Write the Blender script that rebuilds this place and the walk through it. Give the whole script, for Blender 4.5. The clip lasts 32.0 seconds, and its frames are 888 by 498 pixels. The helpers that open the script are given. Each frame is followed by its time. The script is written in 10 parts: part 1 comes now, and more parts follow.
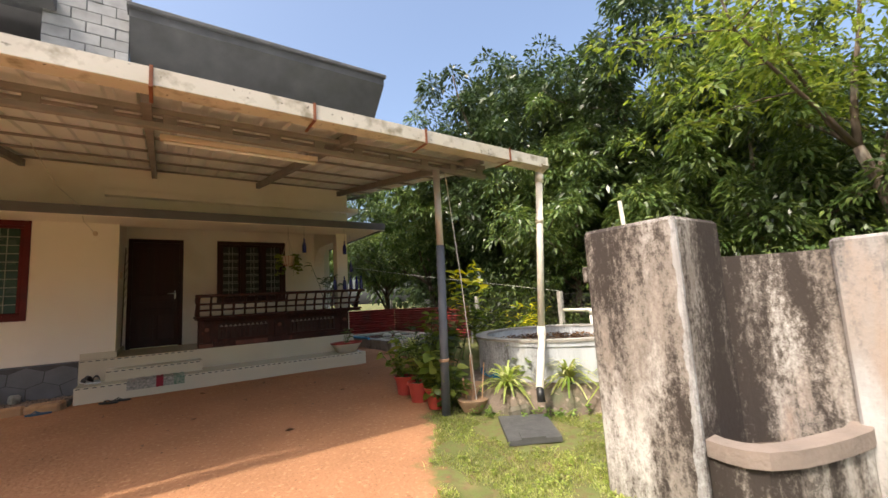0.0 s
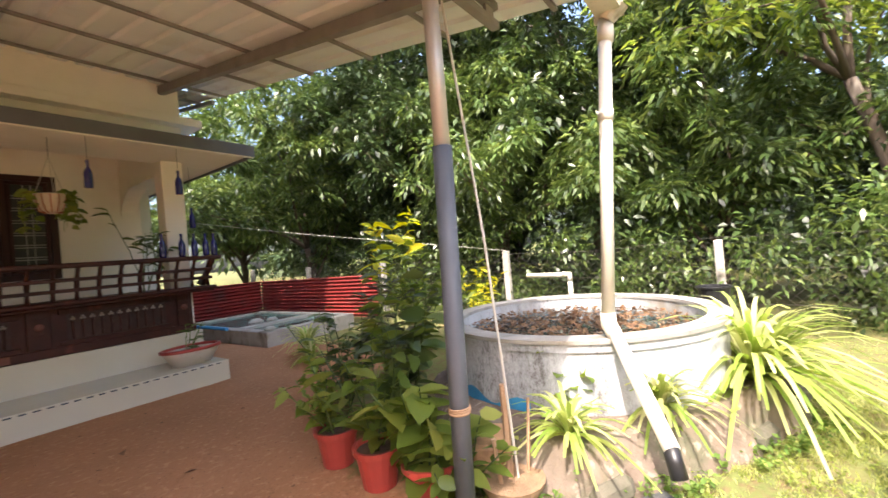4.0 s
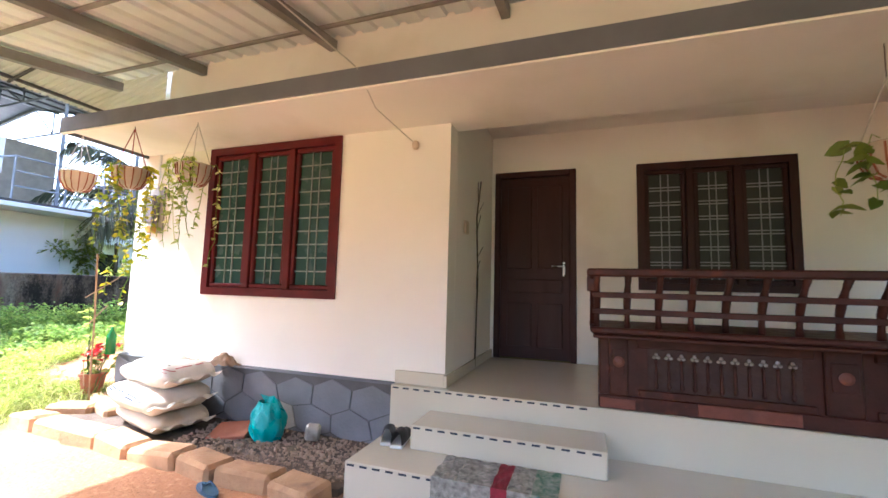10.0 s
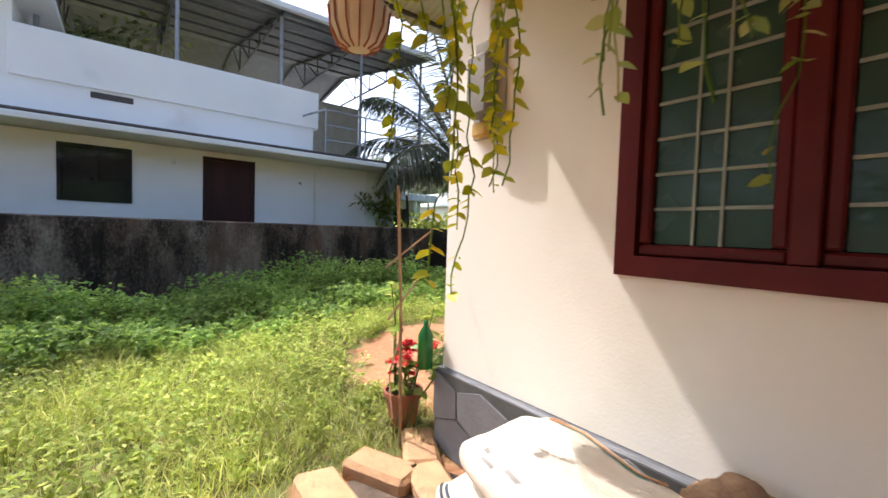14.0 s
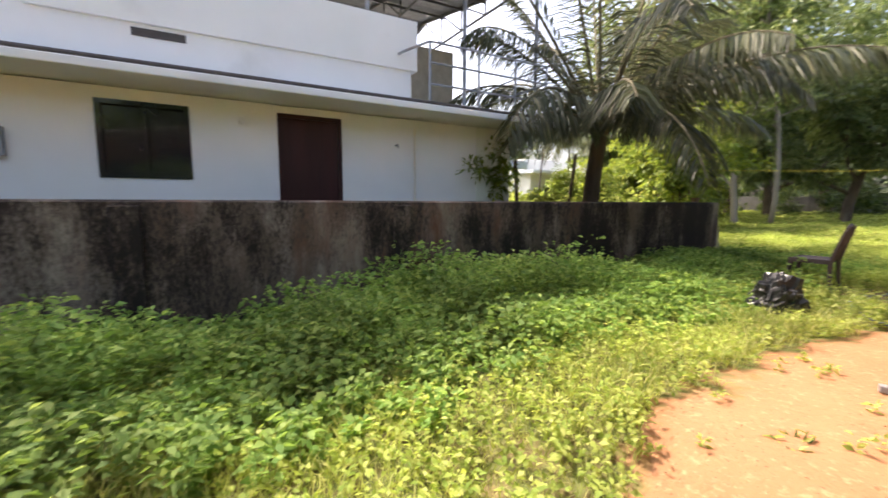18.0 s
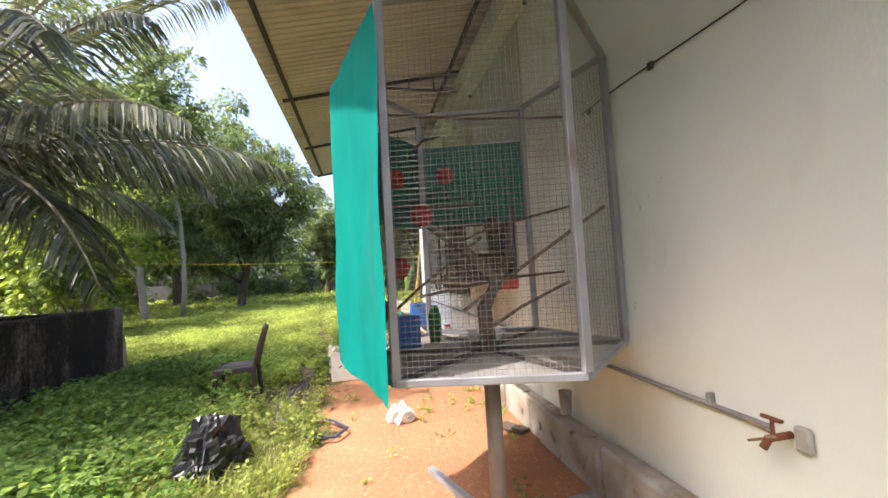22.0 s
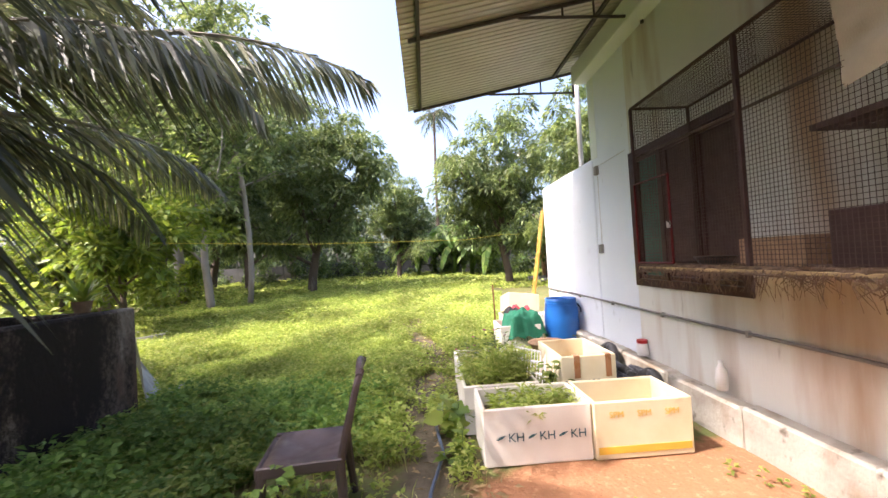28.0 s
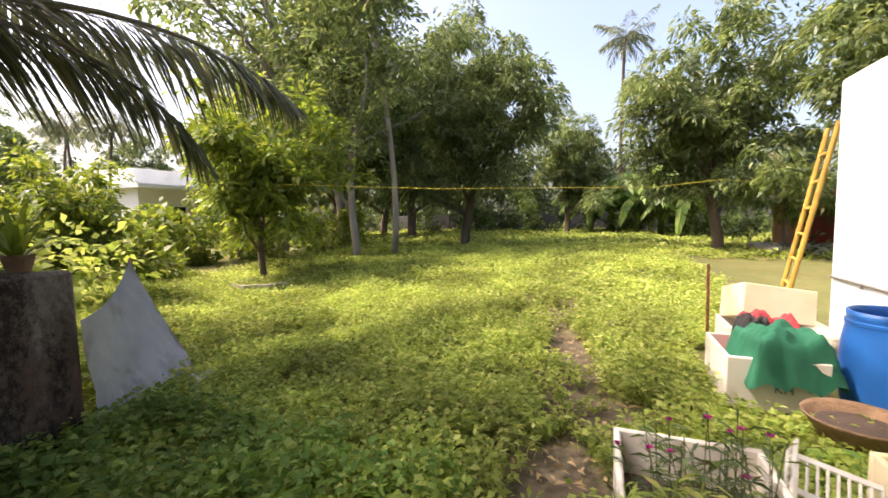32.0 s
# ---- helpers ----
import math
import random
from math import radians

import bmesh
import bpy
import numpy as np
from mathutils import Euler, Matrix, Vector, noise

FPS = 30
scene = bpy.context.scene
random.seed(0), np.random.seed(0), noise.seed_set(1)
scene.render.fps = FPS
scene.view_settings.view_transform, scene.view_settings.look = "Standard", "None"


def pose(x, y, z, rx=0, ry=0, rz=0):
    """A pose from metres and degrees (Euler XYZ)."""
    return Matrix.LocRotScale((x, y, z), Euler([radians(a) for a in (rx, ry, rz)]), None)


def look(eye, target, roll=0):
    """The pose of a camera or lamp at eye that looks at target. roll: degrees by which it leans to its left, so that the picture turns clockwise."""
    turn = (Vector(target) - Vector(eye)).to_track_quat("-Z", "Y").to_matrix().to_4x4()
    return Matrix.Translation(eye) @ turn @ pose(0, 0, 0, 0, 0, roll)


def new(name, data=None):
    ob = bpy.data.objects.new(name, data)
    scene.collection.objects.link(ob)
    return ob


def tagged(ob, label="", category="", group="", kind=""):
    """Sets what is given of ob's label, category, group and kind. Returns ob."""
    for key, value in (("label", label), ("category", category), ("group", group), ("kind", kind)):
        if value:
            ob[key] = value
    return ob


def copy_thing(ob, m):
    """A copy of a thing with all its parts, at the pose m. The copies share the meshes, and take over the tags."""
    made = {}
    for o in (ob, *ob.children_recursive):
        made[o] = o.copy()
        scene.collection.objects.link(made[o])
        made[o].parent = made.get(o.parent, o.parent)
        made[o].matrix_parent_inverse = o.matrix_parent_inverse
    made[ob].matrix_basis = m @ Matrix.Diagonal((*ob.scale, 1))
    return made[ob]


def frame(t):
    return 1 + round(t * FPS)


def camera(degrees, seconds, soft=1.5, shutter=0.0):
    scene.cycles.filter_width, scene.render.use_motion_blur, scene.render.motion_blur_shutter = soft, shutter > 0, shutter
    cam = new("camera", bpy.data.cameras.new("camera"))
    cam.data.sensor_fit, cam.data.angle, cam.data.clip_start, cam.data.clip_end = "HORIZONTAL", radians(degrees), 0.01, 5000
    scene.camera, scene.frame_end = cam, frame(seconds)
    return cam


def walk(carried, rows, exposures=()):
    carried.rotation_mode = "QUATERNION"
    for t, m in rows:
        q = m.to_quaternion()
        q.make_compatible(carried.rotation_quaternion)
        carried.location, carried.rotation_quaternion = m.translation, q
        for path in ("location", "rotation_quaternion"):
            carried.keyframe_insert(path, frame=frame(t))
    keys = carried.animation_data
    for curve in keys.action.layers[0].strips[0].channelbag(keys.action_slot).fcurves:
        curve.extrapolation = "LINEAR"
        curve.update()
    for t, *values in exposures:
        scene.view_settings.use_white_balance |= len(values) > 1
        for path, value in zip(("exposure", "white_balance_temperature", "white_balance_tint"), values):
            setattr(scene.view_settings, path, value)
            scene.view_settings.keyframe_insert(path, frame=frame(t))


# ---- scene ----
cam = camera(94.6, 32.0, shutter=0.15)
METRES, EYE, TILT, LEAN, TURN = 20.2, 1.3527, 0.0, 0.0, -35.1
ROWS = [
    (7.5, -0.0623, 0.2001, 0.0026, 4.57, -1.27, 1.55),
    (8.0, -0.0734, 0.2075, 0.0045, 18.69, 1.54, 1.39),
    (8.5, -0.0901, 0.2108, 0.0073, 30.03, 5.46, 0.58),
    (9.0, -0.1036, 0.215, 0.0083, 41.48, 8.66, -0.69),
    (9.5, -0.1156, 0.2205, 0.0082, 49.91, 7.96, -1.42),
    (10.0, -0.1318, 0.2227, 0.0071, 54.01, 5.44, -1.52),
    (10.5, -0.1499, 0.2262, 0.0055, 56.46, 3.23, -1.73),
    (11.0, -0.1698, 0.2304, 0.0068, 59.21, 1.85, -1.92),
    (11.5, -0.1906, 0.229, 0.0068, 61.64, 1.42, -1.77),
    (12.0, -0.2109, 0.2261, 0.0061, 65.8, -0.33, -1.59),
    (12.5, -0.2324, 0.2242, 0.0059, 69.71, -0.9, -1.24),
    (13.0, -0.2532, 0.2168, 0.0074, 73.62, -1.2, -1.13),
    (13.5, -0.2723, 0.2126, 0.0075, 79.29, -1.65, -1.35),
    (14.0, -0.2933, 0.2088, 0.0078, 87.1, -2.39, -1.8),
    (14.5, -0.3134, 0.1991, 0.008, 96.9, -3.14, -2.35),
    (15.0, -0.3278, 0.1883, 0.0091, 110.03, -3.52, -2.75),
    (15.5, -0.3417, 0.1757, 0.0108, 124.66, -3.76, -2.92),
    (17.5, -0.395, 0.1475, 0.0089, 118.39, -8.25, 0.94),
    (18.0, -0.4103, 0.1439, 0.011, 95.38, -6.73, -0.3),
    (18.5, -0.4219, 0.1469, 0.0128, 77.31, -4.76, 0.03),
    (19.0, -0.4336, 0.153, 0.0148, 61.44, -2.72, 0.71),
    (19.5, -0.4408, 0.158, 0.018, 46.31, -1.06, 1.48),
    (20.0, -0.4451, 0.1577, 0.0201, 36.68, -0.11, 1.91),
    (20.5, -0.4505, 0.1629, 0.0188, 34.04, 0.45, 2.35),
    (21.0, -0.4597, 0.1753, 0.0197, 33.91, 1.27, 2.92),
    (21.5, -0.4706, 0.1818, 0.0186, 31.05, 2.03, 3.24),
    (22.0, -0.4857, 0.1888, 0.023, 24.11, 3.34, 3.31),
    (22.5, -0.492, 0.1988, 0.0275, 17.03, 4.91, 3.01),
    (23.0, -0.4989, 0.2059, 0.032, 10.75, 6.35, 2.18),
    (23.5, -0.5064, 0.2076, 0.0358, 6.35, 7.14, 0.97),
    (24.0, -0.5124, 0.2087, 0.0348, 7.58, 6.99, 0.22),
    (24.5, -0.5255, 0.2135, 0.0273, 18.9, 6.59, 0.33),
    (25.0, -0.538, 0.2179, 0.024, 30.94, 4.44, 0.74),
    (25.5, -0.5553, 0.2246, 0.024, 36.76, 1.94, 1.71),
    (27.5, -0.6018, 0.2718, 0.0254, 37.3, 1.29, 4.51),
    (28.0, -0.6078, 0.2904, 0.0255, 32.49, 1.39, 3.35),
    (28.5, -0.6103, 0.3097, 0.0257, 27.86, 0.34, 1.94),
    (29.0, -0.6157, 0.3273, 0.0245, 24.47, -1.0, 0.68),
    (29.5, -0.6215, 0.3417, 0.0248, 24.1, -2.2, 0.05),
    (30.0, -0.6267, 0.36, 0.0245, 27.89, -2.79, 0.27),
    (30.5, -0.634, 0.3748, 0.0249, 33.74, -3.25, 0.47),
    (31.0, -0.649, 0.3875, 0.0253, 40.59, -3.65, 0.66),
    (31.5, -0.6621, 0.3961, 0.0237, 48.2, -4.23, 0.79),
    (32.0, -0.6748, 0.404, 0.0249, 56.31, -4.39, 1.03),
]
EARLY = [  # seconds, eye, target, roll
    (0, (-0.07, -0.139, 1.326), (1.066, 1.489, 1.569), -3.4),
    (0.5, (0.114, 0.195, 1.324), (1.123, 1.906, 1.552), -3.3),
    (1, (0.19, 0.563, 1.3), (1.1, 2.33, 1.519), -2.7),
    (1.5, (0.245, 0.885, 1.328), (1.102, 2.68, 1.539), -2.8),
    (2, (0.403, 1.227, 1.326), (1.253, 3.024, 1.546), -3.1),
    (2.5, (0.52, 1.577, 1.332), (1.448, 3.336, 1.544), -3.6),
    (3, (0.631, 1.988, 1.379), (1.738, 3.643, 1.563), -4.4),
    (3.5, (0.768, 2.335, 1.383), (2.111, 3.813, 1.488), -5.2),
    (4, (0.947, 2.616, 1.427), (2.564, 3.794, 1.441), -5.1),
    (4.5, (1.184, 2.883, 1.431), (3.013, 3.69, 1.376), -3.9),
    (6.5, (1.581, 3.443, 1.416), (3.343, 4.384, 1.32), -1.7),
    (7, (1.473, 3.692, 1.397), (2.872, 5.119, 1.318), -1.8),
]
EXPOSURE = [(0.0, 1.85, 6750, 10), (1.0, 1.95, 6950, 10), (2.0, 2.30, 7150, 12), (3.0, 2.55, 6750, 14), (4.0, 2.90, 6550, 16), (6.5, 2.92, 8250, 6), (7.0, 2.92, 8450, 6), (8.0, 3.30, 6550, 14), (9.0, 3.95, 4750, 8), (10.0, 3.70, 5350, 13),
            (11.0, 3.40, 5550, 18), (12.0, 3.05, 6350, 26), (13.0, 2.50, 7150, 23), (14.0, 2.20, 6050, 12), (15.0, 2.00, 6050, 12), (17.5, 2.45, 7050, 16), (18.0, 2.50, 7050, 16), (20.0, 2.35, 6250, 16), (22.0, 2.55, 6250, 15), (24.0, 2.55, 6350, 16), (28.0, 2.70, 6350, 21), (30.0, 2.55, 6150, 20), (31.0, 2.40, 6250, 20), (32.0, 2.30, 7250, 20)]
walk(cam, [(t, look(eye, target, roll)) for t, eye, target, roll in EARLY]
     + [(t, pose(0, 0, EYE, TILT, LEAN, TURN) @ pose(METRES * x, METRES * y, METRES * z, 90 + pitch, roll, yaw)) for t, x, y, z, yaw, pitch, roll in ROWS], EXPOSURE)

# ---- world, sun ----
SUN_WAY = Vector((0.70, 0.24, -1.0)).normalized()
world = bpy.data.worlds.new("world")
scene.world = world
world.use_nodes = True
wt = world.node_tree
sky = wt.nodes.new("ShaderNodeTexSky")
sky.sky_type = "NISHITA"
sky.sun_disc = False
sky.sun_elevation = math.asin(-SUN_WAY.z)
sky.sun_rotation = math.atan2(-SUN_WAY.x, -SUN_WAY.y)
sky.air_density, sky.dust_density, sky.ozone_density = 1.0, 6.0, 2.0
wt.links.new(sky.outputs[0], wt.nodes["Background"].inputs[0])
wt.nodes["Background"].inputs[1].default_value = 0.10
sun_data = bpy.data.lights.new("sun", "SUN")
sun_data.energy, sun_data.angle, sun_data.color = 1.35, radians(0.7), (1.0, 0.93, 0.82)
sun = new("sun", sun_data)
sun.matrix_world = look((0, 0, 30), Vector((0, 0, 30)) + SUN_WAY)


# ---- materials ----
def mat(name, c1, c2=None, scale=6.0, rough=0.6, bump=0.15, bscale=60.0, metal=0.0, stain=None, sscale=1.5, sfrom=0.5, sto=0.65,
        stretch=(1, 1, 1), coat=0.0, vary=0.0, spec=0.5, stain2=None, s2scale=14.0, s2from=0.58, s2to=0.66, rvar=0.1):
    m = bpy.data.materials.new(name)
    m.use_nodes = True
    nt = m.node_tree
    n, k = nt.nodes, nt.links
    b = n["Principled BSDF"]
    tc = n.new("ShaderNodeTexCoord")
    mp = n.new("ShaderNodeMapping")
    mp.inputs["Scale"].default_value = stretch
    k.new(tc.outputs["Object"], mp.inputs[0])
    co = mp.outputs[0]

    def noise_fac(sc, lo, hi, detail=6.0):
        t = n.new("ShaderNodeTexNoise")
        t.inputs["Scale"].default_value, t.inputs["Detail"].default_value = sc, detail
        k.new(co, t.inputs["Vector"])
        r = n.new("ShaderNodeMapRange")
        r.inputs[1].default_value, r.inputs[2].default_value = lo, hi
        k.new(t.outputs["Fac"], r.inputs[0])
        return r.outputs[0]

    def mixed(fac, a, c):
        x = n.new("ShaderNodeMix")
        x.data_type = "RGBA"
        k.new(fac, x.inputs[0])
        for s, v in ((6, a), (7, c)):
            if isinstance(v, tuple):
                x.inputs[s].default_value = (*v, 1)
            else:
                k.new(v, x.inputs[s])
        return x.outputs[2]

    c2 = c2 or tuple(v * 0.85 for v in c1)
    col = mixed(noise_fac(scale, 0.3, 0.7), c1, c2)
    if stain:
        col = mixed(noise_fac(sscale, sfrom, sto, 9.0), col, stain)
    if stain2:
        col = mixed(noise_fac(s2scale, s2from, s2to, 9.0), col, stain2)
    if vary:
        oi = n.new("ShaderNodeObjectInfo")
        hs = n.new("ShaderNodeHueSaturation")
        mr = n.new("ShaderNodeMapRange")
        mr.inputs[3].default_value, mr.inputs[4].default_value = 1 - vary, 1 + vary
        k.new(oi.outputs["Random"], mr.inputs[0])
        k.new(mr.outputs[0], hs.inputs["Value"])
        k.new(col, hs.inputs["Color"])
        col = hs.outputs[0]
    k.new(col, b.inputs["Base Color"])
    b.inputs["Metallic"].default_value = metal
    b.inputs["Specular IOR Level"].default_value = spec
    b.inputs["Coat Weight"].default_value = coat
    rr = n.new("ShaderNodeMapRange")
    rr.inputs[3].default_value, rr.inputs[4].default_value = max(0.02, rough - rvar), min(1, rough + rvar)
    k.new(noise_fac(scale * 2.3, 0.3, 0.7), rr.inputs[0])
    k.new(rr.outputs[0], b.inputs["Roughness"])
    if bump:
        bp = n.new("ShaderNodeBump")
        bp.inputs["Strength"].default_value, bp.inputs["Distance"].default_value = bump, 0.02
        t = n.new("ShaderNodeTexNoise")
        t.inputs["Scale"].default_value, t.inputs["Detail"].default_value = bscale, 8.0
        k.new(co, t.inputs["Vector"])
        k.new(t.outputs["Fac"], bp.inputs["Height"])
        k.new(bp.outputs[0], b.inputs["Normal"])
    return m


def leaf_mat(name, c1, c2, c3, through_light=0.4, rough=0.45, spec=0.4):
    m = bpy.data.materials.new(name)
    m.use_nodes = True
    nt = m.node_tree
    n, k = nt.nodes, nt.links
    b = n["Principled BSDF"]
    g = n.new("ShaderNodeNewGeometry")
    cr = n.new("ShaderNodeValToRGB")
    cr.color_ramp.elements[0].color, cr.color_ramp.elements[1].color = (*c1, 1), (*c3, 1)
    cr.color_ramp.elements.new(0.6).color = (*c2, 1)
    k.new(g.outputs["Random Per Island"], cr.inputs[0])
    tc = n.new("ShaderNodeTexCoord")
    t = n.new("ShaderNodeTexNoise")
    t.inputs["Scale"].default_value = 0.9
    k.new(tc.outputs["Object"], t.inputs["Vector"])
    mr = n.new("ShaderNodeMapRange")
    mr.inputs[1].default_value, mr.inputs[2].default_value = 0.35, 0.65
    mr.inputs[3].default_value, mr.inputs[4].default_value = 0.7, 1.3
    k.new(t.outputs["Fac"], mr.inputs[0])
    hs = n.new("ShaderNodeHueSaturation")
    k.new(mr.outputs[0], hs.inputs["Value"])
    k.new(cr.outputs[0], hs.inputs["Color"])
    k.new(hs.outputs[0], b.inputs["Base Color"])
    b.inputs["Roughness"].default_value = rough
    b.inputs["Specular IOR Level"].default_value = spec
    tr = n.new("ShaderNodeBsdfTranslucent")
    br = n.new("ShaderNodeHueSaturation")
    br.inputs["Value"].default_value, br.inputs["Saturation"].default_value, br.inputs["Hue"].default_value = 1.5, 1.1, 0.485
    k.new(hs.outputs[0], br.inputs["Color"])
    k.new(br.outputs[0], tr.inputs["Color"])
    mx = n.new("ShaderNodeMixShader")
    mx.inputs[0].default_value = through_light
    k.new(b.outputs[0], mx.inputs[1])
    k.new(tr.outputs[0], mx.inputs[2])
    k.new(mx.outputs[0], n["Material Output"].inputs["Surface"])
    return m


def mould_mat(name, pale, base, dark, big=0.9, stretch=(1, 1, 0.4), lo=0.42, hi=0.56, fine=0.5, brown=None):
    """Weathered plaster: pale and bare patches under ragged dark mould that runs down in streaks."""
    m = bpy.data.materials.new(name)
    m.use_nodes = True
    nt = m.node_tree
    n, k = nt.nodes, nt.links
    b = n["Principled BSDF"]
    tc = n.new("ShaderNodeTexCoord")

    def fac(sc, a, c, st=(1, 1, 1), off=0.0, detail=7.0):
        mp = n.new("ShaderNodeMapping")
        mp.inputs["Scale"].default_value, mp.inputs["Location"].default_value = st, (off, off * 0.7, off * 1.3)
        k.new(tc.outputs["Object"], mp.inputs[0])
        t = n.new("ShaderNodeTexNoise")
        t.inputs["Scale"].default_value, t.inputs["Detail"].default_value, t.inputs["Roughness"].default_value = sc, detail, 0.62
        k.new(mp.outputs[0], t.inputs["Vector"])
        r = n.new("ShaderNodeMapRange")
        r.inputs[1].default_value, r.inputs[2].default_value = a, c
        k.new(t.outputs["Fac"], r.inputs[0])
        return t.outputs["Fac"], r.outputs[0]

    def mixed(f, a, c):
        x = n.new("ShaderNodeMix")
        x.data_type = "RGBA"
        k.new(f, x.inputs[0])
        for s, v in ((6, a), (7, c)):
            if isinstance(v, tuple):
                x.inputs[s].default_value = (*v, 1)
            else:
                k.new(v, x.inputs[s])
        return x.outputs[2]

    col = mixed(fac(1.6, 0.44, 0.58, (1, 1, 0.5), 3.0)[1], base, pale)
    if brown:
        col = mixed(fac(1.1, 0.5, 0.64, (1, 1, 0.3), 8.0)[1], col, brown)
    wide = fac(big, 0, 1, stretch)[0]
    small = fac(34, 0, 1, (1, 1, 0.6), 1.0)[0]
    total = wide
    for tex, share in ((fac(6, 0, 1, (1, 1, 0.16), 5.0)[0], fine), (small, fine), (fac(95, 0, 1, (1, 1, 0.8), 2.0)[0], fine * 0.7)):
        add = n.new("ShaderNodeMath")
        add.operation = "MULTIPLY_ADD"
        k.new(tex, add.inputs[0])
        add.inputs[1].default_value = share
        k.new(total, add.inputs[2])
        total = add.outputs[0]
    mid_ = (lo + hi) / 2 + fine * 1.35

    def layer(a, c, colour, under):
        r = n.new("ShaderNodeMapRange")
        r.inputs[1].default_value, r.inputs[2].default_value = mid_ + a, mid_ + c
        k.new(total, r.inputs[0])
        return mixed(r.outputs[0], under, colour)

    col = layer(-0.13, 0.03, tuple(0.55 * p + 0.45 * q for p, q in zip(dark, base)), col)
    col = layer(0.0, 0.10, dark, col)
    k.new(col, b.inputs["Base Color"])
    b.inputs["Roughness"].default_value = 0.92
    b.inputs["Specular IOR Level"].default_value = 0.25
    bp = n.new("ShaderNodeBump")
    bp.inputs["Strength"].default_value, bp.inputs["Distance"].default_value = 0.4, 0.015
    k.new(small, bp.inputs["Height"])
    k.new(bp.outputs[0], b.inputs["Normal"])
    return m


def glass_mat(name, tint, rough=0.05):
    m = bpy.data.materials.new(name)
    m.use_nodes = True
    b = m.node_tree.nodes["Principled BSDF"]
    b.inputs["Base Color"].default_value = (*tint, 1)
    b.inputs["Roughness"].default_value = rough
    b.inputs["Transmission Weight"].default_value = 1.0
    b.inputs["IOR"].default_value = 1.45
    return m


M = {}
M["wall_white"] = mat("white_wall_paint", (0.83, 0.79, 0.72), (0.79, 0.745, 0.67), 1.2, 0.75, 0.08, 90, stain=(0.66, 0.60, 0.50), sscale=0.9, sfrom=0.55, sto=0.8)
M["wall_side"] = mat("pale_green_white_paint", (0.745, 0.775, 0.70), (0.69, 0.715, 0.65), 1.0, 0.8, 0.12, 70, stain=(0.47, 0.44, 0.36), sscale=1.5, sfrom=0.56, sto=0.85, stretch=(1, 1, 0.45), stain2=(0.42, 0.39, 0.32), s2scale=16, s2from=0.72, s2to=0.78)
# blue tint stands in for daylight on the wall beyond the side window
M["wall_blue"] = mat("daylight_tinted_white_paint", (0.74, 0.78, 0.82), (0.68, 0.72, 0.77), 1.0, 0.8, 0.12, 70, stain=(0.34, 0.34, 0.33), sscale=0.7, sfrom=0.60, sto=0.8, stain2=(0.20, 0.19, 0.175), s2scale=2.6, s2from=0.67, s2to=0.80)
M["wall_neigh"] = mat("neighbour_white_paint", (0.80, 0.80, 0.78), (0.73, 0.73, 0.71), 1.0, 0.8, 0.08, 60, stain=(0.55, 0.54, 0.5), sscale=0.8, sfrom=0.6, sto=0.85)
M["grey_paint"] = mat("grey_paint", (0.13, 0.135, 0.155), (0.10, 0.105, 0.12), 3, 0.6, 0.1, 50)
M["plinth_grey"] = mat("grey_plinth_stone", (0.17, 0.172, 0.188), (0.135, 0.137, 0.15), 5, 0.7, 0.25, 40, stain=(0.22, 0.18, 0.15), sscale=2, sfrom=0.62, sto=0.82, vary=0.04)
M["tile_cream"] = mat("cream_floor_tile", (0.60, 0.55, 0.44), (0.57, 0.52, 0.41), 2, 0.22, 0.0, 20, spec=0.45, rvar=0.015)
M["wood_dark"] = mat("dark_red_wood", (0.046, 0.012, 0.010), (0.028, 0.008, 0.007), 5, 0.5, 0.12, 60, stretch=(1, 1, 0.15), spec=0.3)
M["wood_frame"] = mat("maroon_window_paint", (0.115, 0.011, 0.012), (0.075, 0.008, 0.009), 5, 0.45, 0.06, 60, spec=0.22)
M["wood_bench"] = mat("worn_dark_brown_wood", (0.062, 0.016, 0.010), (0.034, 0.010, 0.007), 7, 0.5, 0.25, 40, spec=0.3, stain=(0.12, 0.032, 0.02), sscale=5, sfrom=0.62, sto=0.72)
M["bench_field"] = mat("shaded_carved_wood", (0.05, 0.02, 0.014), (0.03, 0.012, 0.009), 9, 0.7, 0.2, 60)
M["bench_pale"] = mat("worn_pale_wood", (0.42, 0.36, 0.31), (0.30, 0.24, 0.20), 9, 0.7, 0.1, 60)
M["wood_red"] = mat("worn_red_wood", (0.19, 0.055, 0.032), (0.10, 0.03, 0.02), 9, 0.5, 0.2, 50)
M["metal_grey"] = mat("grey_painted_steel", (0.25, 0.235, 0.22), (0.18, 0.165, 0.155), 4, 0.55, 0.12, 60, stain=(0.16, 0.11, 0.08), sscale=3, sfrom=0.66, sto=0.75)
M["sheet_under"] = mat("corrugated_sheet_underside", (0.79, 0.82, 0.83), (0.73, 0.76, 0.77), 2, 0.5, 0.05, 30, stain=(0.54, 0.50, 0.44), sscale=1.4, sfrom=0.58, sto=0.8)
M["sheet_tan"] = mat("tan_sheet_underside", (0.56, 0.53, 0.46), (0.49, 0.46, 0.39), 2, 0.5, 0.05, 30, stain=(0.30, 0.25, 0.19), sscale=1.2, sfrom=0.6, sto=0.8)
M["gutter"] = mat("weathered_cream_gutter", (0.60, 0.57, 0.49), (0.51, 0.48, 0.40), 3, 0.5, 0.1, 50, stain=(0.26, 0.23, 0.16), sscale=7, sfrom=0.54, sto=0.70, stain2=(0.12, 0.11, 0.08), s2scale=22, s2from=0.64, s2to=0.72)
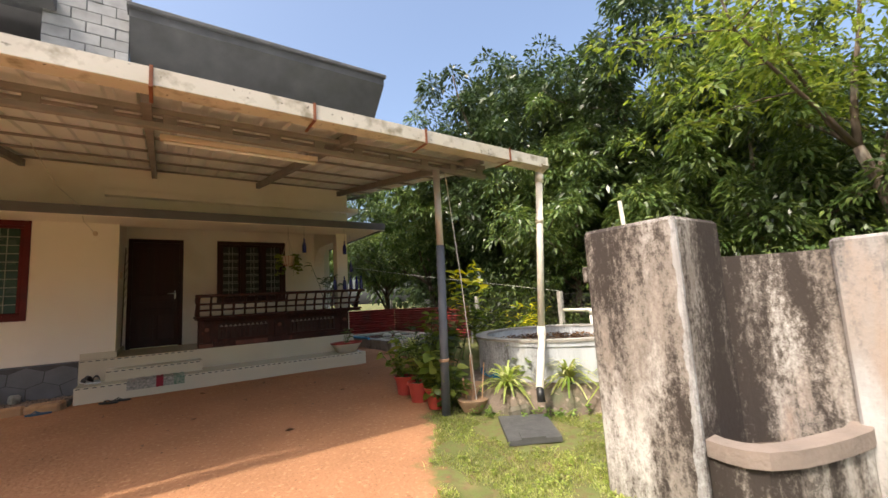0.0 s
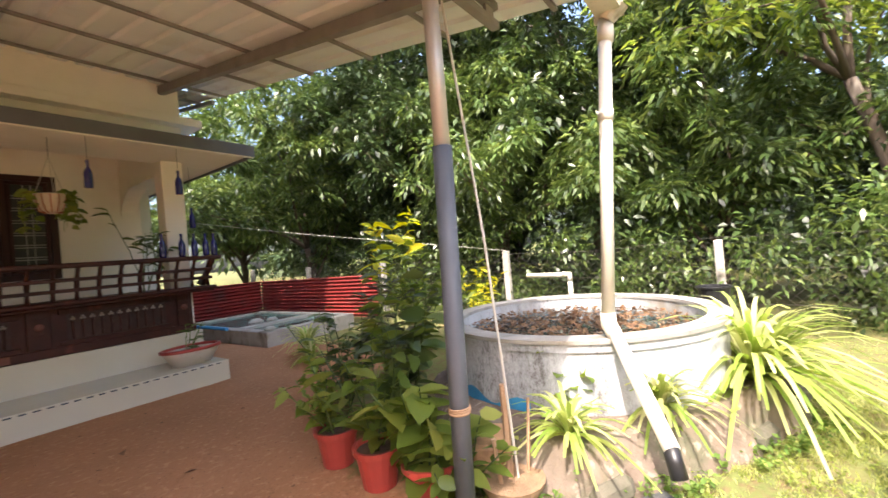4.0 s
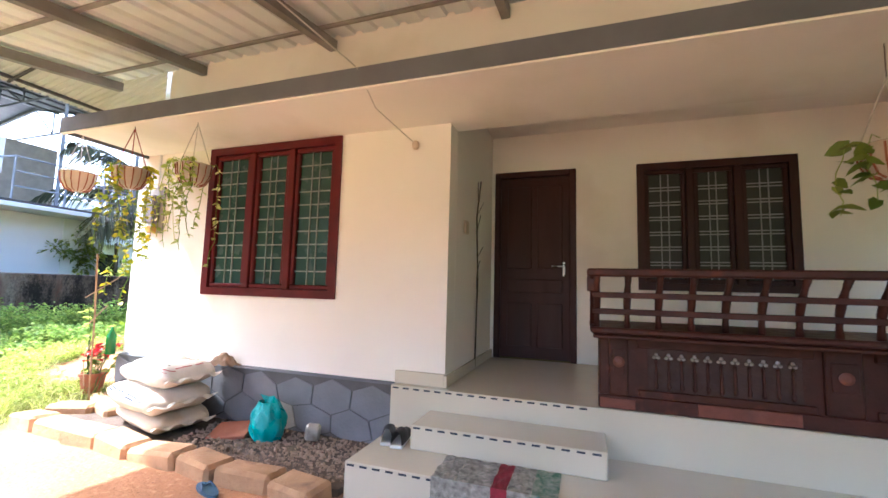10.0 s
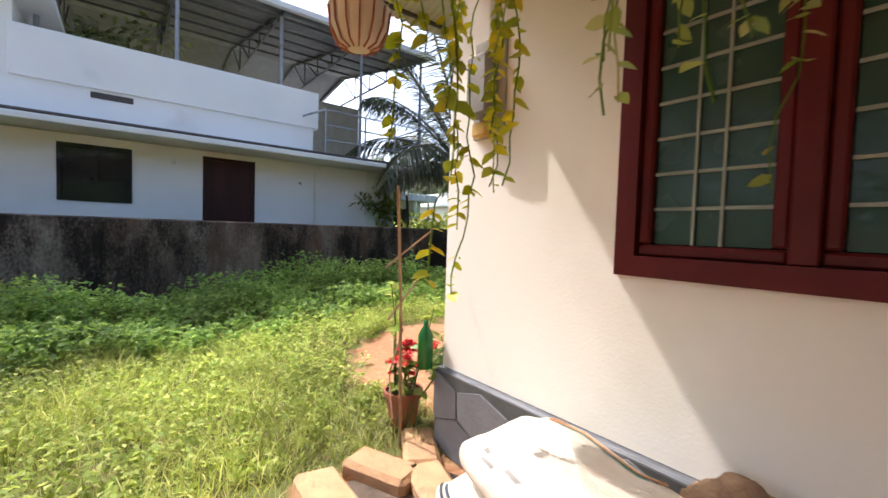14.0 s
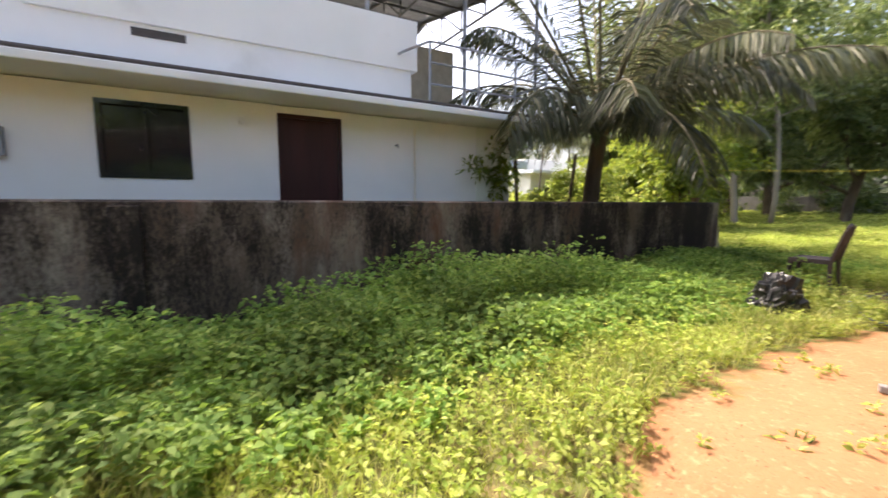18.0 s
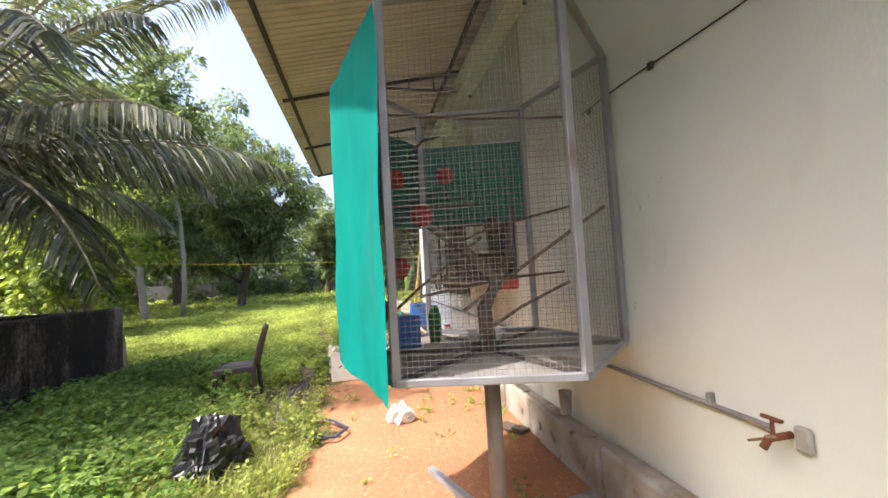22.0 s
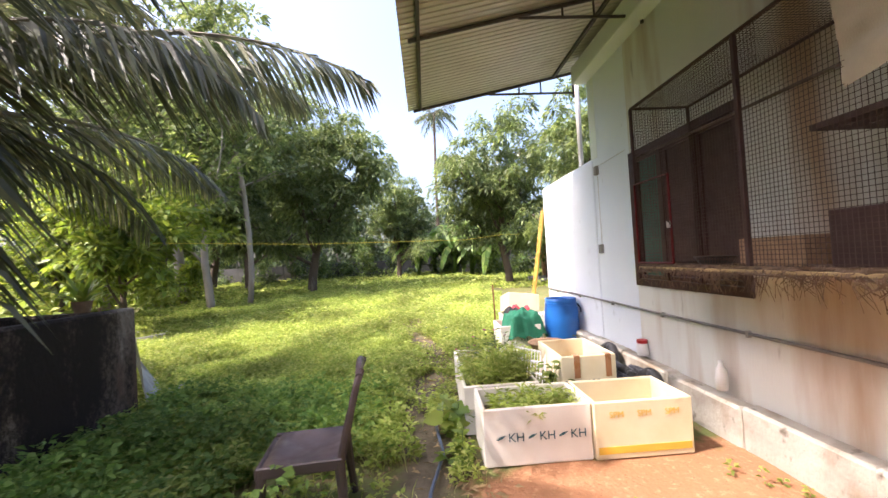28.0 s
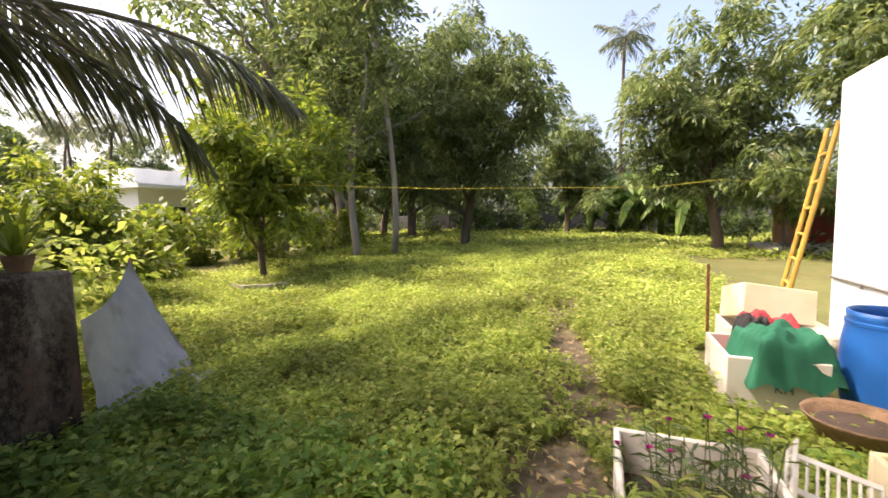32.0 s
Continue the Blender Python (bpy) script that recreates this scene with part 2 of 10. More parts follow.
M["pvc_white"] = mat("white_pvc", (0.74, 0.70, 0.60), (0.68, 0.63, 0.52), 4, 0.4, 0.03, 40, stain=(0.5, 0.45, 0.35), sscale=3, sfrom=0.6, sto=0.8)
M["pvc_grey"] = mat("grey_pvc_sleeve", (0.10, 0.112, 0.135), (0.08, 0.09, 0.11), 4, 0.6, 0.04, 40)
M["post_silver"] = mat("galvanised_post", (0.52, 0.50, 0.46), (0.44, 0.42, 0.39), 4, 0.45, 0.04, 40, metal=0.3)
M["rust"] = mat("rusty_strap", (0.25, 0.09, 0.04), (0.15, 0.05, 0.025), 9, 0.8, 0.3, 60)
M["concrete"] = mat("raw_grey_concrete", (0.105, 0.104, 0.106), (0.068, 0.067, 0.068), 2, 0.85, 0.3, 40, stain=(0.08, 0.08, 0.075), sscale=1.2, sfrom=0.55, sto=0.75)
M["block"] = mat("concrete_block", (0.33, 0.325, 0.32), (0.25, 0.245, 0.24), 6, 0.9, 0.4, 50, vary=0.12)
M["gate_plaster"] = mould_mat("mouldy_white_plaster", (0.52, 0.50, 0.47), (0.30, 0.265, 0.23), (0.045, 0.036, 0.031), 2.3, (1, 1, 0.22), 0.40, 0.50, 0.36, (0.27, 0.19, 0.145))
M["gate_white"] = mould_mat("flaking_lime_paint", (0.50, 0.51, 0.52), (0.32, 0.315, 0.31), (0.09, 0.077, 0.068), 2.3, (1, 1, 0.22), 0.46, 0.60, 0.4, (0.34, 0.27, 0.225))
M["yard_wall"] = mould_mat("algae_black_cement", (0.25, 0.22, 0.19), (0.13, 0.10, 0.08), (0.020, 0.016, 0.014), 1.3, (1, 1, 0.45), 0.39, 0.52, 0.35, (0.12, 0.055, 0.035))
M["well"] = mould_mat("old_whitewashed_well", (0.55, 0.56, 0.57), (0.43, 0.45, 0.47), (0.10, 0.09, 0.075), 1.0, (1, 1, 0.3), 0.52, 0.72, 0.35, (0.30, 0.27, 0.22))
M["rim"] = mat("worn_cement_rim", (0.40, 0.38, 0.34), (0.30, 0.28, 0.25), 5, 0.9, 0.3, 50, stain=(0.17, 0.15, 0.12), sscale=4, sfrom=0.55, sto=0.7)
M["tray_blue"] = mat("sun_faded_blue_plastic", (0.14, 0.40, 0.46), (0.10, 0.32, 0.38), 6, 0.5, 0.08, 40)
M["blue_paint"] = mat("blue_band_paint", (0.03, 0.26, 0.50), (0.025, 0.2, 0.4), 5, 0.6, 0.1, 40)
M["water"] = mat("dark_green_water", (0.04, 0.10, 0.10), (0.03, 0.075, 0.075), 3, 0.08, 0.04, 12, spec=0.6)
M["green_water"] = mat("turquoise_pond_water", (0.05, 0.16, 0.14), (0.04, 0.12, 0.11), 3, 0.12, 0.04, 12, spec=0.6)
M["red_sheet"] = mat("red_corrugated_sheet", (0.26, 0.03, 0.024), (0.18, 0.026, 0.022), 2, 0.5, 0.05, 30, stain=(0.12, 0.05, 0.04), sscale=2.2, sfrom=0.55, sto=0.75)
M["laterite"] = mat("laterite_stone", (0.48, 0.29, 0.155), (0.38, 0.215, 0.115), 7, 0.95, 0.6, 35, stain=(0.2, 0.12, 0.08), sscale=4, sfrom=0.6, sto=0.75, vary=0.12)
M["edge_stone"] = mat("mossy_edge_stone", (0.15, 0.13, 0.10), (0.09, 0.085, 0.06), 7, 0.95, 0.6, 30, stain=(0.06, 0.075, 0.03), sscale=4, sfrom=0.5, sto=0.65, vary=0.15)
M["ledge_tan"] = mat("tan_stained_ledge", (0.27, 0.215, 0.18), (0.20, 0.16, 0.135), 4, 0.9, 0.4, 40, stain=(0.16, 0.14, 0.12), sscale=3, sfrom=0.55, sto=0.7)
M["cage_rust"] = mat("rusty_brown_mesh", (0.085, 0.05, 0.038), (0.06, 0.035, 0.028), 9, 0.8, 0.0, 60)
M["wall_stained"] = mat("rust_streaked_paint", (0.67, 0.67, 0.62), (0.60, 0.60, 0.55), 1.0, 0.8, 0.12, 70, stain=(0.36, 0.23, 0.13), sscale=2.2, sfrom=0.49, sto=0.72, stretch=(1, 1, 0.16), stain2=(0.30, 0.26, 0.21), s2scale=9, s2from=0.64, s2to=0.74)
M["ledge"] = mat("dirty_cement_ledge", (0.46, 0.44, 0.38), (0.34, 0.31, 0.26), 3, 0.9, 0.45, 30, stain=(0.24, 0.18, 0.12), sscale=2.6, sfrom=0.5, sto=0.7, stain2=(0.14, 0.12, 0.09), s2scale=9, s2from=0.6, s2to=0.7)
M["gravel"] = mat("brown_gravel", (0.34, 0.25, 0.19), (0.20, 0.145, 0.11), 30, 0.95, 0.3, 60)
M["soil"] = mat("dark_bed_soil", (0.12, 0.085, 0.06), (0.07, 0.05, 0.038), 8, 0.95, 0.6, 30)
M["bank_soil"] = mat("weathered_bank_soil", (0.20, 0.15, 0.115), (0.13, 0.10, 0.075), 6, 0.95, 0.8, 22, stain=(0.10, 0.105, 0.06), sscale=3.5, sfrom=0.5, sto=0.66, stain2=(0.30, 0.24, 0.19), s2scale=16, s2from=0.58, s2to=0.68)
M["slab_dark"] = mat("dark_granite_slab", (0.085, 0.085, 0.085), (0.06, 0.06, 0.06), 6, 0.7, 0.25, 40)
M["pot_red"] = mat("red_plastic_pot", (0.42, 0.055, 0.04), (0.33, 0.045, 0.035), 6, 0.45, 0.04, 40)
M["pot_cream"] = mat("cream_glazed_pot", (0.60, 0.52, 0.42), (0.52, 0.45, 0.36), 5, 0.35, 0.03, 30)
M["terracotta"] = mat("terracotta", (0.35, 0.12, 0.06), (0.27, 0.09, 0.05), 6, 0.8, 0.2, 50)
M["coir"] = mat("coconut_husk", (0.30, 0.19, 0.11), (0.20, 0.12, 0.07), 12, 0.95, 0.6, 60)
M["bark"] = mat("brown_bark", (0.13, 0.095, 0.07), (0.08, 0.058, 0.043), 6, 0.95, 0.6, 25, stretch=(1, 1, 0.3), stain=(0.24, 0.21, 0.17), sscale=3, sfrom=0.6, sto=0.7)
M["bark_pale"] = mat("pale_grey_bark", (0.30, 0.27, 0.23), (0.22, 0.19, 0.16), 6, 0.95, 0.4, 25, stretch=(1, 1, 0.3), stain=(0.13, 0.11, 0.09), sscale=3, sfrom=0.58, sto=0.7)
M["stick"] = mat("dry_stick", (0.38, 0.24, 0.14), (0.28, 0.17, 0.10), 10, 0.9, 0.3, 60)
M["cage_steel"] = mat("galvanised_cage_steel", (0.33, 0.34, 0.36), (0.24, 0.245, 0.26), 5, 0.45, 0.08, 60, metal=0.25, stain=(0.20, 0.16, 0.13), sscale=4, sfrom=0.62, sto=0.74)
M["wire"] = mat("galvanised_wire", (0.30, 0.29, 0.27), (0.22, 0.21, 0.20), 9, 0.5, 0.0, 60, metal=0.3)
M["wire_dark"] = mat("rusted_dark_wire", (0.07, 0.06, 0.055), (0.05, 0.04, 0.035), 9, 0.7, 0.0, 60)
M["net_green"] = mat("green_shade_cloth", (0.002, 0.21, 0.175), (0.002, 0.18, 0.15), 1.4, 0.8, 0.15, 200, spec=0.08, stain=(0.02, 0.15, 0.12), sscale=2.2, sfrom=0.55, sto=0.8, stretch=(1.5, 1.5, 0.7))
M["net_dark"] = mat("dark_green_shade_cloth", (0.01, 0.16, 0.12), (0.008, 0.12, 0.09), 2, 0.8, 0.1, 200)
M["foam"] = mat("white_styrofoam", (0.78, 0.74, 0.66), (0.70, 0.65, 0.56), 4, 0.7, 0.15, 130, stain=(0.52, 0.43, 0.30), sscale=3, sfrom=0.62, sto=0.8)
M["foam_yellow"] = mat("yellowed_styrofoam", (0.76, 0.68, 0.48), (0.68, 0.58, 0.36), 4, 0.7, 0.15, 130, stain=(0.48, 0.34, 0.18), sscale=3, sfrom=0.6, sto=0.8)
M["ink"] = mat("dark_print_ink", (0.03, 0.04, 0.06), (0.03, 0.04, 0.06), 5, 0.7, 0.0)
M["ink_teal"] = mat("teal_print_ink", (0.03, 0.10, 0.12), (0.03, 0.09, 0.11), 5, 0.7, 0.0)
M["ink_yellow"] = mat("yellow_print_ink", (0.70, 0.45, 0.05), (0.62, 0.4, 0.05), 5, 0.7, 0.0)
M["tape"] = mat("brown_packing_tape", (0.40, 0.19, 0.08), (0.34, 0.16, 0.07), 5, 0.3, 0.0)
M["barrel"] = mat("blue_plastic_barrel", (0.015, 0.15, 0.50), (0.013, 0.12, 0.42), 4, 0.4, 0.04, 40)
M["black_plastic"] = mat("black_plastic", (0.02, 0.02, 0.022), (0.014, 0.014, 0.015), 5, 0.4, 0.15, 30)
M["chair"] = mat("faded_brown_plastic", (0.065, 0.042, 0.038), (0.045, 0.03, 0.027), 6, 0.5, 0.05, 40, stain=(0.20, 0.16, 0.14), sscale=4, sfrom=0.6, sto=0.8)
M["tarp"] = mat("silver_grey_tarp", (0.44, 0.45, 0.47), (0.33, 0.335, 0.35), 4, 0.45, 0.4, 14, stain=(0.20, 0.165, 0.14), sscale=2.5, sfrom=0.52, sto=0.7)
M["cloth_green"] = mat("green_cloth", (0.012, 0.16, 0.085), (0.01, 0.12, 0.065), 6, 0.85, 0.2, 120)
M["cloth_red"] = mat("red_cloth", (0.45, 0.04, 0.05), (0.3, 0.03, 0.04), 6, 0.85, 0.2, 120)
M["cloth_black"] = mat("black_cloth", (0.02, 0.02, 0.025), (0.035, 0.03, 0.03), 6, 0.85, 0.2, 120)
M["cloth_tan"] = mat("tan_sacking", (0.50, 0.42, 0.31), (0.40, 0.33, 0.24), 6, 0.9, 0.2, 150)
M["sack"] = mat("white_woven_sack", (0.66, 0.60, 0.52), (0.54, 0.48, 0.40), 5, 0.6, 0.3, 90, stain=(0.42, 0.33, 0.24), sscale=3, sfrom=0.52, sto=0.75)
M["sack_tan"] = mat("tan_woven_sack", (0.60, 0.50, 0.38), (0.50, 0.41, 0.30), 5, 0.7, 0.3, 90)
M["teal_bag"] = mat("teal_plastic_bag", (0.01, 0.36, 0.36), (0.01, 0.28, 0.29), 8, 0.3, 0.4, 25)
M["rubber_black"] = mat("black_rubber", (0.015, 0.015, 0.017), (0.025, 0.022, 0.022), 8, 0.6, 0.1, 60)
M["rubber_blue"] = mat("blue_rubber", (0.03, 0.09, 0.16), (0.03, 0.07, 0.12), 8, 0.6, 0.1, 60)
M["hose"] = mat("blue_grey_hose", (0.07, 0.10, 0.16), (0.05, 0.07, 0.12), 8, 0.4, 0.02, 60)
M["steel"] = mat("brushed_steel", (0.6, 0.6, 0.58), (0.5, 0.5, 0.48), 5, 0.3, 0.0, metal=0.9)
M["bars"] = mat("white_window_bars", (0.27, 0.31, 0.27), (0.22, 0.25, 0.22), 5, 0.5, 0.0)
M["bars_dark"] = mat("dull_window_bars", (0.34, 0.34, 0.33), (0.27, 0.27, 0.26), 5, 0.6, 0.0, spec=0.3)
M["glass_dull"] = mat("dusty_dark_glass", (0.045, 0.05, 0.048), (0.03, 0.034, 0.033), 3, 0.45, 0.0, spec=0.25)
M["bottle_blue"] = mat("cobalt_glass_bottle", (0.012, 0.012, 0.16), (0.01, 0.01, 0.12), 5, 0.08, 0.0, spec=0.8)
M["bottle_green"] = mat("green_plastic", (0.015, 0.17, 0.03), (0.012, 0.13, 0.025), 5, 0.2, 0.0)
M["white_plastic"] = mat("white_plastic", (0.75, 0.74, 0.72), (0.66, 0.65, 0.62), 6, 0.4, 0.03, 40)
M["red_plastic"] = mat("red_plastic", (0.5, 0.03, 0.03), (0.42, 0.025, 0.025), 6, 0.35, 0.03, 40)
M["clay_red"] = mat("red_clay_nest_pot", (0.30, 0.045, 0.03), (0.22, 0.035, 0.025), 6, 0.7, 0.1, 40)
M["bamboo"] = mat("yellow_bamboo", (0.62, 0.38, 0.08), (0.48, 0.28, 0.06), 6, 0.5, 0.1, 40)
M["glass_green"] = mat("green_reeded_glass", (0.030, 0.075, 0.060), (0.02, 0.05, 0.042), 3, 0.22, 0.12, 18, spec=0.4)
M["glass_teal"] = mat("plain_green_glass", (0.075, 0.16, 0.13), (0.06, 0.13, 0.105), 3, 0.15, 0.06, 18, spec=0.6)
# serves real panes and the dark sheets that stand in for shade
M["glass_and_shade"] = mat("dark_glass_and_shade", (0.012, 0.014, 0.018), (0.018, 0.02, 0.025), 3, 0.06, 0.0, spec=0.7)
M["maroon_mesh"] = mat("brown_fly_mesh", (0.06, 0.03, 0.025), (0.045, 0.022, 0.02), 6, 0.8, 0.0)
M["straw"] = mat("dry_straw", (0.36, 0.26, 0.13), (0.26, 0.18, 0.09), 12, 0.95, 0.2, 60)
M["straw_old"] = mat("old_matted_straw", (0.17, 0.11, 0.07), (0.09, 0.06, 0.04), 25, 0.95, 0.5, 60)
M["dark_roof"] = mat("dark_metal_sheet", (0.10, 0.10, 0.11), (0.075, 0.075, 0.08), 3, 0.5, 0.05, 30)
M["light_roof"] = mat("bright_metal_sheet", (0.62, 0.63, 0.64), (0.54, 0.55, 0.56), 3, 0.4, 0.05, 30)
M["tube"] = mat("dusty_lamp_fixture", (0.62, 0.52, 0.40), (0.54, 0.43, 0.32), 4, 0.5, 0.03, 40)
M["tube_glass"] = mat("unlit_lamp_tube", (0.75, 0.74, 0.7), (0.7, 0.69, 0.65), 4, 0.2, 0.0)
M["mat_grey"] = mat("grey_woven_mat", (0.16, 0.16, 0.14), (0.42, 0.40, 0.36), 30, 0.95, 0.4, 120)
M["mat_red"] = mat("red_mat_stripe", (0.28, 0.02, 0.04), (0.2, 0.02, 0.03), 30, 0.95, 0.4, 120)
M["mat_green"] = mat("green_mat_stripe", (0.06, 0.16, 0.10), (0.35, 0.36, 0.30), 30, 0.95, 0.4, 120)
M["yellow_rope"] = mat("yellow_rope", (0.55, 0.45, 0.05), (0.45, 0.36, 0.04), 20, 0.8, 0.0)
M["white_cable"] = mat("pale_cable", (0.55, 0.52, 0.47), (0.48, 0.45, 0.40), 20, 0.6, 0.0)
M["petal_white"] = leaf_mat("white_petal", (0.75, 0.75, 0.72), (0.8, 0.8, 0.78), (0.7, 0.72, 0.68), 0.3)
M["petal_red"] = leaf_mat("red_petal", (0.55, 0.02, 0.02), (0.65, 0.05, 0.03), (0.7, 0.12, 0.06), 0.3)
M["petal_pink"] = leaf_mat("magenta_petal", (0.4, 0.03, 0.2), (0.5, 0.05, 0.25), (0.3, 0.03, 0.15), 0.3)
M["leaf_dark"] = leaf_mat("dark_glossy_leaf", (0.022, 0.042, 0.014), (0.042, 0.074, 0.022), (0.09, 0.125, 0.04), 0.22, 0.32, 0.6)
M["leaf_mid"] = leaf_mat("mid_green_leaf", (0.045, 0.085, 0.02), (0.085, 0.135, 0.034), (0.17, 0.22, 0.06), 0.32, 0.36, 0.55)
M["leaf_wood"] = leaf_mat("far_woodland_leaf", (0.03, 0.055, 0.022), (0.055, 0.085, 0.034), (0.095, 0.125, 0.055), 0.2, 0.5, 0.3)
M["leaf_mango"] = leaf_mat("mango_leaf", (0.085, 0.13, 0.045), (0.14, 0.19, 0.065), (0.24, 0.285, 0.11), 0.45, 0.38, 0.5)
M["leaf_bright"] = leaf_mat("bright_green_leaf", (0.10, 0.165, 0.028), (0.17, 0.235, 0.042), (0.27, 0.31, 0.07), 0.45)
M["leaf_rose"] = leaf_mat("dull_rose_leaf", (0.08, 0.14, 0.045), (0.15, 0.21, 0.075), (0.27, 0.29, 0.13), 0.4)
M["leaf_yellow"] = leaf_mat("yellow_croton_leaf", (0.22, 0.30, 0.03), (0.45, 0.45, 0.03), (0.62, 0.55, 0.04), 0.4)
M["leaf_vine"] = leaf_mat("variegated_pothos_leaf", (0.10, 0.20, 0.03), (0.24, 0.33, 0.06), (0.42, 0.44, 0.14), 0.45)
M["leaf_spider"] = leaf_mat("cream_striped_spider_leaf", (0.20, 0.32, 0.05), (0.42, 0.48, 0.15), (0.64, 0.64, 0.32), 0.42)
# one weed leaf, darkened for shade by the wall and brightened for sun elsewhere
M["leaf_weed"] = leaf_mat("weed_leaf", (0.11, 0.205, 0.05), (0.18, 0.285, 0.07), (0.30, 0.40, 0.12), 0.45, 0.65, 0.2)
M["leaf_weed_sunlit"] = leaf_mat("sunlit_weed_leaf", (0.19, 0.27, 0.06), (0.31, 0.38, 0.095), (0.45, 0.48, 0.17), 0.45, 0.65, 0.2)
M["grass"] = leaf_mat("grass_blade", (0.19, 0.24, 0.05), (0.31, 0.35, 0.10), (0.49, 0.48, 0.22), 0.42)
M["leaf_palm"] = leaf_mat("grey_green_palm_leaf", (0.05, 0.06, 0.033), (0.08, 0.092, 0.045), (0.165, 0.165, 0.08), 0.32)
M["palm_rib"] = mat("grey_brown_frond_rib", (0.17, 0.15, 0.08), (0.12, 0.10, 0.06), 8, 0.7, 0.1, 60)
# palm leaf paled so that its colour carries the haze of distance
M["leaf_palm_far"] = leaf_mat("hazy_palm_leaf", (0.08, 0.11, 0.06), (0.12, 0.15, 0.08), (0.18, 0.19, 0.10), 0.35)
M["leaf_banana"] = leaf_mat("banana_leaf", (0.10, 0.19, 0.04), (0.16, 0.26, 0.06), (0.24, 0.32, 0.09), 0.45)
M["leaf_dry"] = leaf_mat("dry_leaf_litter", (0.13, 0.07, 0.04), (0.22, 0.12, 0.06), (0.30, 0.17, 0.08), 0.15, 0.8)


# ---- geometry helpers ----
class Geo:
    """Vertices and faces of one mesh."""

    def __init__(self):
        self.v, self.f = [], []

    def add(self, verts, faces):
        b = len(self.v)
        self.v.extend(tuple(p) for p in verts)
        self.f.extend(tuple(b + i for i in f) for f in faces)
        return self

    def box(self, x0, x1, y0, y1, z0, z1, c=0.006, m=None):
        """A box with edges chamfered by c."""
        if c == 0:
            p = [(x, y, z) for x in (x0, x1) for y in (y0, y1) for z in (z0, z1)]
            p = [m @ Vector(q) for q in p] if m else p
            return self.add(p, [(0, 1, 3, 2), (4, 6, 7, 5), (0, 4, 5, 1), (2, 3, 7, 6), (0, 2, 6, 4), (1, 5, 7, 3)])
        c = min(c, abs(x1 - x0) * 0.3, abs(y1 - y0) * 0.3, abs(z1 - z0) * 0.3)
        lo, hi = (x0, y0, z0), (x1, y1, z1)
        idx, verts = {}, []
        for i in (0, 1):
            for j in (0, 1):
                for l in (0, 1):
                    s = (i, j, l)
                    for a in range(3):
                        p = [0, 0, 0]
                        for q in range(3):
                            e = hi[q] if s[q] else lo[q]
                            p[q] = e if q == a else e + (-c if s[q] else c)
                        idx[s, a] = len(verts)
                        verts.append(m @ Vector(p) if m else tuple(p))
        faces = []
        for a in range(3):
            b1, b2 = (a + 1) % 3, (a + 2) % 3
            for e in (0, 1):
                ring = []
                for u, w in ((0, 0), (1, 0), (1, 1), (0, 1)):
                    s = [0, 0, 0]
                    s[a], s[b1], s[b2] = e, u, w
                    ring.append(idx[tuple(s), a])
                faces.append(ring if e else ring[::-1])
            for u in (0, 1):
                for w in (0, 1):
                    s0, s1 = [0, 0, 0], [0, 0, 0]
                    s0[b1], s0[b2], s0[a] = u, w, 0
                    s1[b1], s1[b2], s1[a] = u, w, 1
                    q = [idx[tuple(s0), b1], idx[tuple(s1), b1], idx[tuple(s1), b2], idx[tuple(s0), b2]]
                    faces.append(q if u == w else q[::-1])
        for i in (0, 1):
            for j in (0, 1):
                for l in (0, 1):
                    t = [idx[(i, j, l), a] for a in range(3)]
                    faces.append(t if (i + j + l) % 2 else t[::-1])
        return self.add(verts, faces)

    def tube(self, pts, radii, seg=8, cap=True):
        pts = [Vector(p) for p in pts]
        if not isinstance(radii, (list, tuple)):
            radii = [radii] * len(pts)
        verts, faces, n = [], [], len(pts)
        ref = None
        for i, p in enumerate(pts):
            d = (pts[min(i + 1, n - 1)] - pts[max(i - 1, 0)])
            d = d.normalized() if d.length > 1e-9 else Vector((0, 0, 1))
            if ref is None:
                ref = Vector((1, 0, 0)) if abs(d.x) < 0.9 else Vector((0, 1, 0))
            u = (ref - d * ref.dot(d)).normalized()
            ref = u
            w = d.cross(u)
            for s in range(seg):
                a = 2 * math.pi * s / seg
                verts.append(p + (u * math.cos(a) + w * math.sin(a)) * radii[i])
        for i in range(n - 1):
            for s in range(seg):
                t = (s + 1) % seg
                faces.append((i * seg + s, i * seg + t, (i + 1) * seg + t, (i + 1) * seg + s))
        if cap:
            faces.append(tuple(range(seg))[::-1])
            faces.append(tuple((n - 1) * seg + s for s in range(seg)))
        return self.add(verts, faces)

    def lathe(self, prof, centre=(0, 0, 0), seg=20, sx=1.0, sy=1.0, cap=True):
        """Turn a profile of (radius, height) round the upright through centre."""
        verts, faces, n = [], [], len(prof)
        for r, z in prof:
            for s in range(seg):
                a = 2 * math.pi * s / seg
                verts.append((centre[0] + r * sx * math.cos(a), centre[1] + r * sy * math.sin(a), centre[2] + z))
        for i in range(n - 1):
            for s in range(seg):
                t = (s + 1) % seg
                faces.append((i * seg + s, i * seg + t, (i + 1) * seg + t, (i + 1) * seg + s))
        if cap:
            faces.append(tuple(range(seg))[::-1])
            faces.append(tuple((n - 1) * seg + s for s in range(seg)))
        return self.add(verts, faces)

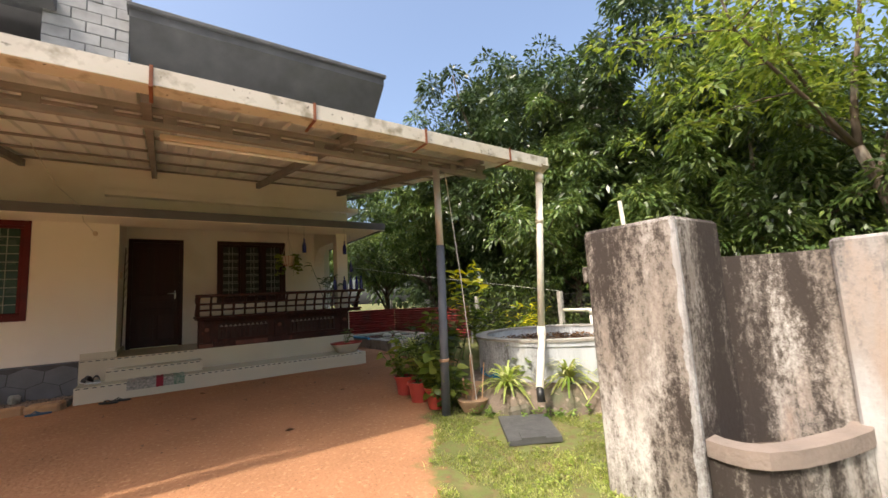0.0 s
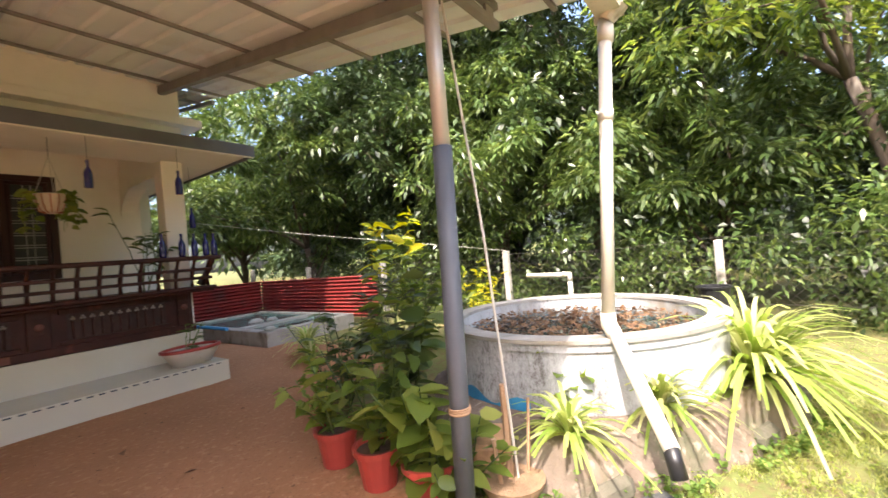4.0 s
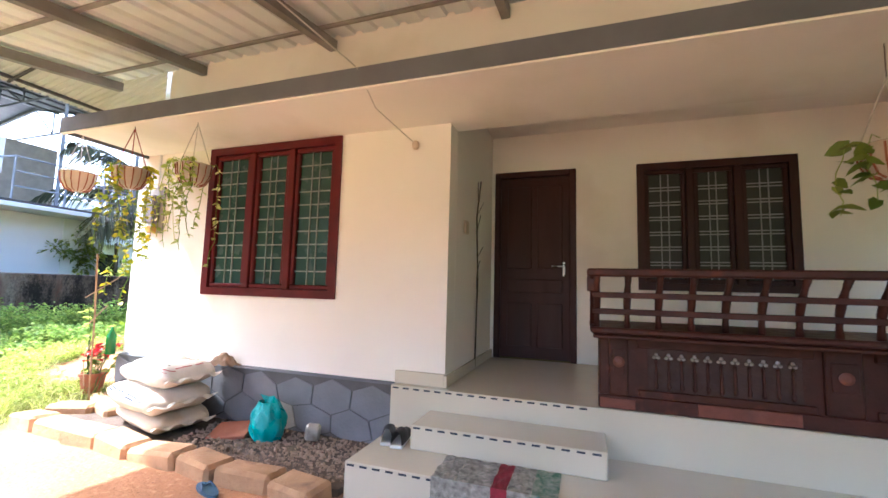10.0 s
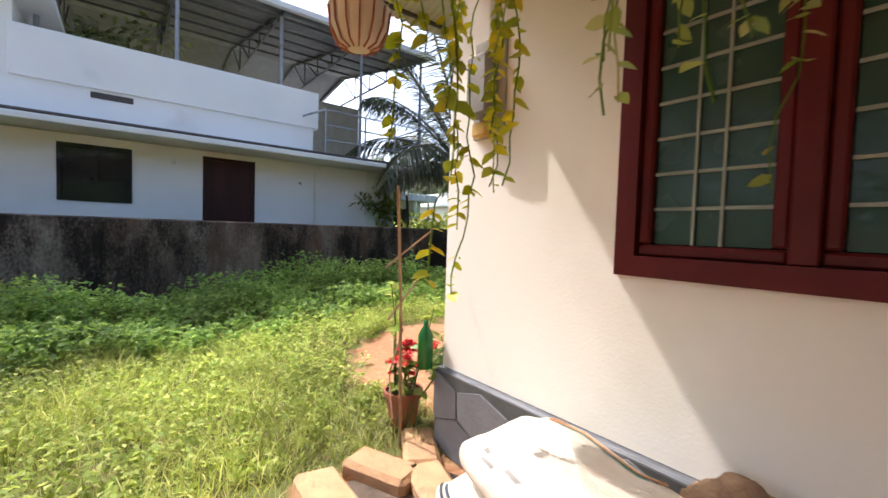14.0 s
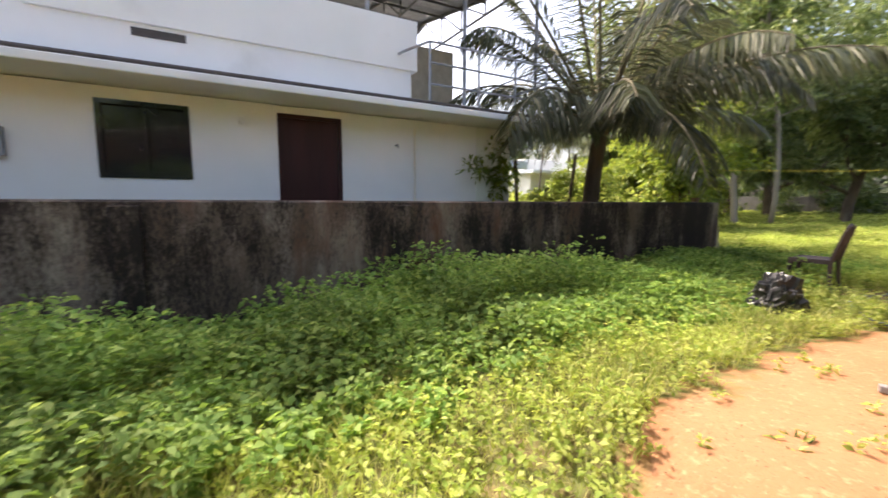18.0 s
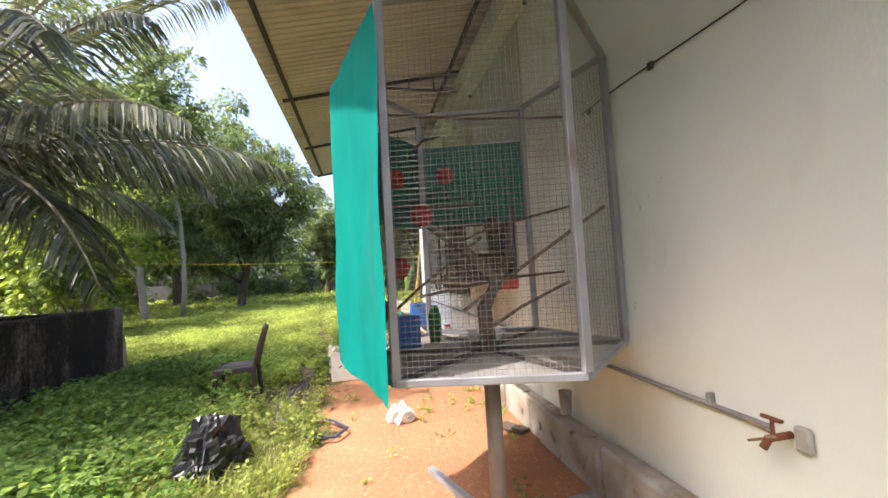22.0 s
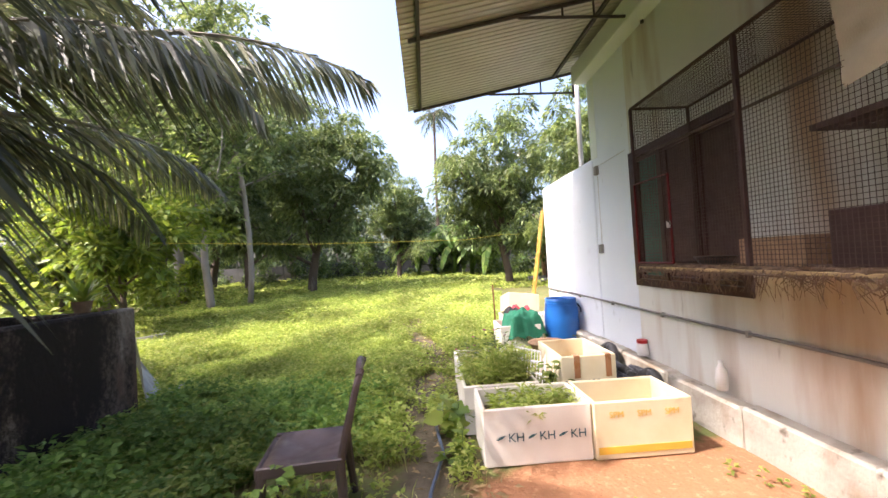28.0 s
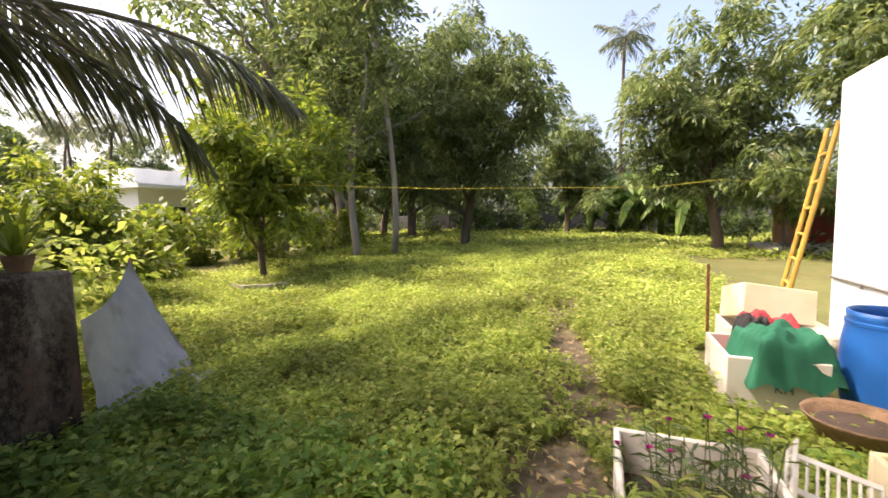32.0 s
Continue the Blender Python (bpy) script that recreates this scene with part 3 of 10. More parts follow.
    def holed(self, us, zs, gaps, t0, t1, axis="y"):
        """A wall in one piece on a grid of us and zs, from t0 to t1 thick, with the cells in gaps left open."""
        def at(u, z, t):
            return (u, t, z) if axis == "y" else (t, u, z)
        nu, nz = len(us), len(zs)
        verts = [at(u, z, t) for t in (t0, t1) for u in us for z in zs]
        vid = lambda i, j, k: k * nu * nz + i * nz + j
        solid = lambda i, j: 0 <= i < nu - 1 and 0 <= j < nz - 1 and (i, j) not in gaps
        faces = []
        for i in range(nu - 1):
            for j in range(nz - 1):
                if not solid(i, j):
                    continue
                for k in (0, 1):
                    faces.append((vid(i, j, k), vid(i + 1, j, k), vid(i + 1, j + 1, k), vid(i, j + 1, k)))
                for di, dj, a, c in ((-1, 0, (i, j), (i, j + 1)), (1, 0, (i + 1, j), (i + 1, j + 1)), (0, -1, (i, j), (i + 1, j)), (0, 1, (i, j + 1), (i + 1, j + 1))):
                    if not solid(i + di, j + dj):
                        faces.append((vid(*a, 0), vid(*c, 0), vid(*c, 1), vid(*a, 1)))
        return self.add(verts, faces)

    def prism(self, poly, axis, a, b):
        """A polygon of (u, w) pushed along axis 'x', 'y' or 'z' from a to b."""
        def at(u, w, t):
            return {"x": (t, u, w), "y": (u, t, w), "z": (u, w, t)}[axis]
        n = len(poly)
        verts = [at(u, w, a) for u, w in poly] + [at(u, w, b) for u, w in poly]
        faces = [tuple(range(n))[::-1], tuple(range(n, 2 * n))]
        for i in range(n):
            j = (i + 1) % n
            faces.append((i, j, n + j, n + i))
        return self.add(verts, faces)

    def grid(self, fn, nu, nv):
        """A sheet of points fn(u, v) with u and v from 0 to 1."""
        verts = [fn(i / nu, j / nv) for i in range(nu + 1) for j in range(nv + 1)]
        faces = [(i * (nv + 1) + j, (i + 1) * (nv + 1) + j, (i + 1) * (nv + 1) + j + 1, i * (nv + 1) + j + 1) for i in range(nu) for j in range(nv)]
        return self.add(verts, faces)

    def mesh(self, name, smooth=False):
        me = bpy.data.meshes.new(name)
        me.from_pydata(self.v, [], self.f)
        if smooth:
            me.polygons.foreach_set("use_smooth", [True] * len(me.polygons))
        return me


def fixed_normals(me):
    bm = bmesh.new()
    bm.from_mesh(me)
    bmesh.ops.recalc_face_normals(bm, faces=bm.faces)
    bm.to_mesh(me)
    bm.free()


def part(name, geo, material, parent=None, label="", smooth=False, kind="", tidy=True):
    """One mesh object from world coordinates, under a thing or a part."""
    me = geo.mesh(name, smooth) if isinstance(geo, Geo) else geo
    if tidy and len(me.polygons) < 4000:
        fixed_normals(me)
    me.materials.append(M[material])
    ob = new(name, me)
    if parent:
        ob.parent = parent
        place, up = Vector(), parent
        while up:
            place += up.location
            up = up.parent
        ob.location = -place
    return tagged(ob, label, kind=kind)


def thing(name, at, label, category, group="", kind=""):
    ob = new(name)
    ob.location = at
    ob.empty_display_size = 0.1
    return tagged(ob, label, category, group, kind)


def whole(name, geo, material, label, category, group="", kind="", smooth=False):
    """A thing that is one plain mesh."""
    return tagged(part(name, geo, material, None, "", smooth), label, category, group, kind)


def smooth_step(a, b, t):
    t = min(1.0, max(0.0, (t - a) / (b - a)))
    return t * t * (3 - 2 * t)


def ground_z(x, y):
    z = 0.18 * smooth_step(2.0, 7.2, y)
    z += 0.22 * smooth_step(7.2, 9.6, y) * smooth_step(-3.2, -4.8, x)
    z += 0.25 * smooth_step(17.5, 26.0, y)
    return z


rng = np.random.default_rng(7)


def unit(a):
    return a / np.maximum(np.linalg.norm(a, axis=1, keepdims=True), 1e-9)


def leaf_mesh(name, base, way, length, width, fold=0.12, bend=0.0, r=None):
    """Folded leaf blades, each an island of its own: base points, directions, lengths, widths."""
    r = r or rng
    n = len(base)
    way = unit(way)
    ref = unit(r.normal(size=(n, 3)) * 0.5 + np.array([0, 0, 1.0]))
    side = unit(np.cross(way, ref))
    nrm = np.cross(side, way)
    L, W = length[:, None], width[:, None]
    mid = base + way * L * 0.45 + nrm * L * fold
    tip = base + way * L - np.array([0, 0, 1.0]) * L * bend
    v = np.stack([base, mid + side * W / 2, tip, mid - side * W / 2], axis=1).reshape(-1, 3)
    return quads(name, v)


def round_leaf(name, base, way, length, width, r, heart=0.0):
    """Broad leaves with a curved outline, each folded along its rib: two halves of five corners."""
    n = len(base)
    way = unit(way)
    ref = unit(r.normal(size=(n, 3)) * 0.5 + np.array([0, 0, 1.0]))
    side = unit(np.cross(way, ref))
    nrm = np.cross(side, way)
    L, W = length[:, None], width[:, None]
    down = np.array([0, 0, 1.0])

    def at_(u, w):
        return base + way * L * u + side * W * w + nrm * L * 0.16 * abs(w) - down * L * 0.22 * u * u

    v = np.stack([at_(0, 0), at_(0.5, 0), at_(1.0, 0), at_(0.72, 0.33), at_(0.38, 0.5), at_(0.06 - heart, 0.32), at_(0.72, -0.33), at_(0.38, -0.5), at_(0.06 - heart, -0.32)], axis=1).reshape(-1, 3)
    faces = np.array([[0, 1, 4, 5], [1, 2, 3, 4], [1, 0, 8, 7], [2, 1, 7, 6]])
    me = bpy.data.meshes.new(name)
    me.vertices.add(9 * n)
    me.vertices.foreach_set("co", v.astype(np.float32).ravel())
    idx = (faces.ravel()[None, :] + 9 * np.arange(n)[:, None]).ravel().astype(np.int32)
    me.loops.add(16 * n)
    me.loops.foreach_set("vertex_index", idx)
    me.polygons.add(4 * n)
    me.polygons.foreach_set("loop_start", np.arange(0, 16 * n, 4, dtype=np.int32))
    me.polygons.foreach_set("loop_total", np.full(4 * n, 4, dtype=np.int32))
    me.update(calc_edges=True)
    me.polygons.foreach_set("use_smooth", [True] * (4 * n))
    return me


def quads(name, v):
    n = len(v) // 4
    me = bpy.data.meshes.new(name)
    me.vertices.add(4 * n)
    me.vertices.foreach_set("co", v.astype(np.float32).ravel())
    me.loops.add(4 * n)
    me.loops.foreach_set("vertex_index", np.arange(4 * n, dtype=np.int32))
    me.polygons.add(n)
    me.polygons.foreach_set("loop_start", np.arange(0, 4 * n, 4, dtype=np.int32))
    me.polygons.foreach_set("loop_total", np.full(n, 4, dtype=np.int32))
    me.update(calc_edges=True)
    return me


def words(name, text, size, material, m, parent, label=""):
    """Printed words: flat letters laid at the pose m."""
    cu = bpy.data.curves.new(name, "FONT")
    cu.body, cu.size, cu.extrude, cu.align_x = text, size, 0.0008, "CENTER"
    tmp = bpy.data.objects.new(name, cu)
    scene.collection.objects.link(tmp)
    bpy.context.view_layer.update()
    me = bpy.data.meshes.new_from_object(tmp)
    bpy.data.objects.remove(tmp)
    me.transform(m)
    me.materials.clear()
    return part(name, me, material, parent, label, tidy=False)


# ---- ground ----
def inside(x, y, poly):
    hit, n = False, len(poly)
    for i in range(n):
        (x0, y0), (x1, y1) = poly[i], poly[i - 1]
        if (y0 > y) != (y1 > y) and x < (x1 - x0) * (y - y0) / (y1 - y0) + x0:
            hit = not hit
    return hit


def edge_gap(x, y, poly):
    best = 9.0
    for i in range(len(poly)):
        (x0, y0), (x1, y1) = poly[i], poly[i - 1]
        dx, dy = x1 - x0, y1 - y0
        t = max(0, min(1, ((x - x0) * dx + (y - y0) * dy) / (dx * dx + dy * dy)))
        best = min(best, math.hypot(x - x0 - t * dx, y - y0 - t * dy))
    return best


YARD = [(-4.4, -6), (1.3, -6), (1.35, 2.2), (2.1, 3.4), (2.75, 4.3), (3.3, 6.0), (4.6, 6.2), (5.2, 9), (4.5, 12), (-1, 8.6), (-4.2, 8.6), (-4.3, 7.4)]
STRIP = [(-6.0, 8.5), (-6.5, 9.2), (-6.5, 10.2), (-6.45, 11.4), (-6.25, 12.8), (-6.4, 14.4), (-6.25, 14.8), (-4.2, 14.9), (-4.2, 8.9), (-5.2, 8.35)]


def bare(x, y):
    """How bare the earth is: 1 on the swept yard, 0 on grass."""
    best = 0.0
    for poly in (YARD, STRIP):
        g = edge_gap(x, y, poly)
        best = max(best, 0.5 + 0.5 * min(1, g / 0.35) if inside(x, y, poly) else 0.5 - 0.5 * min(1, g / 0.35))
    best += 0.55 * noise.noise(Vector((x * 1.7, y * 1.7, 3.0))) * (1 if 0.02 < best < 0.98 else 0.15)
    return max(0.0, min(1.0, best))


def worn(x, y):
    """The trodden earth track through the weeds."""
    line = [(-6.6, 13.6), (-6.75, 15.8), (-6.6, 17.6), (-6.9, 19.5), (-7.2, 21.0)]
    g = min(edge_gap(x, y, [line[i], line[i + 1]]) for i in range(len(line) - 1))
    return max(0.0, min(1.0, 0.84 - g / 0.75 + 0.75 * noise.noise(Vector((x * 2.3, y * 2.3, 9.0)))))


def axis_steps(lo, hi, step, far):
    out = list(np.arange(lo, hi + 1e-6, step))
    d, a, b = step, lo, hi
    while b < far:
        d *= 1.45
        a, b = a - d, b + d
        out = [a] + out + [b]
    return out


gx, gy = axis_steps(-12.0, 8.0, 0.16, 900), axis_steps(-3.0, 22.0, 0.16, 900)
gv, gs = [], []
for y in gy:
    for x in gx:
        near = -13 < x < 9 and -6.5 < y < 23
        b = bare(x, y) if near else 0.0
        w = worn(x, y) if near else 0.0
        lump = 0.012 * noise.noise(Vector((x * 1.3, y * 1.3, 0))) + 0.006 * noise.noise(Vector((x * 4.1, y * 4.1, 5))) if near else 0
        gv.append((x, y, ground_z(x, y) + lump - 0.02 * (1 - b) * near))
        gs.append((b, w))
nx = len(gx)
gf = [(j * nx + i, j * nx + i + 1, (j + 1) * nx + i + 1, (j + 1) * nx + i) for j in range(len(gy) - 1) for i in range(nx - 1)]
gm = bpy.data.meshes.new("ground")
gm.from_pydata(gv, [], gf)
for key, col in (("bare", 0), ("worn", 1)):
    at = gm.attributes.new(key, "FLOAT", "POINT")
    at.data.foreach_set("value", [s[col] for s in gs])
gm.polygons.foreach_set("use_smooth", [True] * len(gm.polygons))


def ground_material():
    m = bpy.data.materials.new("laterite_earth_and_grass")
    m.use_nodes = True
    nt = m.node_tree
    n, k = nt.nodes, nt.links
    b = n["Principled BSDF"]
    tc = n.new("ShaderNodeTexCoord")

    def nz(sc, lo, hi, detail=8):
        t = n.new("ShaderNodeTexNoise")
        t.inputs["Scale"].default_value, t.inputs["Detail"].default_value = sc, detail
        k.new(tc.outputs["Object"], t.inputs["Vector"])
        r = n.new("ShaderNodeMapRange")
        r.inputs[1].default_value, r.inputs[2].default_value = lo, hi
        k.new(t.outputs["Fac"], r.inputs[0])
        return r.outputs[0]

    def mx(f, a, c):
        x = n.new("ShaderNodeMix")
        x.data_type = "RGBA"
        k.new(f, x.inputs[0])
        for s, v in ((6, a), (7, c)):
            if isinstance(v, tuple):
                x.inputs[s].default_value = (*v, 1)
            else:
                k.new(v, x.inputs[s])
        return x.outputs[2]

    earth = mx(nz(1.6, 0.3, 0.7), (0.40, 0.20, 0.105), (0.33, 0.165, 0.085))
    earth = mx(nz(24, 0.55, 0.7), earth, (0.46, 0.255, 0.14))
    earth = mx(nz(55, 0.62, 0.72), earth, (0.20, 0.10, 0.06))
    grass = mx(nz(1.1, 0.35, 0.65), (0.115, 0.135, 0.042), (0.16, 0.175, 0.06))
    grass = mx(nz(14, 0.46, 0.68), grass, (0.15, 0.11, 0.055))
    grass = mx(nz(2.3, 0.56, 0.74), grass, (0.22, 0.16, 0.08))
    trod = mx(nz(9, 0.35, 0.65), (0.15, 0.12, 0.078), (0.095, 0.078, 0.048))
    for key, under, over in (("worn", grass, trod), ("bare", None, earth)):
        a = n.new("ShaderNodeAttribute")
        a.attribute_name = key
        soft = n.new("ShaderNodeMath")
        soft.operation = "MULTIPLY_ADD"
        k.new(nz(7, 0.2, 0.8), soft.inputs[0])
        soft.inputs[1].default_value = 0.5
        k.new(a.outputs["Fac"], soft.inputs[2])
        r = n.new("ShaderNodeMapRange")
        r.inputs[1].default_value, r.inputs[2].default_value = 0.62, 0.88
        k.new(soft.outputs[0], r.inputs[0])
        grass = mx(r.outputs[0], grass if under is None else under, over)
    k.new(grass, b.inputs["Base Color"])
    b.inputs["Roughness"].default_value = 0.95
    b.inputs["Specular IOR Level"].default_value = 0.2
    t = n.new("ShaderNodeTexNoise")
    t.inputs["Scale"].default_value, t.inputs["Detail"].default_value = 28, 10
    k.new(tc.outputs["Object"], t.inputs["Vector"])
    bp = n.new("ShaderNodeBump")
    bp.inputs["Strength"].default_value, bp.inputs["Distance"].default_value = 0.5, 0.03
    k.new(t.outputs["Fac"], bp.inputs["Height"])
    k.new(bp.outputs[0], b.inputs["Normal"])
    return m


M["ground"] = ground_material()
gm.materials.append(M["ground"])
tagged(new("ground", gm), "orange laterite yard running into weedy green grass", "ground", kind="structure")


# ---- house ----
WX, FY, DY, FLOOR, EAVE, CEIL = -4.30, 8.35, 9.97, 0.72, 2.87, 3.32
house = thing("house", (0, 12, 0.2), "cream house with grey plinth and an unfinished block storey above", "house")


def window(parent, name, wide, high, cols, glass, bars, m, depth=0.10, bar_paint="bars", paint="wood_frame", paired=False):
    """A maroon window with its sashes, panes and safety bars, facing -y at m."""
    f = 0.075
    step = (wide - 2 * f) / cols
    g = Geo().holed((0, f, wide - f, wide), (0, f, high - f, high), {(1, 1)}, -0.02, depth)
    g.v = [tuple(m @ Vector(p)) for p in g.v]
    win = part(name, g, paint, parent, "maroon painted timber window frame")
    for i in range(1, cols):
        part("mullion", Geo().box(f + i * step - 0.035, f + i * step + 0.035, -0.016, depth, f, high - f, 0.006, m), paint, win)
    for i in range(cols):
        x0, x1 = f + i * step + (0.035 if i else 0), f + (i + 1) * step - (0.035 if i < cols - 1 else 0)
        s = Geo()
        q = 0.045
        for a, b, c, d in ((x0, x1, f, f + q), (x0, x1, high - f - q, high - f), (x0, x0 + q, f + q, high - f - q), (x1 - q, x1, f + q, high - f - q)):
            s.box(a + 0.002, b - 0.002, 0.004, 0.05, c + 0.002, d - 0.002, 0.008, m)
        part("sash", s, paint, win)
        part("pane", Geo().box(x0 + q, x1 - q, 0.034, 0.040, f + q, high - f - q, 0.001, m), glass[i % len(glass)], win)
        b = Geo()
        for j in range(1, bars):
            z = f + q + (high - 2 * f - 2 * q) * j / bars
            for dz in (-0.016, 0.016) if paired else (0.0,):
                b.box(x0 + q, x1 - q, 0.022, 0.030, z + dz - 0.006, z + dz + 0.006, 0.001, m)
        for u in (0.38, 0.62) if bars > 6 else (0.35, 0.65):
            x = x0 + q + (x1 - x0 - 2 * q) * u
            b.box(x - 0.005, x + 0.005, 0.020, 0.031, f + q, high - f - q, 0.001, m)
        if bars:
            part("safety_grille", b, bar_paint, win, "painted steel safety bars")
    return win


# front wall with its window opening, butted pieces
wl, wr, wb, wt_ = -3.25, -1.68, 1.37, 2.86
g = Geo().holed((WX, wl, wr, -0.64), (FLOOR, wb, wt_, EAVE + 0.06), {(1, 1)}, FY, FY + 0.2)
part("front_wall", g, "wall_white", house, "cream painted front wall")
window(house, "window", wr - wl, wt_ - wb, 3, ("glass_green",), 10, pose(wl, FY + 0.0, wb))
# dark sheet behind each window stands in for the unlit room
part("window_back", Geo().box(wl, wr, FY + 0.14, FY + 0.2, wb, wt_, 0.002), "glass_and_shade", house)
# recessed porch wall with the door and the porch window
part("porch_side_wall", Geo().box(-0.84, -0.64, FY + 0.2, DY + 0.2, FLOOR, CEIL, 0.004), "wall_white", house)
vl, vr, vb, vt = 0.94, 2.36, 1.53, 2.88
g = Geo().holed((-0.64, -0.60, 0.32, vl, vr, 3.30), (FLOOR, vb, vt, CEIL), {(1, 0), (1, 1), (3, 1)}, DY, DY + 0.2)
part("porch_back_wall", g, "wall_white", house)
window(house, "porch_window", vr - vl, vt - vb, 3, ("glass_dull",), 7, pose(vl, DY, vb), bar_paint="bars_dark", paint="wood_dark", paired=True)
part("window_back", Geo().box(vl, vr, DY + 0.14, DY + 0.2, vb, vt, 0.002), "glass_and_shade", house)
g = Geo()
for a in ((-0.60, -0.53, FLOOR, 2.88), (0.25, 0.32, FLOOR, 2.88), (-0.53, 0.25, 2.81, 2.88)):
    g.box(a[0], a[1], DY - 0.02, DY + 0.12, a[2], a[3], 0.006)
door = part("door", g, "wood_dark", house, "closed dark maroon panelled wooden door with steel lever handle")
g = Geo().box(-0.53, 0.25, DY + 0.02, DY + 0.06, FLOOR + 0.012, 2.81, 0.004)
for x0, x1, z0, z1 in ((-0.45, -0.17, 0.86, 1.35), (-0.11, 0.17, 0.86, 1.35), (-0.45, 0.17, 1.47, 1.62), (-0.45, -0.17, 1.74, 2.70), (-0.11, 0.17, 1.74, 2.70)):
    g.box(x0, x1, DY + 0.006, DY + 0.03, z0, z1, 0.014)
part("door_leaf", g, "wood_dark", door)
g = Geo().box(0.172, 0.200, DY + 0.008, DY + 0.02, 1.66, 1.82, 0.004)
g.tube([(0.185, DY + 0.02, 1.77), (0.185, DY - 0.03, 1.77), (0.06, DY - 0.035, 1.77)], 0.009, 8)
part("door_handle", g, "steel", door, "brushed steel lever handle")
# left wall, low rear wall
g = Geo()
zl, zh, y0, y1 = 1.45, 2.93, 14.73, 16.37
g.holed((12.3, y0, y1), (0.3, zl, zh, 4.62), {(1, 1)}, WX, WX + 0.2, 'x')
part("side_wall", g, "wall_stained", house, "side wall with brown rust streaks below the cage")
part("side_wall", Geo().box(WX, WX + 0.2, FY + 0.2, 12.3, 0.3, 4.62, 0.0), "wall_side", house, "shaded side wall with old pale paint")
g = Geo().box(WX, WX + 0.2, y1, 17.35, 0.3, 4.62, 0.004)
part("side_wall_end", g, "wall_blue", house)
window(house, "side_window", y1 - y0, zh - zl, 3, ("glass_teal", "maroon_mesh", "maroon_mesh"), 0, pose(WX, y1, zl, 0, 0, -90), paint="wood_dark")
part("window_back", Geo().box(WX + 0.14, WX + 0.2, y0, y1, zl, zh, 0.002), "glass_and_shade", house)
g = Geo().box(WX - 0.012, WX + 0.2, 17.35, 19.75, 0.3, 3.12, 0.02)
part("rear_low_wall", g, "wall_blue", house, "bluish-white low wall with black mould stains")
g = Geo()
g.box(WX - 0.004, WX + 6, 17.2, 17.4, 3.1, 4.6, 0.004)
g.box(WX + 0.2, 4.5, 17.05, 17.2, 0.3, 4.6, 0.004)
g.box(3.30, 3.5, DY + 0.2, 17.05, 0.2, 4.6, 0.004)
g.box(WX + 0.2, 4.5, 19.4, 19.6, 0.3, 3.0, 0.004)
part("rear_wall", g, "wall_side", house)
# plinths
g = Geo().box(WX - 0.03, -1.06, FY - 0.035, FY + 0.1, 0.05, FLOOR - 0.003, 0.012)
plinth = part("plinth", g, "grey_paint", house, "grey cement plinth scored like crazy paving")
for ya in np.arange(10.28, 19.6, 0.9):
    part("side_ledge", Geo().box(WX - 0.15 - 0.012 * math.sin(ya * 3), WX, ya + 0.002, ya + 0.898, 0.15, 0.67 + 0.012 * math.sin(ya * 5), 0.02), "ledge", house, "stained cement ledge along the wall foot")
part("joint_bed", Geo().box(WX - 0.02, -1.07, FY - 0.0375, FY - 0.035, 0.12, FLOOR - 0.02), "slab_dark", plinth, "dark recessed joints")
SEG = 0.38


def corner(i, j):
    """A jittered corner of the crazy paving."""
    q = Vector((i * 7.3, j * 5.1, 2.0))
    x = i * SEG * 0.5 + 0.07 * noise.noise(q)
    z = FLOOR - 0.02 - (j * 0.5 + (1 / 6 if (i + j) % 2 else 0)) * SEG * 1.15 + 0.06 * noise.noise(q + Vector((3, 9, 1)))
    return x + WX, z


for j in range(0, 5, 1):
    for i in range(0, 33, 2):
        i_ = i + (j % 2)
        ring = [corner(i_ + a, j + b) for a, b in ((-1, 0), (0, 0), (1, 0), (1, 1), (0, 1), (-1, 1))]
        mx_, mz_ = sum(p[0] for p in ring) / 6, sum(p[1] for p in ring) / 6
        ring = [(max(WX - 0.02, min(-1.07, mx_ + (x - mx_) * 0.962)), max(0.12, min(FLOOR - 0.02, mz_ + (z - mz_) * 0.962))) for x, z in ring]
        if max(p[0] for p in ring) - min(p[0] for p in ring) > 0.05 and max(p[1] for p in ring) - min(p[1] for p in ring) > 0.04:
            part("paving_stone", Geo().prism(ring, "y", FY - 0.049, FY - 0.0375), "plinth_grey" if (i_, j) not in ((11, 1),) else "rim", plinth)
# porch floor and steps
g = Geo().box(-1.06, 3.32, 8.25, DY, 0.1, FLOOR, 0.005)
part("porch_floor", g, "tile_cream", house, "cream tiled porch floor")
step_a = part("step", Geo().box(-1.02, 3.28, 7.55, 8.25, 0.02, 0.405, 0.006), "tile_cream", house, "cream tiled step")
part("step", Geo().box(-0.72, 0.53, 7.88, 8.25, 0.405, 0.565, 0.006), "tile_cream", house)
g = Geo()
for x0, x1, y, z in ((-1.0, 3.26, 7.55, 0.385), (-0.70, 0.51, 7.88, 0.545), (-1.04, 0.42, 8.25, 0.70)):
    x = x0
    while x < x1 - 0.05:
        g.box(x, x + 0.05, y - 0.004, y + 0.01, z - 0.004, z + 0.008, 0.001)
        x += 0.088
part("nosing_strip", g, "ink", house, "dark dashed edging on the step noses", kind="stuff")
part("skirting", Geo().box(-1.06, -0.64, FY - 0.03, FY, FLOOR, FLOOR + 0.10, 0.004).box(-0.64, -0.615, FY - 0.03, DY, FLOOR, FLOOR + 0.09, 0.004), "tile_cream", house)
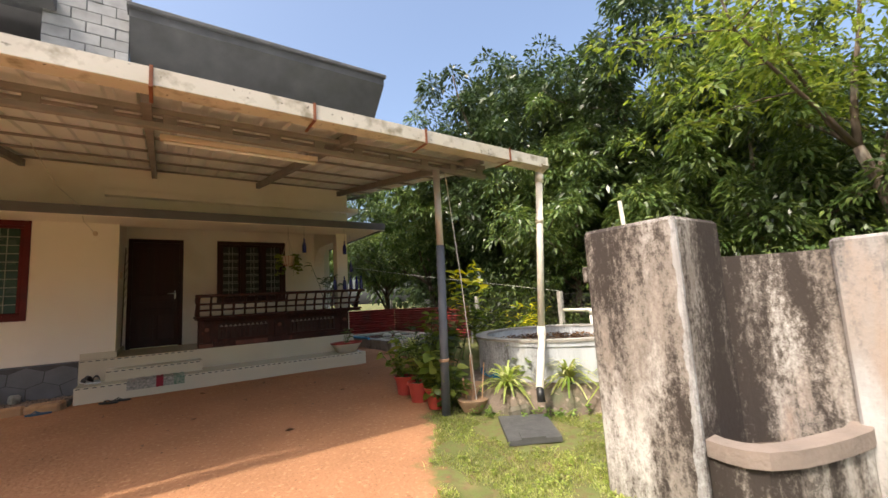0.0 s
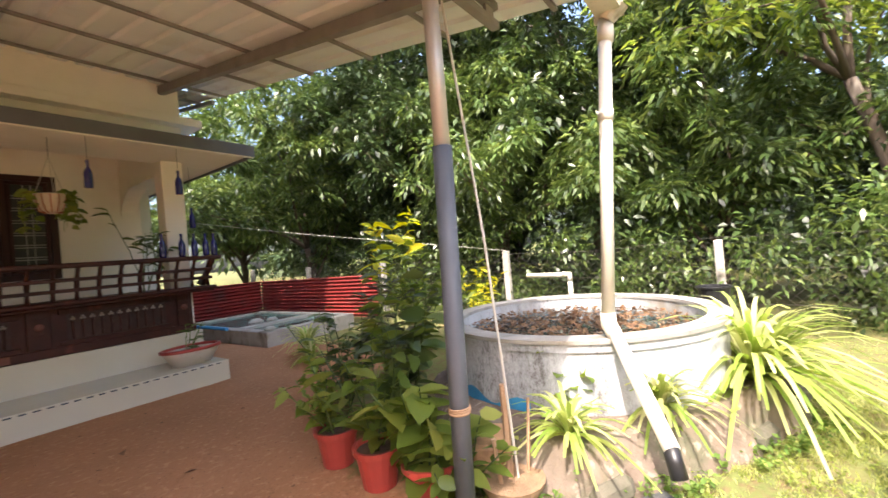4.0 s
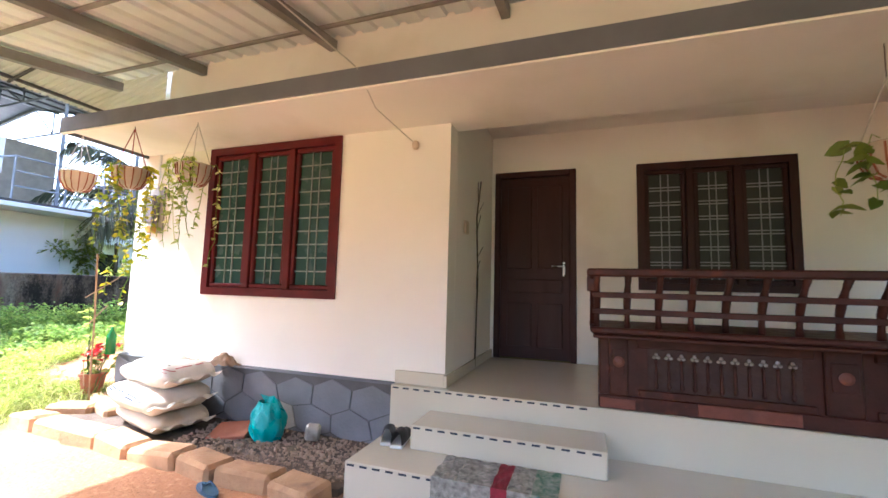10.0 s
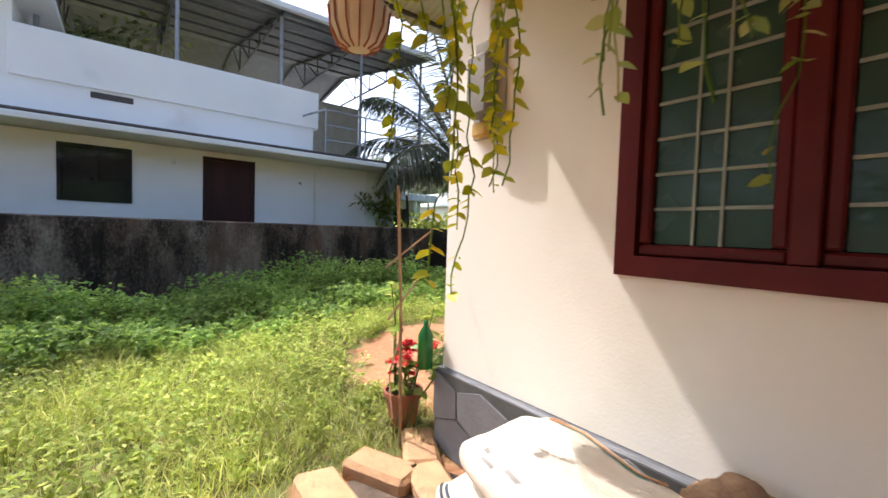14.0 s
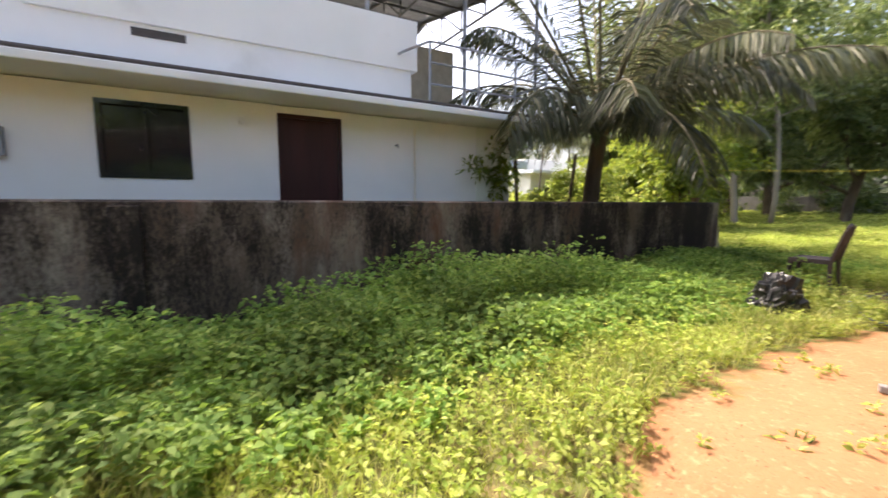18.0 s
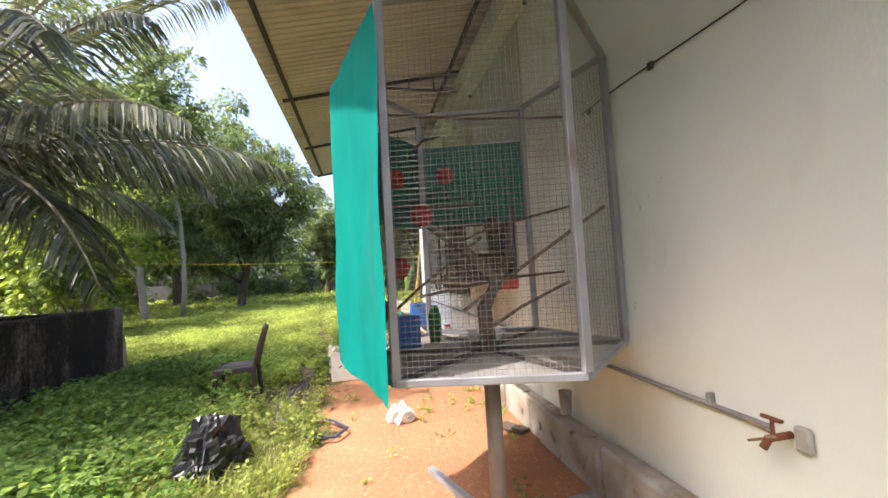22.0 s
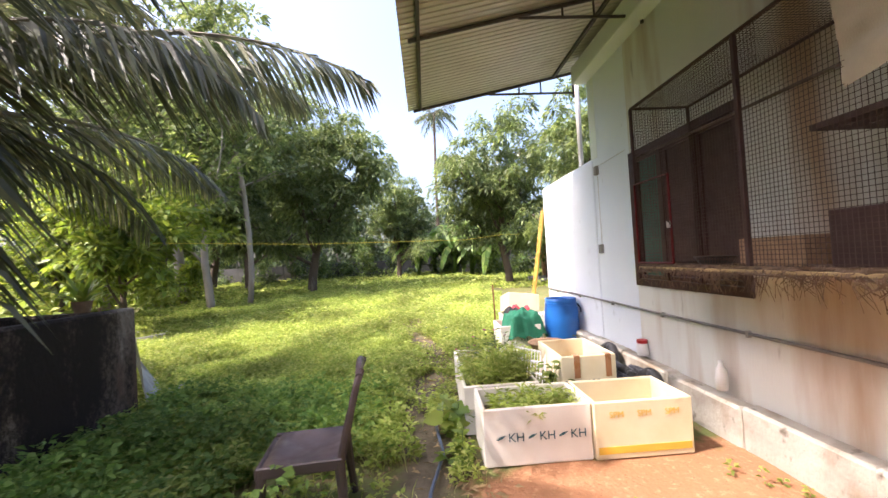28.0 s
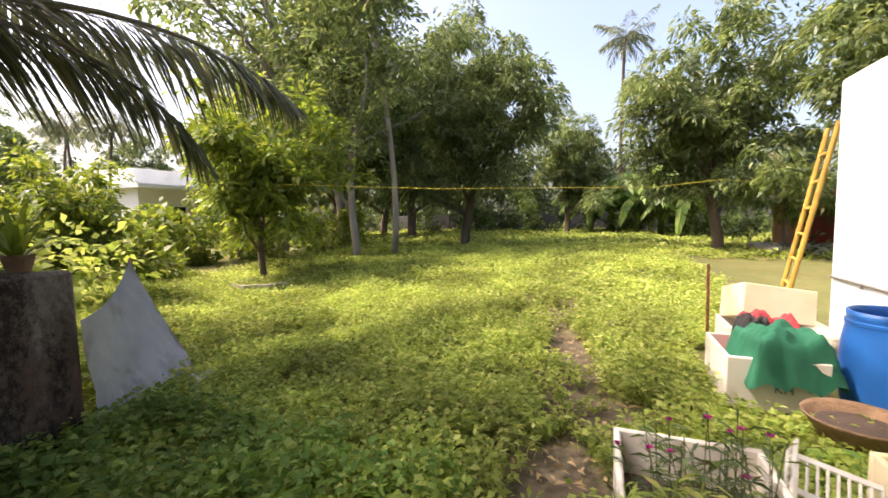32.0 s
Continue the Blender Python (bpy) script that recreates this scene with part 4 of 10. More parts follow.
# sunshade slab with grey fascia, porch ceiling, post, arch, upper wall
UY = 8.35
part("sunshade", Geo().box(-4.18, 3.78, 7.55, 8.55, EAVE, 2.95, 0.006).box(3.26, 3.78, 8.55, 11.5, EAVE, 2.95, 0.006), "wall_white", house, "white sunshade slab over the front wall")
part("fascia", Geo().box(-4.20, 3.80, 7.525, 7.55, 2.84, 2.98, 0.004).box(3.78, 3.805, 7.55, 11.5, 2.84, 2.98, 0.004).box(-4.205, -4.18, 7.55, 8.35, 2.84, 2.98, 0.004), "grey_paint", house, "dark grey painted slab edge")
part("drip_lip", Geo().box(-4.19, 3.79, 7.532, 7.56, 2.826, 2.84, 0.002), "wall_white", house)
part("porch_ceiling", Geo().box(-0.84, 3.5, 8.2, DY + 0.2, CEIL, CEIL + 0.1, 0.004), "wall_white", house)
part("porch_post", Geo().box(3.04, 3.28, 8.36, 8.58, FLOOR, EAVE, 0.006), "wall_white", house, "cream square porch post")
arch = [(8.58, CEIL), (DY, CEIL), (DY, 2.30)] + [(DY - 0.55 + 0.55 * math.cos(a), 2.30 + 0.42 * math.sin(a)) for a in np.linspace(0.1, 1.57, 8)] + [(8.58, 2.72)]
part("arch_beam", Geo().prism(arch, "x", 3.06, 3.26), "wall_white", house)
part("side_parapet", Geo().box(3.06, 3.26, 8.58, DY, FLOOR, 1.25, 0.005), "wall_white", house)
part("upper_wall", Geo().box(-3.95, 3.30, UY, UY + 0.2, 2.95, 4.1, 0.004).box(3.10, 3.30, UY + 0.2, 12, 2.95, 4.1, 0.004), "wall_white", house, "cream parapet wall above the slab")
# unfinished upper storey
blocks = part("block_wall", Geo().box(-6.5, -2.75, 8.63, 8.8, 4.55, 9.6, 0.004).box(-2.75, -1.78, 8.63, 8.8, 4.55, 5.6, 0.004).box(-2.75, -1.78, 8.63, 8.8, 6.5, 9.6, 0.004).box(-1.78, -0.62, 8.63, 8.8, 4.55, 9.6, 0.004), "concrete", house, "bare grey concrete block wall")
# dark board added behind the opening to stand in for its unlit inside
part("inner_dark_wall", Geo().box(-3.4, -1.0, 9.5, 9.6, 4.62, 9.6), "dark_roof", house)
part("window_shade", Geo().box(-2.95, -1.60, 8.2, 8.63, 6.5, 6.72, 0.01), "concrete", house, "raw concrete shade over the opening")
for r in range(22):
    xs = [-1.78, -1.42, -1.02, -0.62] if r % 2 else [-1.78, -1.22, -0.82, -0.62]
    for a, b in zip(xs, xs[1:]):
        part("block", Geo().box(a + 0.008, b - 0.008, 8.615 + 0.006 * math.sin(r * 5 + a * 9), 8.631, 4.62 + 0.205 * r, 4.813 + 0.205 * r, 0.008), "block", blocks)
g = Geo().prism([(8.35, 6.78), (8.35, 6.62), (9.2, 5.75), (12.5, 5.75), (12.5, 6.78)], "x", -0.62, 4.35)
part("upper_slab", g, "concrete", house, "dark sloping concrete sunshade slab")
part("upper_slab_rim", Geo().box(-0.66, 4.40, 8.28, 12.5, 6.78, 6.87, 0.02), "concrete", house)
part("upper_side_wall", Geo().box(-0.6, 3.1, 9.6, 9.8, 3.9, 5.75, 0.004), "concrete", house)
part("upper_back_roof", Geo().box(WX + 0.2, 3.1, 8.15, 17.0, 4.5, 4.62, 0.004), "concrete", house)
part("roof_beam", Geo().box(WX - 0.2, WX - 0.003, 8.7, 17.42, 4.18, 4.42, 0.01), "wall_side", house, "projecting beam along the top of the side wall")
# side canopy of corrugated sheet


def corrugated(x0, x1, y0, y1, zf, pitch, depth, along, nseg=1):
    """A ribbed sheet; ribs run along y or x. zf(x, y) gives the height."""
    g = Geo()
    prof = [(0.0, 0.0), (0.62, 0.0), (0.70, 1.0), (0.92, 1.0)]
    span = (x1 - x0) if along == "y" else (y1 - y0)
    us = []
    for i in range(int(span / pitch) + 1):
        for u, h in prof:
            s = (i + u) * pitch
            if s <= span:
                us.append((s, h * depth))
    verts, n = [], len(us)
    for s, h in us:
        for j in range(nseg + 1):
            if along == "y":
                x, y = x0 + s, y0 + (y1 - y0) * j / nseg
            else:
                x, y = x0 + (x1 - x0) * j / nseg, y0 + s
            verts.append((x, y, zf(x, y) + h))
    faces = [(i * (nseg + 1) + j, (i + 1) * (nseg + 1) + j, (i + 1) * (nseg + 1) + j + 1, i * (nseg + 1) + j + 1) for i in range(n - 1) for j in range(nseg)]
    return g.add(verts, faces)


side = thing("side_canopy", (-5.5, 13, 4.3), "tan corrugated canopy on dark steel brackets along the house side", "canopy")
zs = lambda x, y: 4.065 + 0.20 * (x + 6.75)
part("sheet", corrugated(-6.80, WX + 0.25, 7.9, 17.88, zs, 0.085, 0.014, "x"), "sheet_tan", side, "tan ribbed roofing sheet", tidy=False)
for y in np.arange(8.2, 17.9, 1.92):
    g = Geo()
    g.tube([(-6.72, y, zs(-6.72, y) - 0.03), (WX, y, zs(WX, y) - 0.03)], 0.022, 6)
    g.tube([(-5.6, y, zs(-5.6, y) - 0.05), (WX - 0.02, y, zs(WX, y) - 0.33)], 0.016, 6)
    g.tube([(WX - 0.03, y, zs(WX, y) - 0.02), (WX - 0.03, y, zs(WX, y) - 0.40)], 0.02, 6)
    for u in (0.35, 0.6):
        x = -5.6 + (WX + 5.6) * u
        g.tube([(x, y, zs(x, y) - 0.04), (x, y, zs(x, y) - 0.05 - 0.28 * u)], 0.012, 6)
    part("bracket", g, "wire_dark", side, "dark steel truss bracket")
for x in (-6.62, -4.62):
    part("purlin", Geo().box(x - 0.02, x + 0.02, 7.95, 17.82, zs(x, 0) - 0.045, zs(x, 0) - 0.004, 0.003), "wire_dark", side)

# ---- front canopy ----
CZ0, CY0, CZ1, CY1, CX0, CX1 = 3.01, 3.22, 3.83, UY, -4.9, 3.82
zc = lambda x, y: CZ0 + (CZ1 - CZ0) * (y - CY0) / (CY1 - CY0)
canopy = thing("carport_canopy", (2.67, 3.83, 0.05), "wide cream corrugated carport roof on grey steel rafters", "canopy")
part("sheet", corrugated(CX0, CX1, CY0, UY, zc, 0.225, 0.03, "y", 4), "sheet_under", canopy, "cream ribbed roofing sheet, dusty underneath", tidy=False)
part("sheet", corrugated(3.32, CX1, UY, 11.5, zc, 0.225, 0.03, "y", 4), "sheet_tan", canopy, tidy=False)
for x in (-4.75, -3.45, -1.83, -0.19, 1.47, 3.10):
    g = Geo()
    n = 8
    x0, x1 = x - 0.035, x + 0.035
    ys, ye = 3.5, UY - 0.01
    pr = [(ys, zc(0, ys) - 0.03), (ye, zc(0, ye) - 0.03), (ye, zc(0, ye) - 0.13), (ys, zc(0, ys) - 0.13)]
    g.prism(pr, "x", x0, x1)
    part("rafter", g, "metal_grey", canopy)
for y in (3.55, 4.45, 5.35, 6.25, 7.15, 8.1):
    g = Geo().box(CX0, CX1 - 0.02, y - 0.018, y + 0.018, zc(0, y) - 0.03, zc(0, y) - 0.003, 0.003)
    part("purlin", g, "metal_grey", canopy)
for x in (3.40, 3.74):
    part("side_rafter", Geo().prism([(UY, zc(0, UY) - 0.04), (11.4, zc(0, 11.4) - 0.04), (11.4, zc(0, 11.4) - 0.09), (UY, zc(0, UY) - 0.09)], "x", x - 0.02, x + 0.02), "metal_grey", canopy)
for y in (8.8, 9.7, 10.6):
    part("side_purlin", Geo().box(3.32, CX1, y - 0.018, y + 0.018, zc(0, y) - 0.04, zc(0, y) - 0.004, 0.003), "metal_grey", canopy)
TY = 3.83
part("truss_chord", Geo().box(CX0, 3.42, TY - 0.03, TY + 0.03, 2.985, 3.035, 0.004), "metal_grey", canopy)
part("truss_chord", Geo().box(CX0, 3.42, TY - 0.03, TY + 0.03, 2.86, 2.91, 0.004), "metal_grey", canopy)
for x in np.arange(CX0 + 0.2, 3.4, 0.42):
    part("truss_web", Geo().box(x, x + 0.10, TY - 0.012, TY + 0.012, 2.91, 2.985, 0.003), "metal_grey", canopy)
px, py = 2.603, 3.814
part("post_upper", Geo().tube([(2.62, 3.79, 1.93), (2.615, 3.78, 2.86)], 0.042, 16), "post_silver", canopy, "silver steel post", smooth=True)
part("post_sleeve", Geo().tube([(2.595, 3.825, 0.02), (2.62, 3.79, 1.95)], 0.050, 16), "pvc_grey", canopy, "grey plastic sleeve round the post", smooth=True)
part("post_cable_tie", Geo().tube([(px + 0.053 * math.cos(a), py + 0.053 * math.sin(a), 0.62 + 0.012 * (a / 6.28)) for a in np.linspace(0, 18.8, 50)], 0.006, 5), "stick", canopy)
# gutter
gp = [(3.06, 2.86), (3.20, 2.86), (3.22, 2.97), (3.215, 2.985), (3.20, 2.985), (3.19, 2.875), (3.07, 2.875), (3.06, 2.99), (3.045, 2.99), (3.045, 2.865)]
GUT = lambda x: 0.085 * (x + 0.5) / 4.4


def skewed(g):
    """The gutter runs a little away from the eaves towards its corner."""
    g.v = [(x, y + GUT(x), z) for x, y, z in g.v]
    return g


gutter = part("gutter", skewed(Geo().prism(gp, "x", CX0, 3.84)), "gutter", canopy, "stained cream roof gutter")
part("gutter_end", skewed(Geo().box(3.84, 3.86, 3.04, 3.23, 2.855, 2.995, 0.004)), "gutter", canopy)
for x in (-2.35, -1.2, -0.15, 0.95, 2.05, 3.2):
    g = Geo().box(x - 0.012, x + 0.012, 3.034, 3.043, 2.85, 3.0, 0.002).box(x - 0.012, x + 0.012, 3.034, 3.30, 2.845, 2.853, 0.002)
    part("gutter_strap", skewed(g), "rust", canopy, "rusty brown gutter strap")
# down pipe
dp = thing("down_pipe", (3.4, 3.2, 0.2), "white plastic rainwater pipe with a slanted outlet", "pipe")
bx, by = 3.745, 3.37
tx, ty = 3.80, 3.235
part("pipe", Geo().tube([(tx, ty, 2.86), (bx, by, 0.88)], 0.042, 14), "pvc_white", dp, smooth=True)
part("pipe_collar", Geo().tube([(tx, ty, 2.80), (tx - 0.003, ty + 0.007, 2.70)], 0.052, 14), "pvc_white", dp, smooth=True)
part("pipe_collar", Geo().tube([(3.783, 3.277, 2.26), (3.781, 3.282, 2.19)], 0.049, 14), "pvc_white", dp, smooth=True)
part("pipe_elbow", Geo().tube([(bx, by, 0.93), (bx, by, 0.86), (bx - 0.05, by - 0.045, 0.80)], [0.049, 0.052, 0.049], 14), "pvc_white", dp, smooth=True)
part("pipe_outlet", Geo().tube([(bx - 0.03, by - 0.03, 0.83), (3.22, 2.98, 0.34)], 0.042, 14), "pvc_white", dp, smooth=True)
part("outlet_sleeve", Geo().tube([(3.235, 2.99, 0.355), (3.205, 2.955, 0.21)], [0.04, 0.043], 12), "black_plastic", dp, "short dark sleeve at the pipe mouth", smooth=True)
part("pipe_funnel", Geo().tube([(tx, ty, 2.84), (tx, ty - 0.06, 2.93)], [0.06, 0.10], 14), "gutter", dp)
# fluorescent lamp, unlit
LAMP = pose(0.56, 3.90, 2.80, 0, 1.2, -3)
lamp = thing("tube_lamp", (0.56, 3.9, 2.80), "unlit fluorescent batten lamp hung under the carport truss", "lamp")
part("batten", Geo().box(-0.66, 0.66, -0.03, 0.03, -0.005, 0.045, 0.006, LAMP), "tube", lamp)
part("tube", Geo().tube([LAMP @ Vector((-0.63, 0, -0.02)), LAMP @ Vector((0.63, 0, -0.02))], 0.014, 10), "tube_glass", lamp, smooth=True)

# ---- compound wall on the garden side ----
BX = -9.55
yard_wall = tagged(part("compound_wall", Geo().box(BX - 0.15, BX, 1.2, 16.05, 0.0, 1.57, 0.02), "yard_wall"), "low cement boundary wall blackened by algae", "boundary wall", kind="structure")
tagged(part("compound_wall", Geo().box(BX - 6.5, BX - 0.15, 15.9, 16.05, 0.0, 1.55, 0.02), "yard_wall"), "return of the blackened boundary wall", "boundary wall", kind="structure")
for y in (3.8, 6.4, 9.0, 11.6, 14.2):
    part("buttress", Geo().box(BX, BX + 0.03, y, y + 0.22, 0.1, 1.52, 0.008), "yard_wall", yard_wall)

# ---- neighbour's house ----
NX = -11.7
neigh = thing("neighbour_house", (-15, 8, 0.3), "white flat-roofed house with a terrace under a dark metal truss roof", "house")
g = Geo()
g.holed((4.7, 5.99, 6.98, 8.08, 9.03, 12.4), (0.2, 0.75, 1.84, 2.80, 2.84, 2.95), {(1, 2), (3, 1), (3, 2), (3, 3)}, NX - 0.2, NX, "x")
g.box(NX - 8, NX - 0.2, 4.7, 4.9, 0.2, 2.95, 0.004).box(NX - 8, NX - 0.2, 12.2, 12.4, 0.2, 2.95, 0.004)
part("wall", g, "wall_neigh", neigh, "white painted wall")
part("porch_pier", Geo().prism([(11.6, 2.95), (12.4, 2.95), (11.75, 1.2), (11.6, 1.2)], "x", NX, NX + 0.02), "wall_side", neigh)
part("floor_slab", Geo().box(NX - 8.2, NX + 0.75, 3.75, 12.95, 2.97, 3.07, 0.01), "wall_neigh", neigh, "thin concrete slab with a dark pipe along its edge")
part("slab_pipe", Geo().tube([(NX + 0.70, 4.4, 3.10), (NX + 0.70, 12.8, 3.10)], 0.03, 8), "wire_dark", neigh)
part("upper_wall", Geo().box(NX - 0.2, NX, 4.75, 10.25, 3.07, 3.75, 0.004), "wall_neigh", neigh)
part("parapet", Geo().box(NX - 0.25, NX + 0.04, 5.45, 10.35, 3.75, 4.55, 0.008), "wall_neigh", neigh)
part("parapet_vent", Geo().box(NX - 0.02, NX + 0.012, 6.42, 7.0, 3.60, 3.70, 0.002), "wire_dark", neigh)
part("stair_tower", Geo().box(NX - 2.5, NX - 0.02, 4.72, 5.5, 3.07, 4.95, 0.005), "wall_neigh", neigh)
part("stair_slab", Geo().box(NX - 2.8, NX + 0.2, 4.45, 6.0, 4.95, 5.05, 0.01), "wall_neigh", neigh)
w = part("window", Geo().box(NX - 0.12, NX + 0.02, 5.99, 6.05, 1.84, 2.80, 0.004).box(NX - 0.12, NX + 0.02, 6.92, 6.98, 1.84, 2.80, 0.004).box(NX - 0.12, NX + 0.02, 6.05, 6.92, 1.84, 1.90, 0.004).box(NX - 0.12, NX + 0.02, 6.05, 6.92, 2.74, 2.80, 0.004).box(NX - 0.12, NX + 0.01, 6.45, 6.52, 1.90, 2.74, 0.004), "glass_and_shade", neigh, "dark closed window")
part("pane", Geo().box(NX - 0.06, NX - 0.05, 6.05, 6.45, 1.90, 2.74, 0.001), "glass_and_shade", w)
part("pane", Geo().box(NX - 0.06, NX - 0.05, 6.52, 6.92, 1.90, 2.74, 0.001), "glass_and_shade", w)
d = part("door", Geo().box(NX - 0.10, NX + 0.015, 8.08, 8.14, 0.75, 2.84, 0.004).box(NX - 0.10, NX + 0.015, 8.97, 9.03, 0.75, 2.84, 0.004).box(NX - 0.10, NX + 0.015, 8.14, 8.97, 2.78, 2.84, 0.004), "wood_dark", neigh, "closed dark door")
part("door_leaf", Geo().box(NX - 0.05, NX - 0.01, 8.14, 8.97, 0.75, 2.78, 0.004), "wood_dark", d)
part("meter_box", Geo().box(NX, NX + 0.09, 4.98, 5.18, 2.05, 2.38, 0.01), "cage_steel", neigh, "grey meter box")
part("wall_pipe", Geo().tube([(NX + 0.03, 10.3, 2.8), (NX + 0.03, 10.3, 1.4)], 0.018, 8), "pvc_white", neigh)
part("wall_pipe", Geo().tube([(NX + 0.04, 4.85, 5.0), (NX + 0.04, 4.85, 1.4)], 0.03, 8), "pvc_white", neigh)
part("bulb", Geo().lathe([(0.0, 0), (0.035, 0.01), (0.04, 0.05), (0.02, 0.1)], (NX + 0.06, 7.6, 2.62), 10), "white_plastic", neigh)
part("wall_tap", Geo().tube([(NX, 9.95, 2.5), (NX + 0.10, 9.95, 2.5), (NX + 0.12, 9.95, 2.45)], 0.015, 8), "cage_steel", neigh)
# terrace railing and truss roof
for y in (10.35, 11.3, 12.1, 12.85):
    part("railing_post", Geo().tube([(NX + 0.5, y, 3.07), (NX + 0.5, y, 4.1)], 0.022, 8), "cage_steel", neigh)
for z in (3.45, 3.78, 4.1):
    part("railing_bar", Geo().tube([(NX + 0.5, 10.35, z), (NX + 0.5, 12.85, z), (NX - 4, 12.85, z)], 0.018, 8), "cage_steel", neigh)
part("railing_stay", Geo().tube([(NX + 0.5, 10.35, 4.1), (NX + 0.15, 10.05, 4.0), (NX + 0.04, 10.0, 3.98)], 0.022, 8), "cage_steel", neigh)
RZ0, RZ1 = 6.3, 7.35
rx0, rx1 = NX - 0.25, NX - 6.0
part("roof_sheet", Geo().prism([(rx0, RZ0), (rx1, RZ1), (rx1, RZ1 + 0.03), (rx0, RZ0 + 0.03)], "y", 3.6, 13.7), "dark_roof", neigh, "dark metal roof sheet seen from below")
part("roof_sheet", Geo().prism([(rx1, RZ1), (rx1 - 6.4, RZ0), (rx1 - 6.4, RZ0 + 0.03), (rx1, RZ1 + 0.03)], "y", 3.6, 13.7), "dark_roof", neigh)
part("roof_edge", Geo().box(rx0 - 0.02, rx0 + 0.10, 3.55, 13.75, RZ0 - 0.02, RZ0 + 0.11, 0.01), "light_roof", neigh, "bright ribbed roof edge")
for y in (3.7, 5.7, 7.7, 9.7, 11.7, 13.55):
    g = Geo().tube([(rx0, y, RZ0 - 0.05), (rx1, y, RZ1 - 0.05), (rx1 - 6.4, y, RZ0 - 0.05)], 0.04, 6)
    g.tube([(rx0 - 0.6, y, RZ0), (rx1 - 5.8, y, RZ0)], 0.03, 6)
    for u in (0.2, 0.4, 0.6, 0.8):
        x = rx0 + (rx1 - rx0) * u
        g.tube([(x, y, RZ0), (x, y, RZ0 + (RZ1 - RZ0) * u)], 0.02, 6)
        g.tube([(x, y, RZ0), (x + (rx1 - rx0) * 0.2, y, RZ0 + (RZ1 - RZ0) * (u + 0.2))], 0.02, 6)
    part("truss", g, "dark_roof", neigh, "dark steel roof truss")
    part("roof_post", Geo().tube([(NX - 0.6, y, 3.07), (NX - 0.6, y, RZ0 + 0.08)], 0.04, 8), "cage_steel", neigh)
for u in (0.08, 0.25, 0.42, 0.6, 0.8):
    x, z = rx0 + (rx1 - rx0) * u, RZ0 + (RZ1 - RZ0) * u - 0.06
    part("purlin", Geo().box(x - 0.025, x + 0.025, 3.65, 13.65, z - 0.05, z + 0.01, 0.004), "dark_roof", neigh)
px_ = NX + 0.8
part("rain_pipe", Geo().tube([(px_, 3.40, 6.3), (px_, 3.40, 4.2), (px_, 3.99, 3.52), (px_, 3.99, 2.74), (px_, 3.25, 2.0), (px_, 3.24, 1.2)], 0.045, 10), "pvc_white", neigh, "white slanting rain pipe")
part("roof_bracket", Geo().tube([(rx0, 3.7, RZ0), (px_, 3.40, 6.3)], 0.03, 6), "pvc_white", neigh)
part("terrace_screen", Geo().box(NX - 2.6, NX - 2.54, 10.2, 12.6, 3.07, 5.2, 0.01), "cloth_tan", neigh, "brown sheet screen under the terrace roof")

# ---- gate pillars ----
gate = thing("gate_pillar", (2.75, 1.4, 0.0), "square plastered gate pillar, white paint blackened by mould", "gate pillar")
part("shaft", Geo().box(2.45, 3.06, 1.06, 1.71, -0.1, 1.75, 0.025), "gate_plaster", gate)
for face in (0, 1):
    ring = [(1.065, 0.0), (1.065, 1.74)] + [(1.088 + 0.022 * noise.noise(Vector((face * 5, z * 7, 1))) + 0.014 * noise.noise(Vector((face * 5, z * 23, 4))) + 0.04 * max(0, 0.8 - z) * (1 - face), z) for z in np.arange(1.72, -0.01, -0.03)]
    if face:
        ring = [(y + 1.39, z) for y, z in ring]
    part("lime_edge", Geo().prism(ring, "xy"[face], *((2.4465, 2.455) if face == 0 else (1.0565, 1.065))), "gate_white", gate, "flaking white lime along the arris")
part("hinge_block", Geo().box(2.50, 2.60, 1.71, 1.78, 1.38, 1.50, 0.01), "gate_plaster", gate)
part("pipe_stub", Geo().tube([(2.86, 1.62, 1.75), (2.85, 1.63, 2.0)], 0.016, 8), "pvc_white", gate, "short white pipe on the pillar top")
arc = [(2.74 + 0.68 * math.cos(a), 0.46 + 0.66 * math.sin(a)) for a in np.linspace(1.57, 0.12, 14)]
outer = [(2.74 + 0.84 * math.cos(a), 0.46 + 0.82 * math.sin(a)) for a in np.linspace(1.30, 0.12, 14)]
gw = thing("curved_gate_wall", (3.2, 0.8, 0.0), "curved mouldy plaster wall with a low rounded planter ledge beside the gate pillar", "wall")
part("wall", Geo().prism(arc + outer[::-1], "z", -0.1, 1.50), "gate_plaster", gw)
part("end_pier", Geo().box(3.34, 3.62, 0.30, 0.58, -0.1, 1.56, 0.02), "gate_white", gw)
lip = [(2.49, 1.058), (2.46, 0.95), (2.462, 0.85), (2.51, 0.765), (2.64, 0.68), (2.81, 0.615), (3.03, 0.555), (3.25, 0.51), (3.42, 0.53)]
inner = []
for x, y in lip:
    d = (Vector((3.05, 1.15)) - Vector((x, y))).normalized() * 0.11
    inner.append((x + d.x, y + d.y))
inner[0], inner[-1] = (2.60, 1.058), (3.40, 0.62)
part("ledge_body", Geo().prism([(x + 0.02, y + 0.02) for x, y in lip] + inner[::-1], "z", -0.1, 0.36), "gate_plaster", gw)
part("ledge_top", Geo().prism(lip + [(x + 0.02, y + 0.01) for x, y in inner[::-1]], "z", 0.36, 0.45), "ledge_tan", gw, "grey-brown worn ledge top")
part("planter_soil", Geo().prism(inner + arc[::-1][1:-1], "z", -0.1, 0.30), "soil", gw, "dry soil in the planter")
